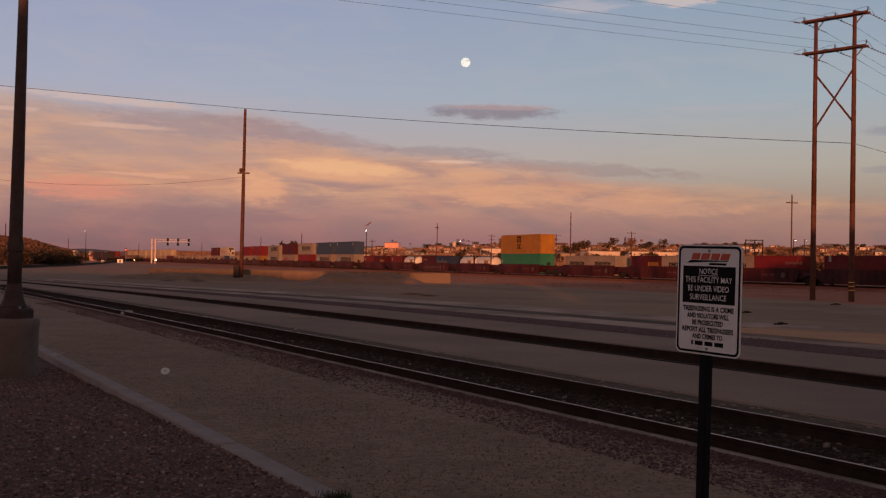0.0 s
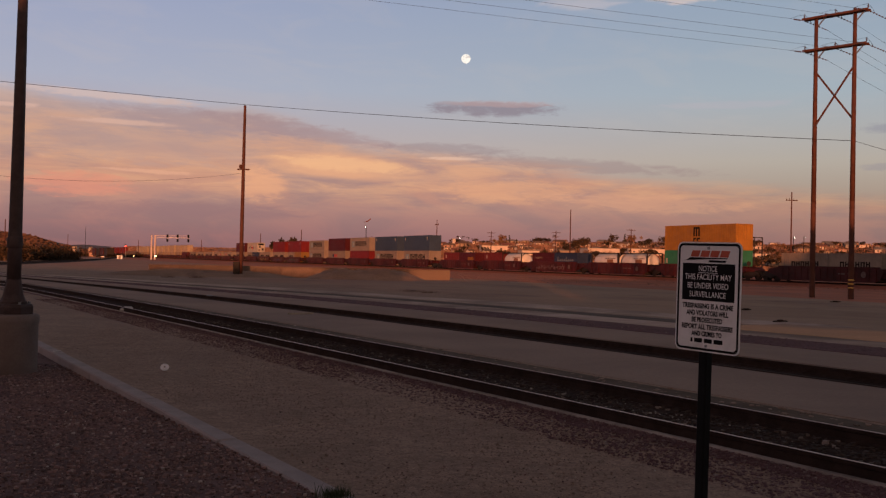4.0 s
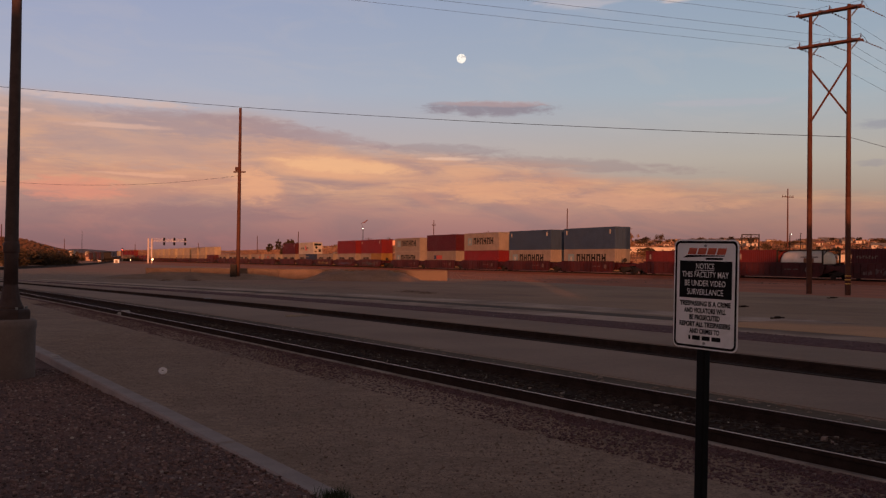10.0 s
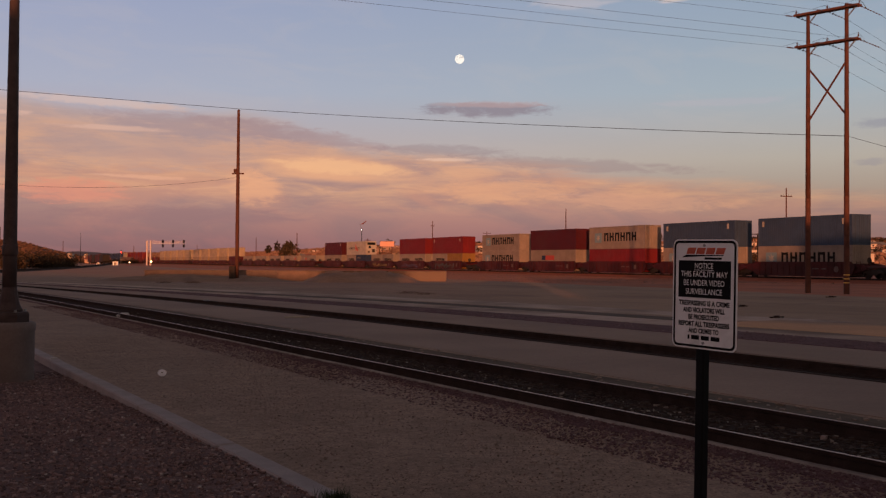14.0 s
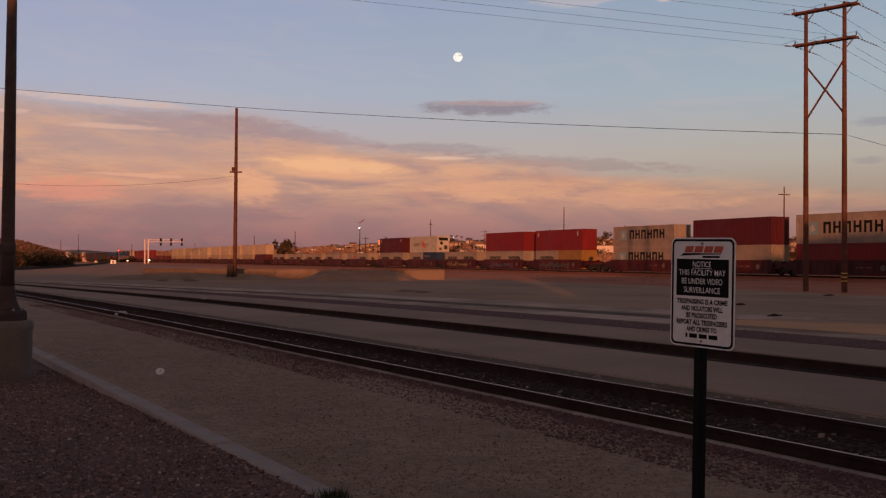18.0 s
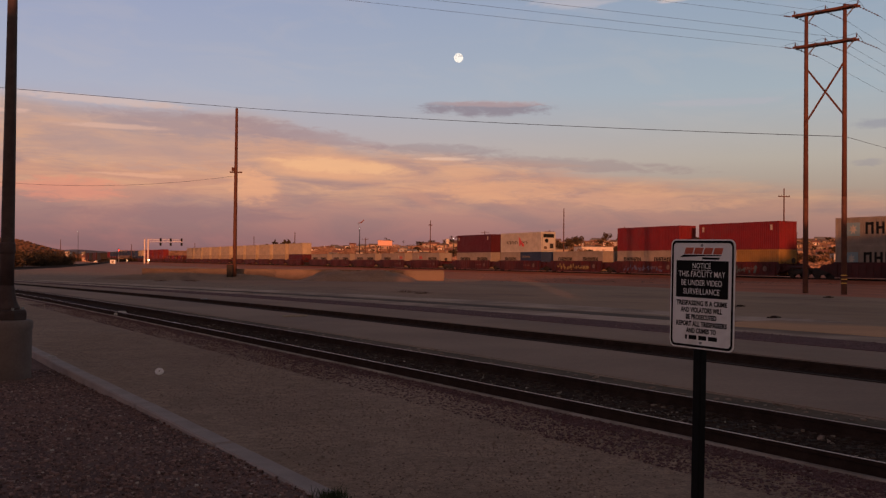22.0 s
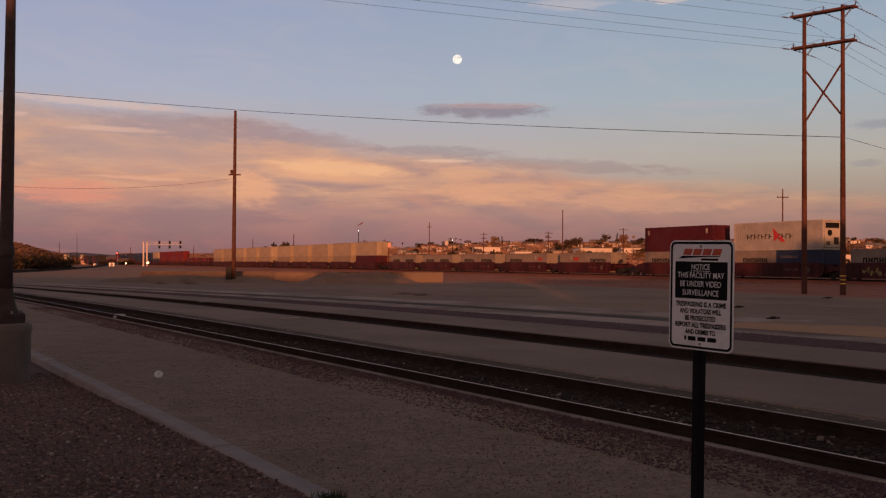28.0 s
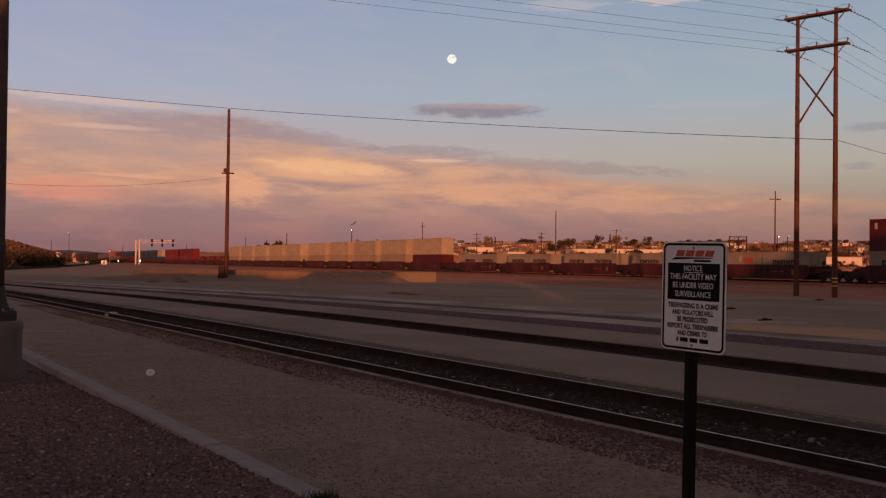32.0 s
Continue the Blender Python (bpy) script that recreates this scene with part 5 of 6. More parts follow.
def make_scrap(x, y, turn, size):
    """A few broken boards in a low pile."""
    ob = thing("scrap_timber", Matrix.Translation((x, y, 0.155)) @ Matrix.Rotation(turn, 4, "Z"), "dark broken boards lying on the yard ground", "scrap wood", "scraps on the yard")
    for k, (w, a, z) in enumerate(((0.5, 0.0, 0.0), (0.36, 0.5, 0.045), (0.28, -0.35, 0.02))):
        part("board", Geo().box(-w * size, -0.05, 0, w * size, 0.05, 0.035, c=0.006), OILY, ob, m=Matrix.Translation((0.08 * k, -0.09 * (k == 2), z * 0.75)) @ Matrix.Rotation(a, 4, "Z"))


for x, y, turn, size in ((19.6, 48.0, 0.2, 0.42), (11.65, 37.0, -0.1, 0.3), (10.3, 29.4, 0.3, 0.3)):
    make_scrap(x, y, turn, size)

# ---- poles and wires ----


def wire(name, p, q, sag, r, label, steps=14):
    p, q = Vector(p), Vector(q)
    pts = []
    for i in range(steps + 1):
        k = i / steps
        at = p.lerp(q, k)
        at.z -= sag * 4 * k * (1 - k)
        pts.append(at)
    g = Geo()
    axis = (q - p).normalized()
    u = axis.orthogonal().normalized()
    w = axis.cross(u)
    g.sweep([[at + (u * math.cos(a) + w * math.sin(a)) * r for a in (0, 2.094, 4.189)] for at in pts])
    return solid(name, g, WIRE, label, "cable", group="overhead wires")


def insulator(g, at, axis, n=4, r=0.075, gap=0.11):
    at, axis = Vector(at), Vector(axis).normalized()
    for i in range(n):
        c = at + axis * gap * i
        g.tube(c, c + axis * 0.05, r * 0.45, r, sides=8)
    g.tube(at - axis * 0.1, at + axis * (gap * n + 0.08), 0.012, sides=5)


def wooden_pole(at, height, r, label, arms=(), name="utility_pole", turn=0.0, lean=0.0, lamp=False):
    """A wooden pole with crossarms at the given heights and half lengths."""
    ob = thing(name, Matrix.Translation(at) @ Matrix.Rotation(radians(lean), 4, "Y") @ Matrix.Rotation(turn, 4, "Z"), label, "utility pole", "poles of the yard and town")
    smooth(part("shaft", Geo().lathe([(r, -0.3), (r * 0.96, height * 0.3), (r * 0.82, height * 0.65), (r * 0.66, height - 0.05), (r * 0.55, height)], 12), WOOD, ob, "brown weathered wooden shaft"))
    for z, half in arms:
        part("crossarm", Geo().box(-half, -0.06, z - 0.07, half, 0.06, z + 0.07, c=0.01), WOOD, ob)
        for x in (-half * 0.9, -half * 0.4, half * 0.4, half * 0.9):
            g = Geo()
            insulator(g, (x, 0, z + 0.1), (0, 0, 1), 2, 0.06, 0.08)
            part("insulator", g, CERAMIC, ob)
    return ob


LAMP_GLOW = glowing("lit_lamp", (1.0, 0.86, 0.68), 6.0)
RED_GLOW = glowing("red_signal_lamp", (1.0, 0.05, 0.03), 9.0)
YELLOW_GLOW = glowing("warm_signal_lamp", (1.0, 0.52, 0.22), 12.0)
mid_pole = wooden_pole((-16.45, 78.5, 0.14), 14.05, 0.165, "tall bare wooden pole at the end of the low wall", lean=0.15)
part("bracket", Geo().box(-0.5, -0.05, 8.75, 0.5, 0.05, 8.86, c=0.02).box(-0.35, -0.1, 8.88, -0.1, 0.1, 9.2, c=0.04), WOOD, mid_pole, "short crossarm with a small fitting")
part("meter_box", Geo().box(-0.56, -0.42, -0.1, -0.06, -0.12, 1.25, c=0.03), BOGIE, mid_pole, "dark box at the foot of the pole")


def make_h_frame():
    ob = thing("h_frame_tower", Matrix.Translation((22.06, 54.6, 0.14)), "brown wooden two-pole power line tower with cross braces", "power pole")
    a, b = Vector((-0.709, 0.80, 0)), Vector((0.848, -0.80, 0))
    for foot, top in ((a, 16.26), (b, 16.37)):
        shaft = Geo()
        shaft.tube(foot - Vector((0, 0, 0.3)), foot + Vector((0, 0, 5.5)), 0.160, 0.146, 14, caps=False)
        shaft.tube(foot + Vector((0, 0, 5.5)), foot + Vector((0, 0, top)), 0.146, 0.104, 14)
        smooth(part("pole", shaft, WOOD, ob, "brown weathered wooden pole"))
    along = (b - a).normalized()
    side = Vector((-along.y, along.x, 0))

    def plank(p, q, w, h, name, mat=WOOD):
        p, q = Vector(p), Vector(q)
        ax = (q - p).normalized()
        s = ax.cross(Vector((0, 0, 1))).normalized() if abs(ax.z) < 0.95 else side
        u = s.cross(ax)
        g = Geo()
        g.sweep([[c + s * x + u * y for x, y in ((-w, -h), (w, -h), (w, h), (-w, h))] for c in (p, q)])
        part(name, g, mat, ob)

    for z0, z1, reach in ((16.17, 16.16, 0.78), (14.31, 14.29, 0.72)):
        for off in (-0.18, 0.18):
            plank(a - along * reach + side * off + Vector((0, 0, z0)), b + along * reach + side * off + Vector((0, 0, z1)), 0.045, 0.062, "crossarm")
        for pole, s in ((a, -1), (b, 1)):
            for k in (1,):
                plank(pole + along * (0.6 * k) + Vector((0, 0, z1 + 0.05)), pole + Vector((0, 0, z1 - 0.6)), 0.025, 0.03, "knee_brace", GALV)
    plank(a + side * 0.16 + Vector((0, 0, 12.97)), b + side * 0.16 + Vector((0, 0, 10.0)), 0.03, 0.05, "cross_brace")
    plank(a - side * 0.16 + Vector((0, 0, 9.76)), b - side * 0.16 + Vector((0, 0, 13.03)), 0.028, 0.05, "cross_brace")
    for z in (0.62, 0.84, 1.06):
        band = Geo().lathe([(0.162, z), (0.166, z + 0.02), (0.162, z + 0.045)], 16, at=tuple(b))
        part("reflective_band", band, surface("yellow_band", (0.85, 0.52, 0.10), 0.4, scale=8, grain=30, vary=0.1, bump=0), ob, "thin yellow band round the pole")
    origin = ob.matrix_basis.translation
    left, right = Vector((-0.92, -0.40, 0)).normalized(), Vector((0.72, 0.69, 0)).normalized()
    for z0, z1, reach in ((16.25, 16.24, 0.72), (14.39, 14.37, 0.66)):
        p0, p1 = a - along * reach, b + along * reach
        for k in (0.0, 0.5, 1.0):
            at = p0.lerp(p1, k) + Vector((0, 0, z0 + (z1 - z0) * k - 0.12))
            for way, far, drop in ((left, 120, -0.5), (right, 120, -3.0)):
                g = Geo()
                insulator(g, at + way * 0.30, way, *((4, 0.055, 0.13) if way is left else (7, 0.048, 0.40)))
                part("insulator_string", g, CERAMIC, ob)
                start = origin + at + way * (0.95 if way is left else 2.95)
                wire("power_line", start, start + way * far + Vector((0, 0, drop)), 0.4 if way is left else 2.0, 0.0085, "thin dark high-voltage power line")
            jump = Geo()
            pts = [at + left * 1.1, at + left * 0.45 + Vector((0, 0, 0.24)), at + Vector((0, 0, 0.36)), at + right * 0.5 + Vector((0, 0, 0.22)), at + right * 1.0]
            for u, v in zip(pts, pts[1:]):
                jump.tube(u, v, 0.010, sides=4)
            part("jumper", jump, WIRE, ob)
            post = Geo()
            insulator(post, at + Vector((0, 0, 0.16)), (0, 0, 1), 2, 0.06, 0.08)
            part("post_insulator", post, CERAMIC, ob)
    return ob


make_h_frame()
wire("overhead_cable", (-70.0, 60.0, 16.0), (-16.45, 78.4, 14.25), 0.15, 0.022, "dark cable between the tall poles")
wire("overhead_cable", (-16.45, 78.4, 14.25), (22.9, 53.7, 9.02), 0.20, 0.022, "dark cable from the bare pole to the tower")
wire("overhead_cable", (22.9, 53.7, 9.02), (75.0, 95.0, 9.6), 1.2, 0.014, "dark cable running on from the tower")
wire("overhead_cable", (-70.0, 58.0, 19.6), (-16.45, 78.4, 8.64), 5.33, 0.011, "thin slack cable to the bare pole", 40)

for x, y, h, arms in ((25.2, 190, 12.4, ()), (-1.5, 237, 11.8, ((10.6, 0.5),)), (54.4, 150, 13.6, ((12.3, 1.1),)), (-48.6, 330, 11.4, ()), (-75.9, 400, 11.5, ()), (58.8, 300, 12.4, ((11.9, 1.6), (10.2, 1.3))),
                      (37.7, 320, 11.6, ((11.0, 1.6), (9.6, 1.2))), (17.6, 350, 11.5, ((10.8, 1.6), (9.4, 1.2))), (-25.5, 345, 9.0, ((8.4, 1.2),)), (-86.6, 190, 8.1, ()), (-195.1, 500, 11.5, ()), (-152, 480, 9.0, ()), (-118, 470, 9.5, ())):
    z = hill(x, y)
    wooden_pole((x, y, z + 0.14), h, 0.13 if y < 250 else 0.19, "brown wooden utility pole beyond the train", [(a, b) for a, b in arms], turn=0.35)


def street_lamp(x, y, top, label, flag=False, r=0.22):
    ob = thing("street_lamp", Matrix.Translation((x, y, hill(x, y) + 0.14)), label, "street lamp", "lit lamps beyond the train")
    h = top - hill(x, y)
    part("post", Geo().lathe([(0.16, -0.2), (0.12, h * 0.5), (0.07, h)], 8), DARK_STEEL, ob)
    part("arm", Geo().box(-0.05, -0.9, h - 0.1, 0.05, 0.05, h), DARK_STEEL, ob)
    part("lamp", Geo().lathe([(r * 0.3, -r), (r, -r * 0.3), (r, r * 0.3), (r * 0.3, r)], 10), LAMP_GLOW, ob, "glowing lamp", Matrix.Translation((0, -0.9, h - r - 0.1)))
    if flag:
        part("windsock", Geo().prism([(-0.5, h + 1.2), (0.3, h + 1.55), (1.1, h + 2.2), (1.2, h + 1.95), (0.35, h + 1.25)], -0.15, 0.15), ORANGE_RED, ob, "small orange windsock")
        part("windsock_pole", Geo().tube((0, 0, h), (-0.5, 0, h + 1.3), 0.04, sides=5), GALV, ob)
    return ob


street_lamp(-20.0, 250, 10.2, "lit lamp post with a small orange windsock", True, 0.10)
street_lamp(73.0, 200, 8.2, "lit white lamp on a dark post", r=0.085)
street_lamp(86.5, 230, 9.3, "lit white lamp on a dark post", r=0.06)
street_lamp(-186.0, 500, 15.6, "lit lamp on a tall dark post", r=0.07)
street_lamp(7.5, 420, 12.0, "lit lamp among the town houses", r=0.12)


def make_switch_frame():
    ob = thing("switch_frame", Matrix.Translation((58.3, 180, 0.14)), "dark steel switch frame behind the train", "steel frame")
    for x in (-1.6, 0.1, 1.6):
        part("post", Geo().box(x - 0.09, -0.09, -0.2, x + 0.09, 0.09, 7.4, c=0.01), BOGIE, ob)
    for z in (6.5, 7.2):
        part("beam", Geo().box(-1.7, -0.1, z, 1.7, 0.1, z + 0.16, c=0.01), BOGIE, ob)
    part("switch_box", Geo().box(-0.3, -0.25, 5.6, 0.3, 0.25, 6.4, c=0.03), BOGIE, ob)
    part("diagonal", Geo().tube((-1.6, 0, 6.5), (-0.2, 0, 7.2), 0.05, sides=5), BOGIE, ob)


make_switch_frame()

# ---- low wall, heap of earth ----


def make_low_wall():
    ob = thing("low_wall", Matrix.Translation((-13.2, 81.5, 0.1)) @ Matrix.Rotation(radians(8.0), 4, "Z"), "low concrete wall with a pale worn face", "wall")
    ob["kind"] = "structure"
    mat = surface("worn_wall_concrete", (0.178, 0.120, 0.096), 0.9, second=(0.115, 0.079, 0.065), scale=0.35, grain=8, vary=0.3, bump=0.15, stain=(0.16, 0.115, 0.09))
    for i in range(7):
        x = -11.3 + 3.62 * i
        h = 0.86 + random.uniform(-0.02, 0.02)
        part("wall_panel", Geo().box(x, -0.15, -0.1, x + 3.6, 0.15, h, c=0.02), mat, ob)
        part("coping", Geo().box(x, -0.20, h, x + 3.6, 0.20, h + 0.07, c=0.015), mat, ob)
    return ob


make_low_wall()


def heap(name, x, y, lx, ly, h, turn, mat, label):
    g, loops = Geo(), []
    n, m = 64, 26
    for i in range(n + 1):
        loop = []
        for j in range(m + 1):
            u, v = 2 * i / n - 1, 2 * j / m - 1
            k = max(0.0, 1 - u ** 4) ** 1.6 * max(0.0, 1 - v * v) ** 1.1
            loop.append((u * lx, v * ly, h * k * (0.85 + 0.35 * noise.noise(Vector((u * 3 + x, v * 3, y))) + 0.16 * noise.noise(Vector((u * 14 + x, v * 7, y)))) - 0.03))
        loops.append(loop)
    g.sweep(loops, closed=False)
    return smooth(solid(name, g, mat, label, "heap", Matrix.Translation((x, y, 0.14)) @ Matrix.Rotation(turn, 4, "Z"), kind="structure"))


HEAP_EARTH = surface("brown_gravelly_earth", (0.37, 0.225, 0.165), 0.95, second=(0.28, 0.170, 0.128), scale=0.5, grain=7, vary=0.4, bump=0.5, world=True, gloss=0.2)
heap("wall_foot_earth", -20.0, 78.9, 8.5, 2.2, 0.55, 0.14, SAND, "earth drifted against the low wall")
heap("earth_heap", -6.3, 79.4, 5.2, 3.4, 0.95, 0.06, HEAP_EARTH, "brown heap of earth against the low wall")



def yard_clods():
    """Clods and stones all over the rough ground before the train, which catch the low sun."""
    rnd = random.Random(12)
    g = Geo()
    random.seed(12)
    for _ in range(9000):
        y = rnd.uniform(80, 165)
        x = rnd.uniform(-0.27, 0.5) * y
        s = (x - LINE_X) * math.cos(LINE) + (y - LINE_Y) * math.sin(LINE)
        if s > -4:
            continue
        pebble(g, (x, y, 0.15), 0.012 + 0.045 * rnd.random() ** 2.5, 0.7)
    solid("yard_clods", g, tinted("clods_of_earth", [(0.0, (0.130, 0.078, 0.060)), (1.0, (0.26, 0.160, 0.122))]), "clods and stones on the rough yard ground", "stones", kind="stuff")


yard_clods()

# ---- signals at the far left ----


def make_signal_bridge():
    ob = thing("signal_bridge", Matrix.Translation((-102.4, 340, 0.14)), "silver cantilever signal bridge over the tracks", "railway signal")
    bright = surface("silver_paint", (0.50, 0.40, 0.38), 0.5, 0.0, scale=2, grain=12, vary=0.08, bump=0)
    for x in (-0.62, 0.62):
        part("mast", Geo().box(x - 0.24, -0.2, -0.2, x + 0.24, 0.2, 8.7, c=0.04), bright, ob, "bright silver mast")
    for z in (1.5, 3.5, 5.5, 7.5):
        part("mast_tie", Geo().box(-0.46, -0.04, z, 0.46, 0.04, z + 0.08), GALV, ob)
    for z in (7.9, 8.5):
        part("beam", Geo().box(0.8, -0.07, z, 12.8, 0.07, z + 0.12), bright, ob)
    for i in range(12):
        x = 1.0 + i
        part("lattice", Geo().tube((x, 0, 8.0), (x + 0.5, 0, 8.5), 0.02, sides=4).tube((x + 0.5, 0, 8.5), (x + 1, 0, 8.0), 0.02, sides=4), GALV, ob)
    for x in (5.0, 8.6, 12.4):
        for z in (8.45, 6.95):
            head = part("signal_head", Geo().box(x - 0.34, -0.3, z - 0.55, x + 0.34, -0.1, z + 0.55, c=0.06), BLACK, ob, "black signal head")
            part("visor", Geo().tube((x, -0.3, z + 0.2), (x, -0.6, z + 0.2), 0.16, sides=8), BLACK, head)
        part("hanger", Geo().box(x - 0.05, -0.1, 6.4, x + 0.05, 0.0, 8.5), bright, ob)
    part("walkway", Geo().box(0.8, 0.1, 7.7, 12.8, 0.8, 7.75), GALV, ob)


make_signal_bridge()


def dwarf_lamp(x, y, z, mat, r, label):
    ob = thing("wayside_signal", Matrix.Translation((x, y, 0.14)), label, "railway signal", "signals by the far tracks")
    part("mast", Geo().lathe([(0.09, -0.1), (0.07, z)], 8), GALV, ob)
    part("head", Geo().box(-0.3, -0.05, z - 0.6, 0.3, 0.15, z + 0.6, c=0.05), BLACK, ob)
    part("lens", Geo().lathe([(r * 0.4, 0), (r, 0.03), (r * 0.8, 0.12)], 12), mat, ob, "glowing lens", Matrix.Translation((0, -0.06, z)) @ Matrix.Rotation(math.pi / 2, 4, "X"))
    return ob


dwarf_lamp(-100.0, 335, 1.3, YELLOW_GLOW, 0.28, "lit warm signal lamp near the tracks")
dwarf_lamp(-118.8, 360, 4.8, RED_GLOW, 0.2, "wayside signal with a red lamp")
dwarf_lamp(-113.0, 352, 1.0, YELLOW_GLOW, 0.16, "lit small signal lamp near the tracks")


def make_cabinet(x, y, w, h, label):
    ob = thing("relay_cabinet", Matrix.Translation((x, y, 0.14)) @ Matrix.Rotation(0.15, 4, "Z"), label, "equipment cabinet", "cabinets by the far tracks")
    part("body", Geo().box(-w / 2, -0.8, -0.1, w / 2, 0.8, h, c=0.04), WHITE, ob, "white sheet-metal body")
    part("roof", Geo().box(-w / 2 - 0.1, -0.9, h, w / 2 + 0.1, 0.9, h + 0.1, c=0.03), GALV, ob)
    part("door", Geo().box(-0.45, -0.83, 0.05, 0.45, -0.8, h - 0.15, c=0.01), CREAM, ob)


make_cabinet(-110.7, 330, 1.7, 1.2, "white relay cabinet lit by the low sun")
make_cabinet(-129.0, 365, 1.0, 0.7, "small white cabinet by the far tracks")

# ---- moon ----


def make_moon():
    mat = bpy.data.materials.new("moonlit_rock")
    mat.use_nodes = True
    n = Nodes(mat.node_tree)
    at = n.add("ShaderNodeTexCoord").outputs["Object"]
    col = n.mix(n.step(n.noise(at, 0.055, 5, 0.6, 0.4), 0.48, 0.62), (1.0, 0.93, 0.84), (0.66, 0.58, 0.54))
    e = n.add("ShaderNodeEmission")
    n.link(col, e.inputs[0])
    e.inputs[1].default_value = 1.05
    n.link(e.outputs[0], n.add("ShaderNodeOutputMaterial").inputs["Surface"])
    g = Geo()
    rings = [(19.0 * math.sin(math.pi * i / 24) + 0.02, -19.0 * math.cos(math.pi * i / 24)) for i in range(25)]
    g.lathe(rings, 40)
    return smooth(solid("moon", g, mat, "nearly full pale moon in the dusk sky", "moon", Matrix.Translation(MOON_AT)))


MOON_AT = Vector((0.02056, 0.97799, 0.20762)) * 4000 + Vector((0, 0, EYE))
moon = make_moon()

# ---- town on the slope ----


def spot(u, d, dz=0.0):
    """A place on the ground by its bearing (in 1/1700 of straight ahead) and its depth."""
    x = u * d / 1700
    return Vector((x, d, 0.14 + hill(x, d) + dz))


LEAVES = [surface("foliage_" + k, c, 0.85, scale=0.5, grain=3, vary=0.45, bump=0, spread=0.25, gloss=0.15) for k, c in (("olive", (0.085, 0.056, 0.034)), ("dark", (0.056, 0.042, 0.028)), ("dry", (0.230, 0.130, 0.070)))]


def crown_mesh(kind, leaves, seed, mat):
    """Many small leaf faces round uneven lobes, in a unit box: base at 0, top at 1."""
    rnd = random.Random(seed)
    g = Geo()
    if kind == "cypress":
        lobes = [((rnd.uniform(-0.03, 0.03), rnd.uniform(-0.03, 0.03), 0.12 + 0.1 * i), 0.13 * (1 - 0.085 * i) + 0.02) for i in range(9)]
    elif kind == "palm":
        lobes = []
    elif kind == "shrub":
        lobes = [((rnd.uniform(-0.75, 0.75), rnd.uniform(-0.4, 0.4), rnd.uniform(0.1, 0.62)), rnd.uniform(0.2, 0.38)) for _ in range(16)]
    else:
        lobes = [((rnd.gauss(0, 0.24), rnd.gauss(0, 0.24), rnd.uniform(0.42, 0.86)), rnd.uniform(0.12, 0.24)) for _ in range(13)]
    size = {"cypress": 0.05, "shrub": 0.05}.get(kind, 0.075)
    for _ in range(leaves if lobes else 0):
        (cx, cy, cz), r = rnd.choice(lobes)
        a, b = rnd.uniform(0, 6.283), math.asin(rnd.uniform(-1, 1))
        k = r * rnd.uniform(0.55, 1.1)
        c = Vector((cx + k * math.cos(a) * math.cos(b), cy + k * math.sin(a) * math.cos(b), max(0.02, cz + k * math.sin(b))))
        u = Vector((rnd.gauss(0, 1), rnd.gauss(0, 1), rnd.gauss(0, 1))).normalized() * size * rnd.uniform(0.5, 1.2)
        v = Vector((rnd.gauss(0, 1), rnd.gauss(0, 1), rnd.gauss(0, 1))).normalized() * size * rnd.uniform(0.4, 0.9)
        g.face(g.points([c - u, c - v, c + u, c + v]))
    if kind == "palm":
        for i in range(16):
            a, droop = 6.283 * i / 16 + rnd.uniform(-0.2, 0.2), rnd.uniform(-0.1, 0.22)
            d = Vector((math.cos(a), math.sin(a), 0))
            w = Vector((-d.y, d.x, 0)) * 0.03
            p = [Vector((0, 0, 0.92)), d * 0.12 + Vector((0, 0, 0.97)), d * 0.24 + Vector((0, 0, 0.93 - droop * 0.3)), d * 0.32 + Vector((0, 0, 0.84 - droop))]
            for q, r in zip(p, p[1:]):
                g.face(g.points([q - w, q + w, r + w * 0.7, r - w * 0.7]))
    return g.mesh("crown", mat)


def tree_kit(kind, seed, leaves, mat):
    rnd = random.Random(seed + 50)
    g = Geo()
    if kind == "palm":
        g.tube((0, 0, -0.02), (0.01, 0, 0.93), 0.022, 0.014, 7)
    elif kind == "cypress":
        g.tube((0, 0, -0.02), (0, 0, 0.7), 0.03, 0.01, 6)
    else:
        g.tube((0, 0, -0.02), (0.01, 0.01, 0.4), 0.045, 0.03, 8)
        for i in range(5):
            a = 6.283 * i / 5 + rnd.uniform(-0.4, 0.4)
            g.tube((0.01, 0.01, 0.3 + 0.03 * i), (0.24 * math.cos(a), 0.24 * math.sin(a), rnd.uniform(0.55, 0.8)), 0.024, 0.008, 5)
    return g.mesh("trunk", BARK), crown_mesh(kind, leaves, seed, mat)


TREES = {"round": [tree_kit("round", i, 420, LEAVES[i % 3]) for i in range(4)], "cypress": [tree_kit("cypress", 11, 260, LEAVES[1])], "palm": [tree_kit("palm", 21, 0, LEAVES[0])], "shrub": [tree_kit("shrub", 31 + i, 1500, LEAVES[i]) for i in range(2)], "dark": [tree_kit("round", 61, 900, LEAVES[1])], "bush": [tree_kit("shrub", 41 + i, 500, LEAVES[2 - i]) for i in range(2)]}


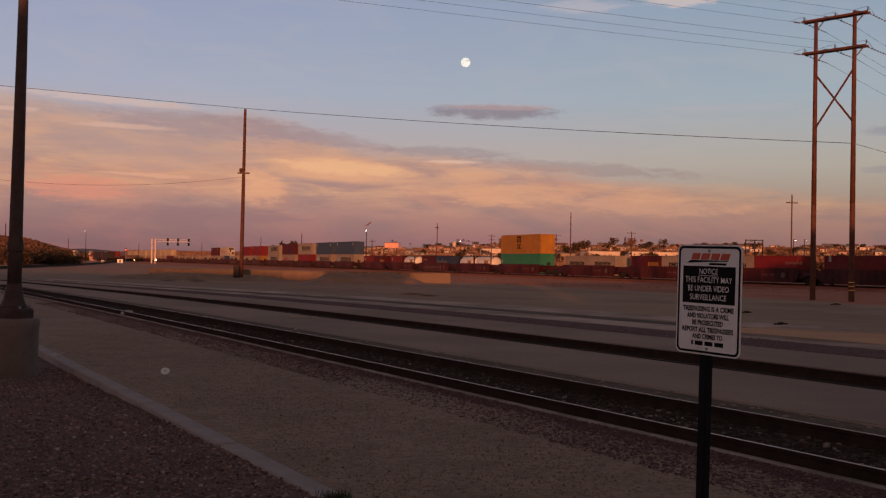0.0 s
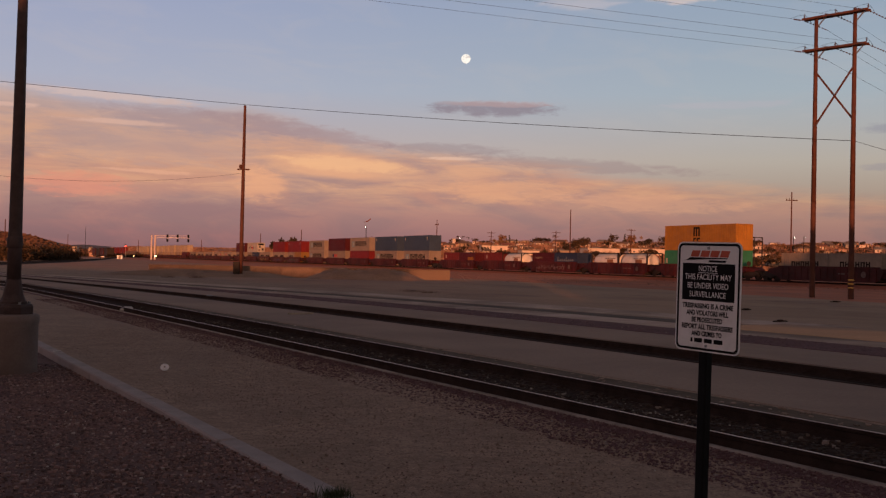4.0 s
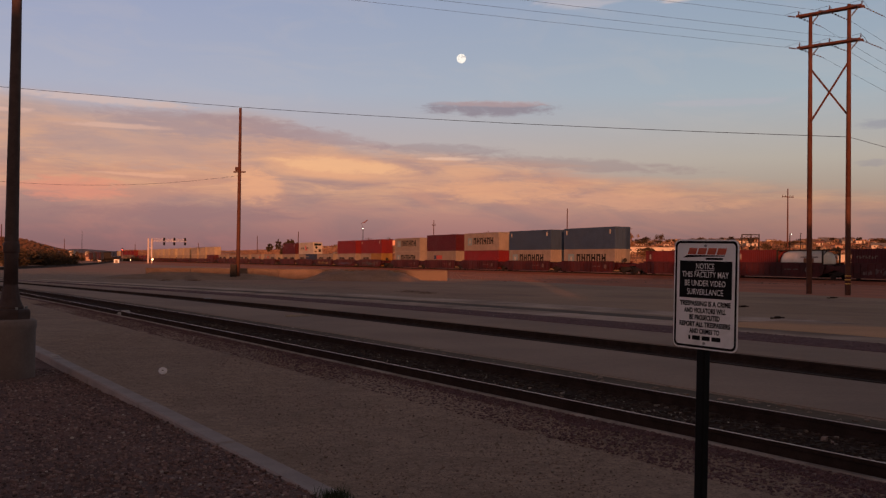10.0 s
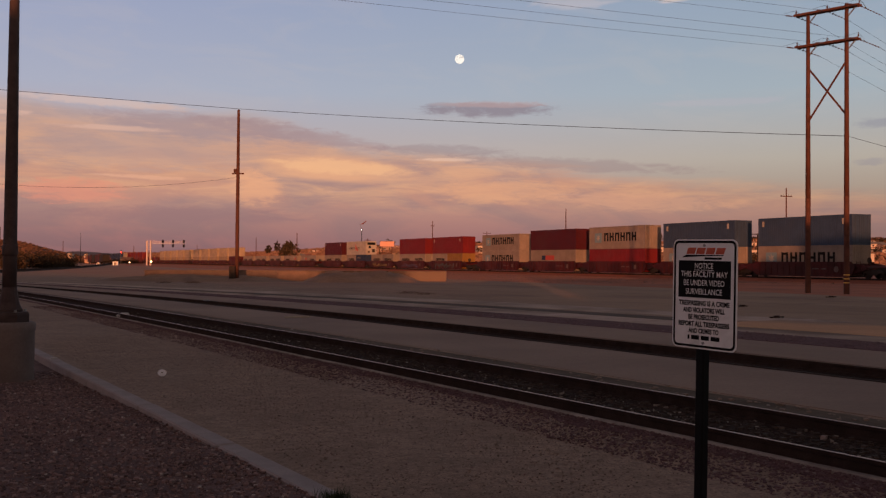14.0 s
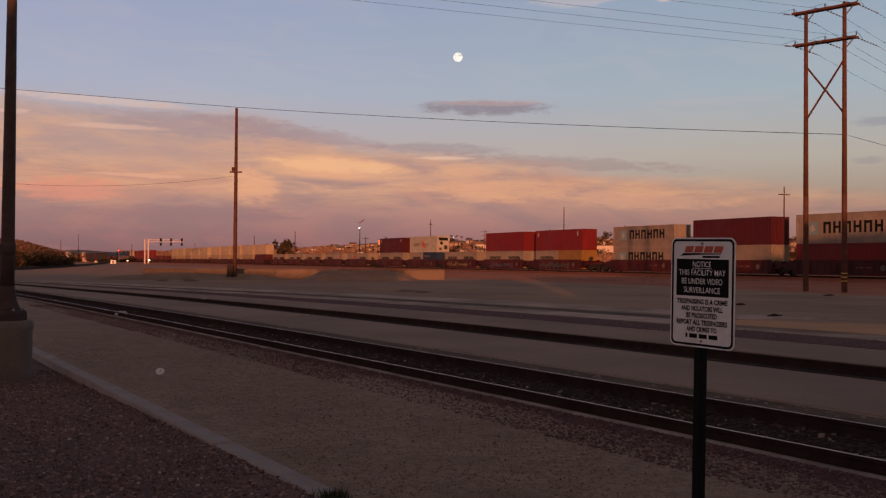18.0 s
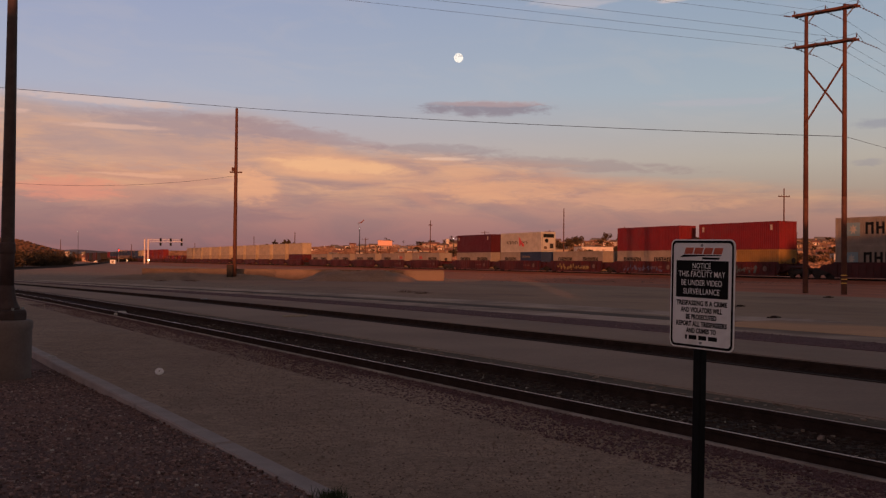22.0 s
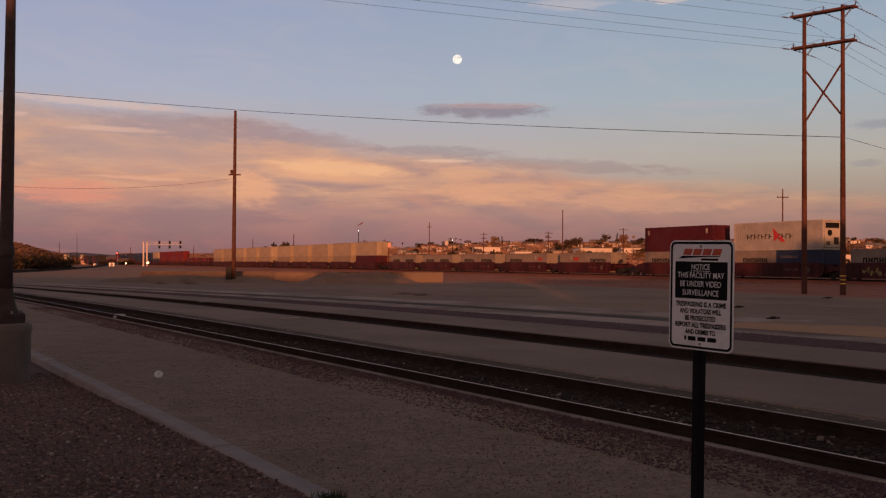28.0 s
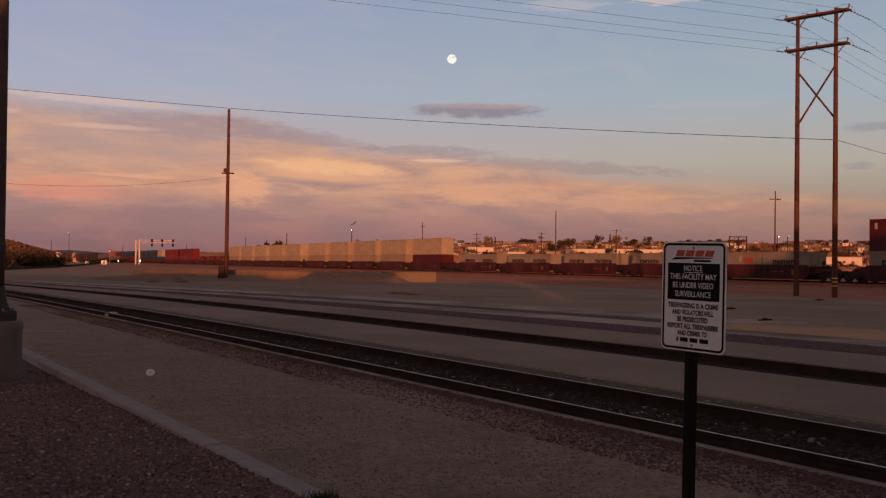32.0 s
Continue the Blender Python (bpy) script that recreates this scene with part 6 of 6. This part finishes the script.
def tree(kind, at, tall, wide, label, group="trees of the town"):
    kit = TREES[kind][random.randrange(len(TREES[kind]))]
    ob = thing({"palm": "palm_tree", "cypress": "cypress_tree", "shrub": "shrub", "bush": "shrub"}.get(kind, "tree"), Matrix.LocRotScale(at, Euler((0, 0, random.uniform(0, 6.28))), (wide, wide, tall)), label, "shrub" if kind in ("shrub", "bush") else "tree", group)
    child("trunk", kit[0], ob)
    child("crown", kit[1], ob, kind="stuff")
    return ob


STUCCO = [surface("stucco_" + k, c, 0.9, scale=0.5, grain=8, vary=0.12, bump=0.05, stain=tuple(0.8 * v for v in c), spread=0.08) for k, c in (("white", (0.62, 0.52, 0.45)), ("tan", (0.34, 0.25, 0.185)), ("rose", (0.42, 0.27, 0.21)), ("grey", (0.31, 0.27, 0.25)))]
ROOFS = [surface("roofing_" + k, c, 0.85, scale=0.8, grain=8, vary=0.2, bump=0.1) for k, c in (("brown", (0.16, 0.10, 0.075)), ("grey", (0.20, 0.18, 0.175)), ("red", (0.24, 0.10, 0.07)))]
PANE = surface("dark_window_glass", (0.03, 0.03, 0.035), 0.45, scale=4, grain=10, vary=0.1, bump=0)
WINDOW = Geo().box(-0.42, -0.04, -0.36, 0.42, 0.02, 0.36, c=0.01).mesh("window", PANE)
DOOR = Geo().box(-0.5, -0.05, 0, 0.5, 0.02, 2.05, c=0.01).mesh("door", BARK)


def house(at, w, d, h, wall, roof, turn, flat, label):
    ob = thing("house", Matrix.Translation(at) @ Matrix.Rotation(turn, 4, "Z"), label, "house", "houses of the town")
    part("wall", Geo().box(-w / 2, -d / 2, -2.0, w / 2, d / 2, h, c=0.02), wall, ob)
    if flat:
        part("roof", Geo().box(-w / 2 - 0.15, -d / 2 - 0.15, h, w / 2 + 0.15, d / 2 + 0.15, h + 0.25, c=0.04), roof, ob)
    else:
        g, e, r = Geo(), 0.45, h + 0.22 * d
        g.prism([(-d / 2 - e, h - 0.1), (0, r - 0.0), (d / 2 + e, h - 0.1), (d / 2 + e, h + 0.06), (0, r + 0.18), (-d / 2 - e, h + 0.06)], -w / 2 - e, w / 2 + e)
        part("roof", g, roof, ob, m=Matrix.Rotation(math.pi / 2, 4, "Z"))
        gable = Geo().prism([(-d / 2, h - 0.02), (d / 2, h - 0.02), (0, r)], -w / 2 + 0.02, w / 2 - 0.02)
        part("gable", gable, wall, ob, m=Matrix.Rotation(math.pi / 2, 4, "Z"))
    n = max(2, int(w / 5))
    for i in range(n):
        x = -w / 2 + w * (i + 0.5) / n
        if i == n // 2:
            child("door", DOOR, ob, Matrix.Translation((x, -d / 2, 0.0)))
        else:
            child("window", WINDOW, ob, Matrix.Translation((x, -d / 2, min(1.5, h * 0.55))))
    return ob


def make_town():
    random.seed(42)
    # larger buildings that stand out
    for u, d, w, dd, h, wall, turn, label in ((278, 450, 15.0, 14, 3.6, 0, 0.12, "long white warehouse glowing in the low sun"), (372, 470, 26.0, 9, 2.9, 0, 0.05, "long low white building on the slope"), (470, 480, 16, 9, 2.6, 0, -0.1, "low white building on the slope"),
                                         (90, 520, 14, 9, 3.2, 0, 0.1, "long low white building on the slope"), (152, 430, 8, 7, 3.0, 0, 0.2, "white house near the tracks"), (30, 560, 4.5, 5, 1.8, 0, 0.0, "white house on the slope"), (8, 575, 3.6, 5, 1.8, 0, 0.1, "white house on the slope"),
                                         (-92, 640, 6.0, 6, 2.4, 2, 0.25, "rose-coloured building glowing in the low sun"), (-60, 560, 4.5, 5, 2.4, 3, 0.2, "grey square building on the slope"), (215, 440, 8, 7, 2.8, 1, 0.15, "tan house near the tracks"), (600, 330, 9, 8, 3.0, 1, -0.1, "tan house near the tracks"),
                                         (735, 330, 12, 8, 3.4, 0, -0.2, "white house with a pitched roof behind the train"), (560, 420, 7, 7, 2.8, 0, 0.1, "white house behind the train")):
        house(spot(u, d), w, dd, h, STUCCO[wall], ROOFS[1], turn, True, label)
    for k in range(150):
        u, d = random.uniform(-150, 800), random.uniform(580, 1050)
        if u > 420:
            d = random.uniform(420, 800)
        i = random.choice((0, 1, 1, 2, 2, 3))
        house(spot(u, d), random.uniform(3.5, 7.5), random.uniform(4, 6), random.uniform(1.6, 2.3), STUCCO[i], random.choice(ROOFS), random.uniform(-0.5, 0.5), random.random() < 0.4,
              ("white", "tan", "rose-coloured", "grey")[i] + " stucco house on the town slope")
    # small pale houses low on the slope
    for k in range(110):
        u, d = random.uniform(-270, 440), random.uniform(430, 760)
        i = random.choice((0, 0, 0, 2, 1))
        house(spot(u, d), random.uniform(2.2, 4.6), random.uniform(3, 4.5), random.uniform(1.2, 1.8), STUCCO[i], random.choice(ROOFS), random.uniform(-0.5, 0.5), random.random() < 0.6,
              ("white", "tan", "rose-coloured")[i] + " small house low on the slope")
    # trees that stand out, then the rest
    for kind, u, d, tall, wide in (("round", 103, 640, 9.5, 8.5), ("round", 170, 640, 7, 12), ("round", 185, 640, 6.5, 9), ("round", 236, 520, 9.5, 10), ("round", 252, 530, 10.5, 9), ("round", 220, 500, 7, 7), ("cypress", 112, 650, 8, 7), ("cypress", 118, 655, 8.5, 7),
                                   ("palm", 198, 640, 9.5, 7), ("round", 300, 700, 10, 9), ("cypress", 322, 680, 11, 8), ("round", 334, 690, 10, 10), ("round", 392, 660, 9.5, 8), ("round", 360, 600, 6, 10), ("palm", 36, 700, 8.5, 5.5), ("palm", 44, 705, 7.5, 5.5),
                                   ("palm", 26, 700, 9, 5.5), ("palm", -90, 720, 10, 5.5), ("palm", -84, 725, 8.5, 5.5), ("palm", -78, 720, 7, 5), ("palm", -58, 720, 7, 5), ("round", -8, 700, 6, 8), ("round", -30, 700, 5.5, 7), ("round", 738, 330, 7.5, 7.5),
                                   ("round", 640, 300, 6.0, 8), ("round", 545, 300, 5.5, 10), ("round", 690, 310, 5.0, 8), ("round", 575, 320, 5.5, 8), ("round", 610, 300, 6.5, 9)):
        tree(kind, spot(u, d), tall * 0.74, wide * 0.78, {"palm": "tall palm tree above the roofs", "cypress": "slim dark cypress among the houses"}.get(kind, "dark leafy tree among the houses"))
    for k in range(330):
        u, d = random.uniform(-190, 800), random.uniform(380, 900)
        if u > 420:
            d = random.uniform(290, 700)
        kind = random.choice(("round", "round", "dark", "dark", "bush", "bush", "cypress")) if u > -40 else random.choice(("round", "bush", "bush", "bush"))
        t = random.uniform(1.6, 3.0) if u < -40 else random.uniform(2.0, 4.8)
        tree(kind, spot(u, d), t, t * random.uniform(0.8, 1.3) if kind != "cypress" else t * 0.8, {"cypress": "slim dark cypress among the houses", "bush": "low dusty shrub on the slope"}.get(kind, "leafy tree among the houses"))
    # water tank and a pale dome
    at = spot(20, 640)
    ob = thing("water_tank", Matrix.Translation(at), "tall white water tank lit pink by the sun", "water tank")
    smooth(part("tank", Geo().lathe([(1.3, -1), (1.3, 5.2), (1.0, 5.6), (0.1, 5.8)], 20), STUCCO[0], ob))
    part("rail", Geo().lathe([(1.4, 5.1), (1.4, 5.2)], 20), GALV, ob)
    ob = thing("water_tank", Matrix.Translation(spot(-18, 760)), "round pale water tank on the ridge", "water tank")
    smooth(part("tank", Geo().lathe([(2.6, -1), (2.6, 2.4), (2.2, 3.2), (1.2, 3.7), (0.1, 3.9)], 20), STUCCO[0], ob))
    # lone tree on the bare slope beyond the train
    tree("dark", spot(-272, 420), 11.5, 9, "broad dark tree on the bare slope")
    tree("bush", spot(-390, 700), 5, 6, "low dusty shrub on the slope")
    random.seed(77)
    for k in range(26):
        tree("bush", spot(random.uniform(-480, -200), random.uniform(820, 1250)), random.uniform(2, 4), random.uniform(4, 7), "low dusty shrub on the bare slope", "shrubs of the bare slope")


make_town()

# ---- far left: hills, brush, standing cars ----


def far_hill(name, x, y, rx, ry, h, mat, label):
    g, loops = Geo(), []
    for i in range(41):
        loop = []
        for j in range(25):
            u, v = -3 + 6 * i / 40, -3 + 6 * j / 24
            k = math.exp(-(u * u + v * v) / 2)
            loop.append((u * rx, v * ry, h * k * (1 + 0.25 * noise.noise(Vector((u * 1.7, v * 1.7, x)))) - 0.02 * h))
        loops.append(loop)
    g.sweep(loops, closed=False)
    return smooth(solid(name, g, mat, label, "hill", Matrix.Translation((x, y, 0.0)), kind="structure"))


BRUSH = surface("brushy_hillside", (0.170, 0.088, 0.064), 0.95, second=(0.125, 0.066, 0.048), scale=0.03, grain=0.3, vary=0.4, bump=0.3, world=True, depth=0.5)
far_hill("brushy_hill", -292, 600, 43, 60, 15.8, BRUSH, "low brown hill at the edge of the yard")
# the far hill's bluish dark tone has haze and shade painted into it
far_hill("distant_hill", -440, 1200, 62, 90, 12.0, surface("hazy_far_slope", (0.135, 0.105, 0.125), 0.95, second=(0.10, 0.08, 0.10), scale=0.02, grain=0.2, vary=0.3, bump=0.2, world=True, depth=0.5), "low distant hill with haze and shade in its colour")
random.seed(9)
for k in range(15):
    q = k / 14
    x, y = -80 - 16 * q + random.uniform(-4, 4), 178 + 62 * q + random.uniform(-6, 6)
    t = random.uniform(3.8, 4.6) * (1.0 - 0.18 * q)
    tree("shrub", Vector((x, y, 0.05)), t, t * random.uniform(1.3, 1.7), "dense dark brush beside the yard", "brush beside the yard")
for k in range(8):
    x, y = -92 - 5 * k + random.uniform(-3, 3), 235 + random.uniform(-15, 25)
    tree("shrub", Vector((x, y, 0.05)), random.uniform(3.0, 3.8), random.uniform(5, 6), "dense dark brush beside the yard", "brush beside the yard")

for k in range(9):
    tree("shrub", Vector((-212 + 7.0 * k, 516 + random.uniform(-4, 4), 0.05)), random.uniform(2.6, 3.8), random.uniform(5, 7), "dense dark brush before the distant houses", "brush beside the yard")


def hillside_brush(name, x, y, rx, ry, h, count, label):
    """Dry bushes on the near face of a hill."""
    rnd = random.Random(21)
    g = Geo()
    for _ in range(count):
        u, v = rnd.gauss(0, 0.9), -abs(rnd.gauss(0, 0.9))
        z = h * math.exp(-(u * u + v * v) / 2) * (1 + 0.25 * noise.noise(Vector((u * 1.7, v * 1.7, x)))) - 0.02 * h - 0.1
        at, a = Vector((x + u * rx, y + v * ry, z)), rnd.uniform(-0.5, 0.5)
        e, t = Vector((math.cos(a), math.sin(a), 0)) * rnd.uniform(0.6, 1.8), rnd.uniform(0.5, 1.3)
        g.face(g.points([at - e, at + e, at + e * 0.6 + Vector((0, 0, t)), at - e * 0.5 + Vector((0, 0, t * 0.8))]))
    solid(name, g, tinted(name + "_twigs", [(0.0, (0.090, 0.050, 0.036)), (1.0, (0.150, 0.078, 0.056))]), label, "dry brush", kind="stuff")


hillside_brush("hill_scrub", -292, 600, 43, 60, 15.8, 5000, "dry reddish scrub on the low hill")


def standing_car(x, y, turn, mat, label):
    ob = thing("hopper_car", Matrix.Translation((x, y, 0.14)) @ Matrix.Rotation(turn, 4, "Z"), label, "freight car", "standing cars at the far left")
    part("body", Geo().prism([(-7.4, 1.5), (-6.2, 0.9), (6.2, 0.9), (7.4, 1.5), (7.4, 3.9), (7.0, 4.3), (-7.0, 4.3), (-7.4, 3.9)], -1.45, 1.45), mat, ob)
    for i in range(7):
        part("side_post", Geo().box(-6.6 + 2.2 * i - 0.06, -1.52, 1.2, -6.6 + 2.2 * i + 0.06, -1.45, 4.1), mat, ob)
    for sx in (-5.6, 5.6):
        bogie = child("bogie", SIDES, ob, Matrix.Translation((sx, 0, 0)))
        for dx in (-0.88, 0.88):
            child("wheelset", WHEELS, bogie, Matrix.Translation((dx, 0, 0)))


for k in range(4):
    standing_car(-150 - 7.0 * k, 432 + 14.4 * k, LINE + math.pi / 2, (BOGIE, CAR_RED, BOGIE, CAR_RED)[k], ("dark grey", "brown-red", "dark grey", "brown-red")[k] + " hopper car standing on a far track")
house(Vector((-208, 545, 3.9)), 2.4, 5, 1.5, STUCCO[0], ROOFS[1], 0.1, True, "white building on a rise in the distance")
house(Vector((-199, 545, 3.7)), 2.0, 5, 1.4, STUCCO[0], ROOFS[1], 0.1, True, "white building on a rise in the distance")
house(Vector((-180, 500, 0.1)), 6, 6, 2.2, STUCCO[2], ROOFS[2], 0.1, False, "tan house beyond the brush")
house(Vector((-168, 520, 0.1)), 5, 6, 2.0, STUCCO[1], ROOFS[0], -0.1, False, "white house beyond the brush")


def dry_brush():
    """Dry grass and low bushes all over the slope."""
    rnd = random.Random(4)
    g = Geo()
    for k in range(26000):
        u, d = rnd.uniform(-520, 830), 260 + 1000 * rnd.random() ** 1.3
        if k >= 18000:
            u, d = rnd.uniform(-560, -140), rnd.uniform(560, 1350)
        at = spot(u, d, -0.1)
        if (at.x - LINE_X) * math.cos(LINE) + (at.y - LINE_Y) * math.sin(LINE) < 9:
            continue
        a, h, w = rnd.uniform(0, 3.14), rnd.uniform(0.4, 1.5), rnd.uniform(0.8, 3.0)
        for k in (0, 1.4):
            e = Vector((math.cos(a + k), math.sin(a + k), 0)) * w
            g.face(g.points([at - e, at + e, at + e * 0.6 + Vector((0, 0, h)), at - e * 0.5 + Vector((0, 0, h * 0.8))]))
    mat = tinted("dry_brush", [(0.0, (0.15, 0.083, 0.062)), (0.5, (0.23, 0.130, 0.096)), (1.0, (0.36, 0.21, 0.155))])
    solid("dry_brush", g, mat, "dry grass and low bushes on the slope", "dry brush", kind="stuff")


dry_brush()


def make_billboard():
    """A blank sign panel on two posts, which faces the low sun."""
    at = spot(-91, 330)
    ob = thing("billboard", Matrix.Translation(at) @ Matrix.Rotation(-0.1, 4, "Z"), "blank pale billboard on posts in the town", "billboard")
    top = 8.85 - at.z
    panel = part("panel", Geo().box(-2.45, -0.08, top - 1.75, 2.45, 0.08, top, c=0.02), surface("orange_pink_board", (0.70, 0.36, 0.27), 0.7, scale=0.8, grain=8, vary=0.12, bump=0.03), ob)
    part("frame", Geo().box(-2.55, -0.1, top, 2.55, 0.1, top + 0.1, c=0.01).box(-2.55, -0.1, top - 1.85, 2.55, 0.1, top - 1.75, c=0.01), BOGIE, panel)
    for x in (-1.6, 1.6):
        part("post", Geo().box(x - 0.12, 0.08, -0.3, x + 0.12, 0.28, top - 0.2, c=0.02), WOOD, ob)


make_billboard()


def motions():
    """The train rolls towards the right, slowing a little; every car and its load go alike."""
    times = (0, 4, 8, 12, 16, 20, 24, 28, 32)
    for ob, s, z in MOVERS:
        walk(ob, [(t, on_line(s - travelled(t), z)) for t in times])
    # the moon climbs a little to the right
    walk(moon, [(t, Matrix.Translation(MOON_AT + Vector((0.27, 0, 0.27)) * (t - 16))) for t in times])


motions()
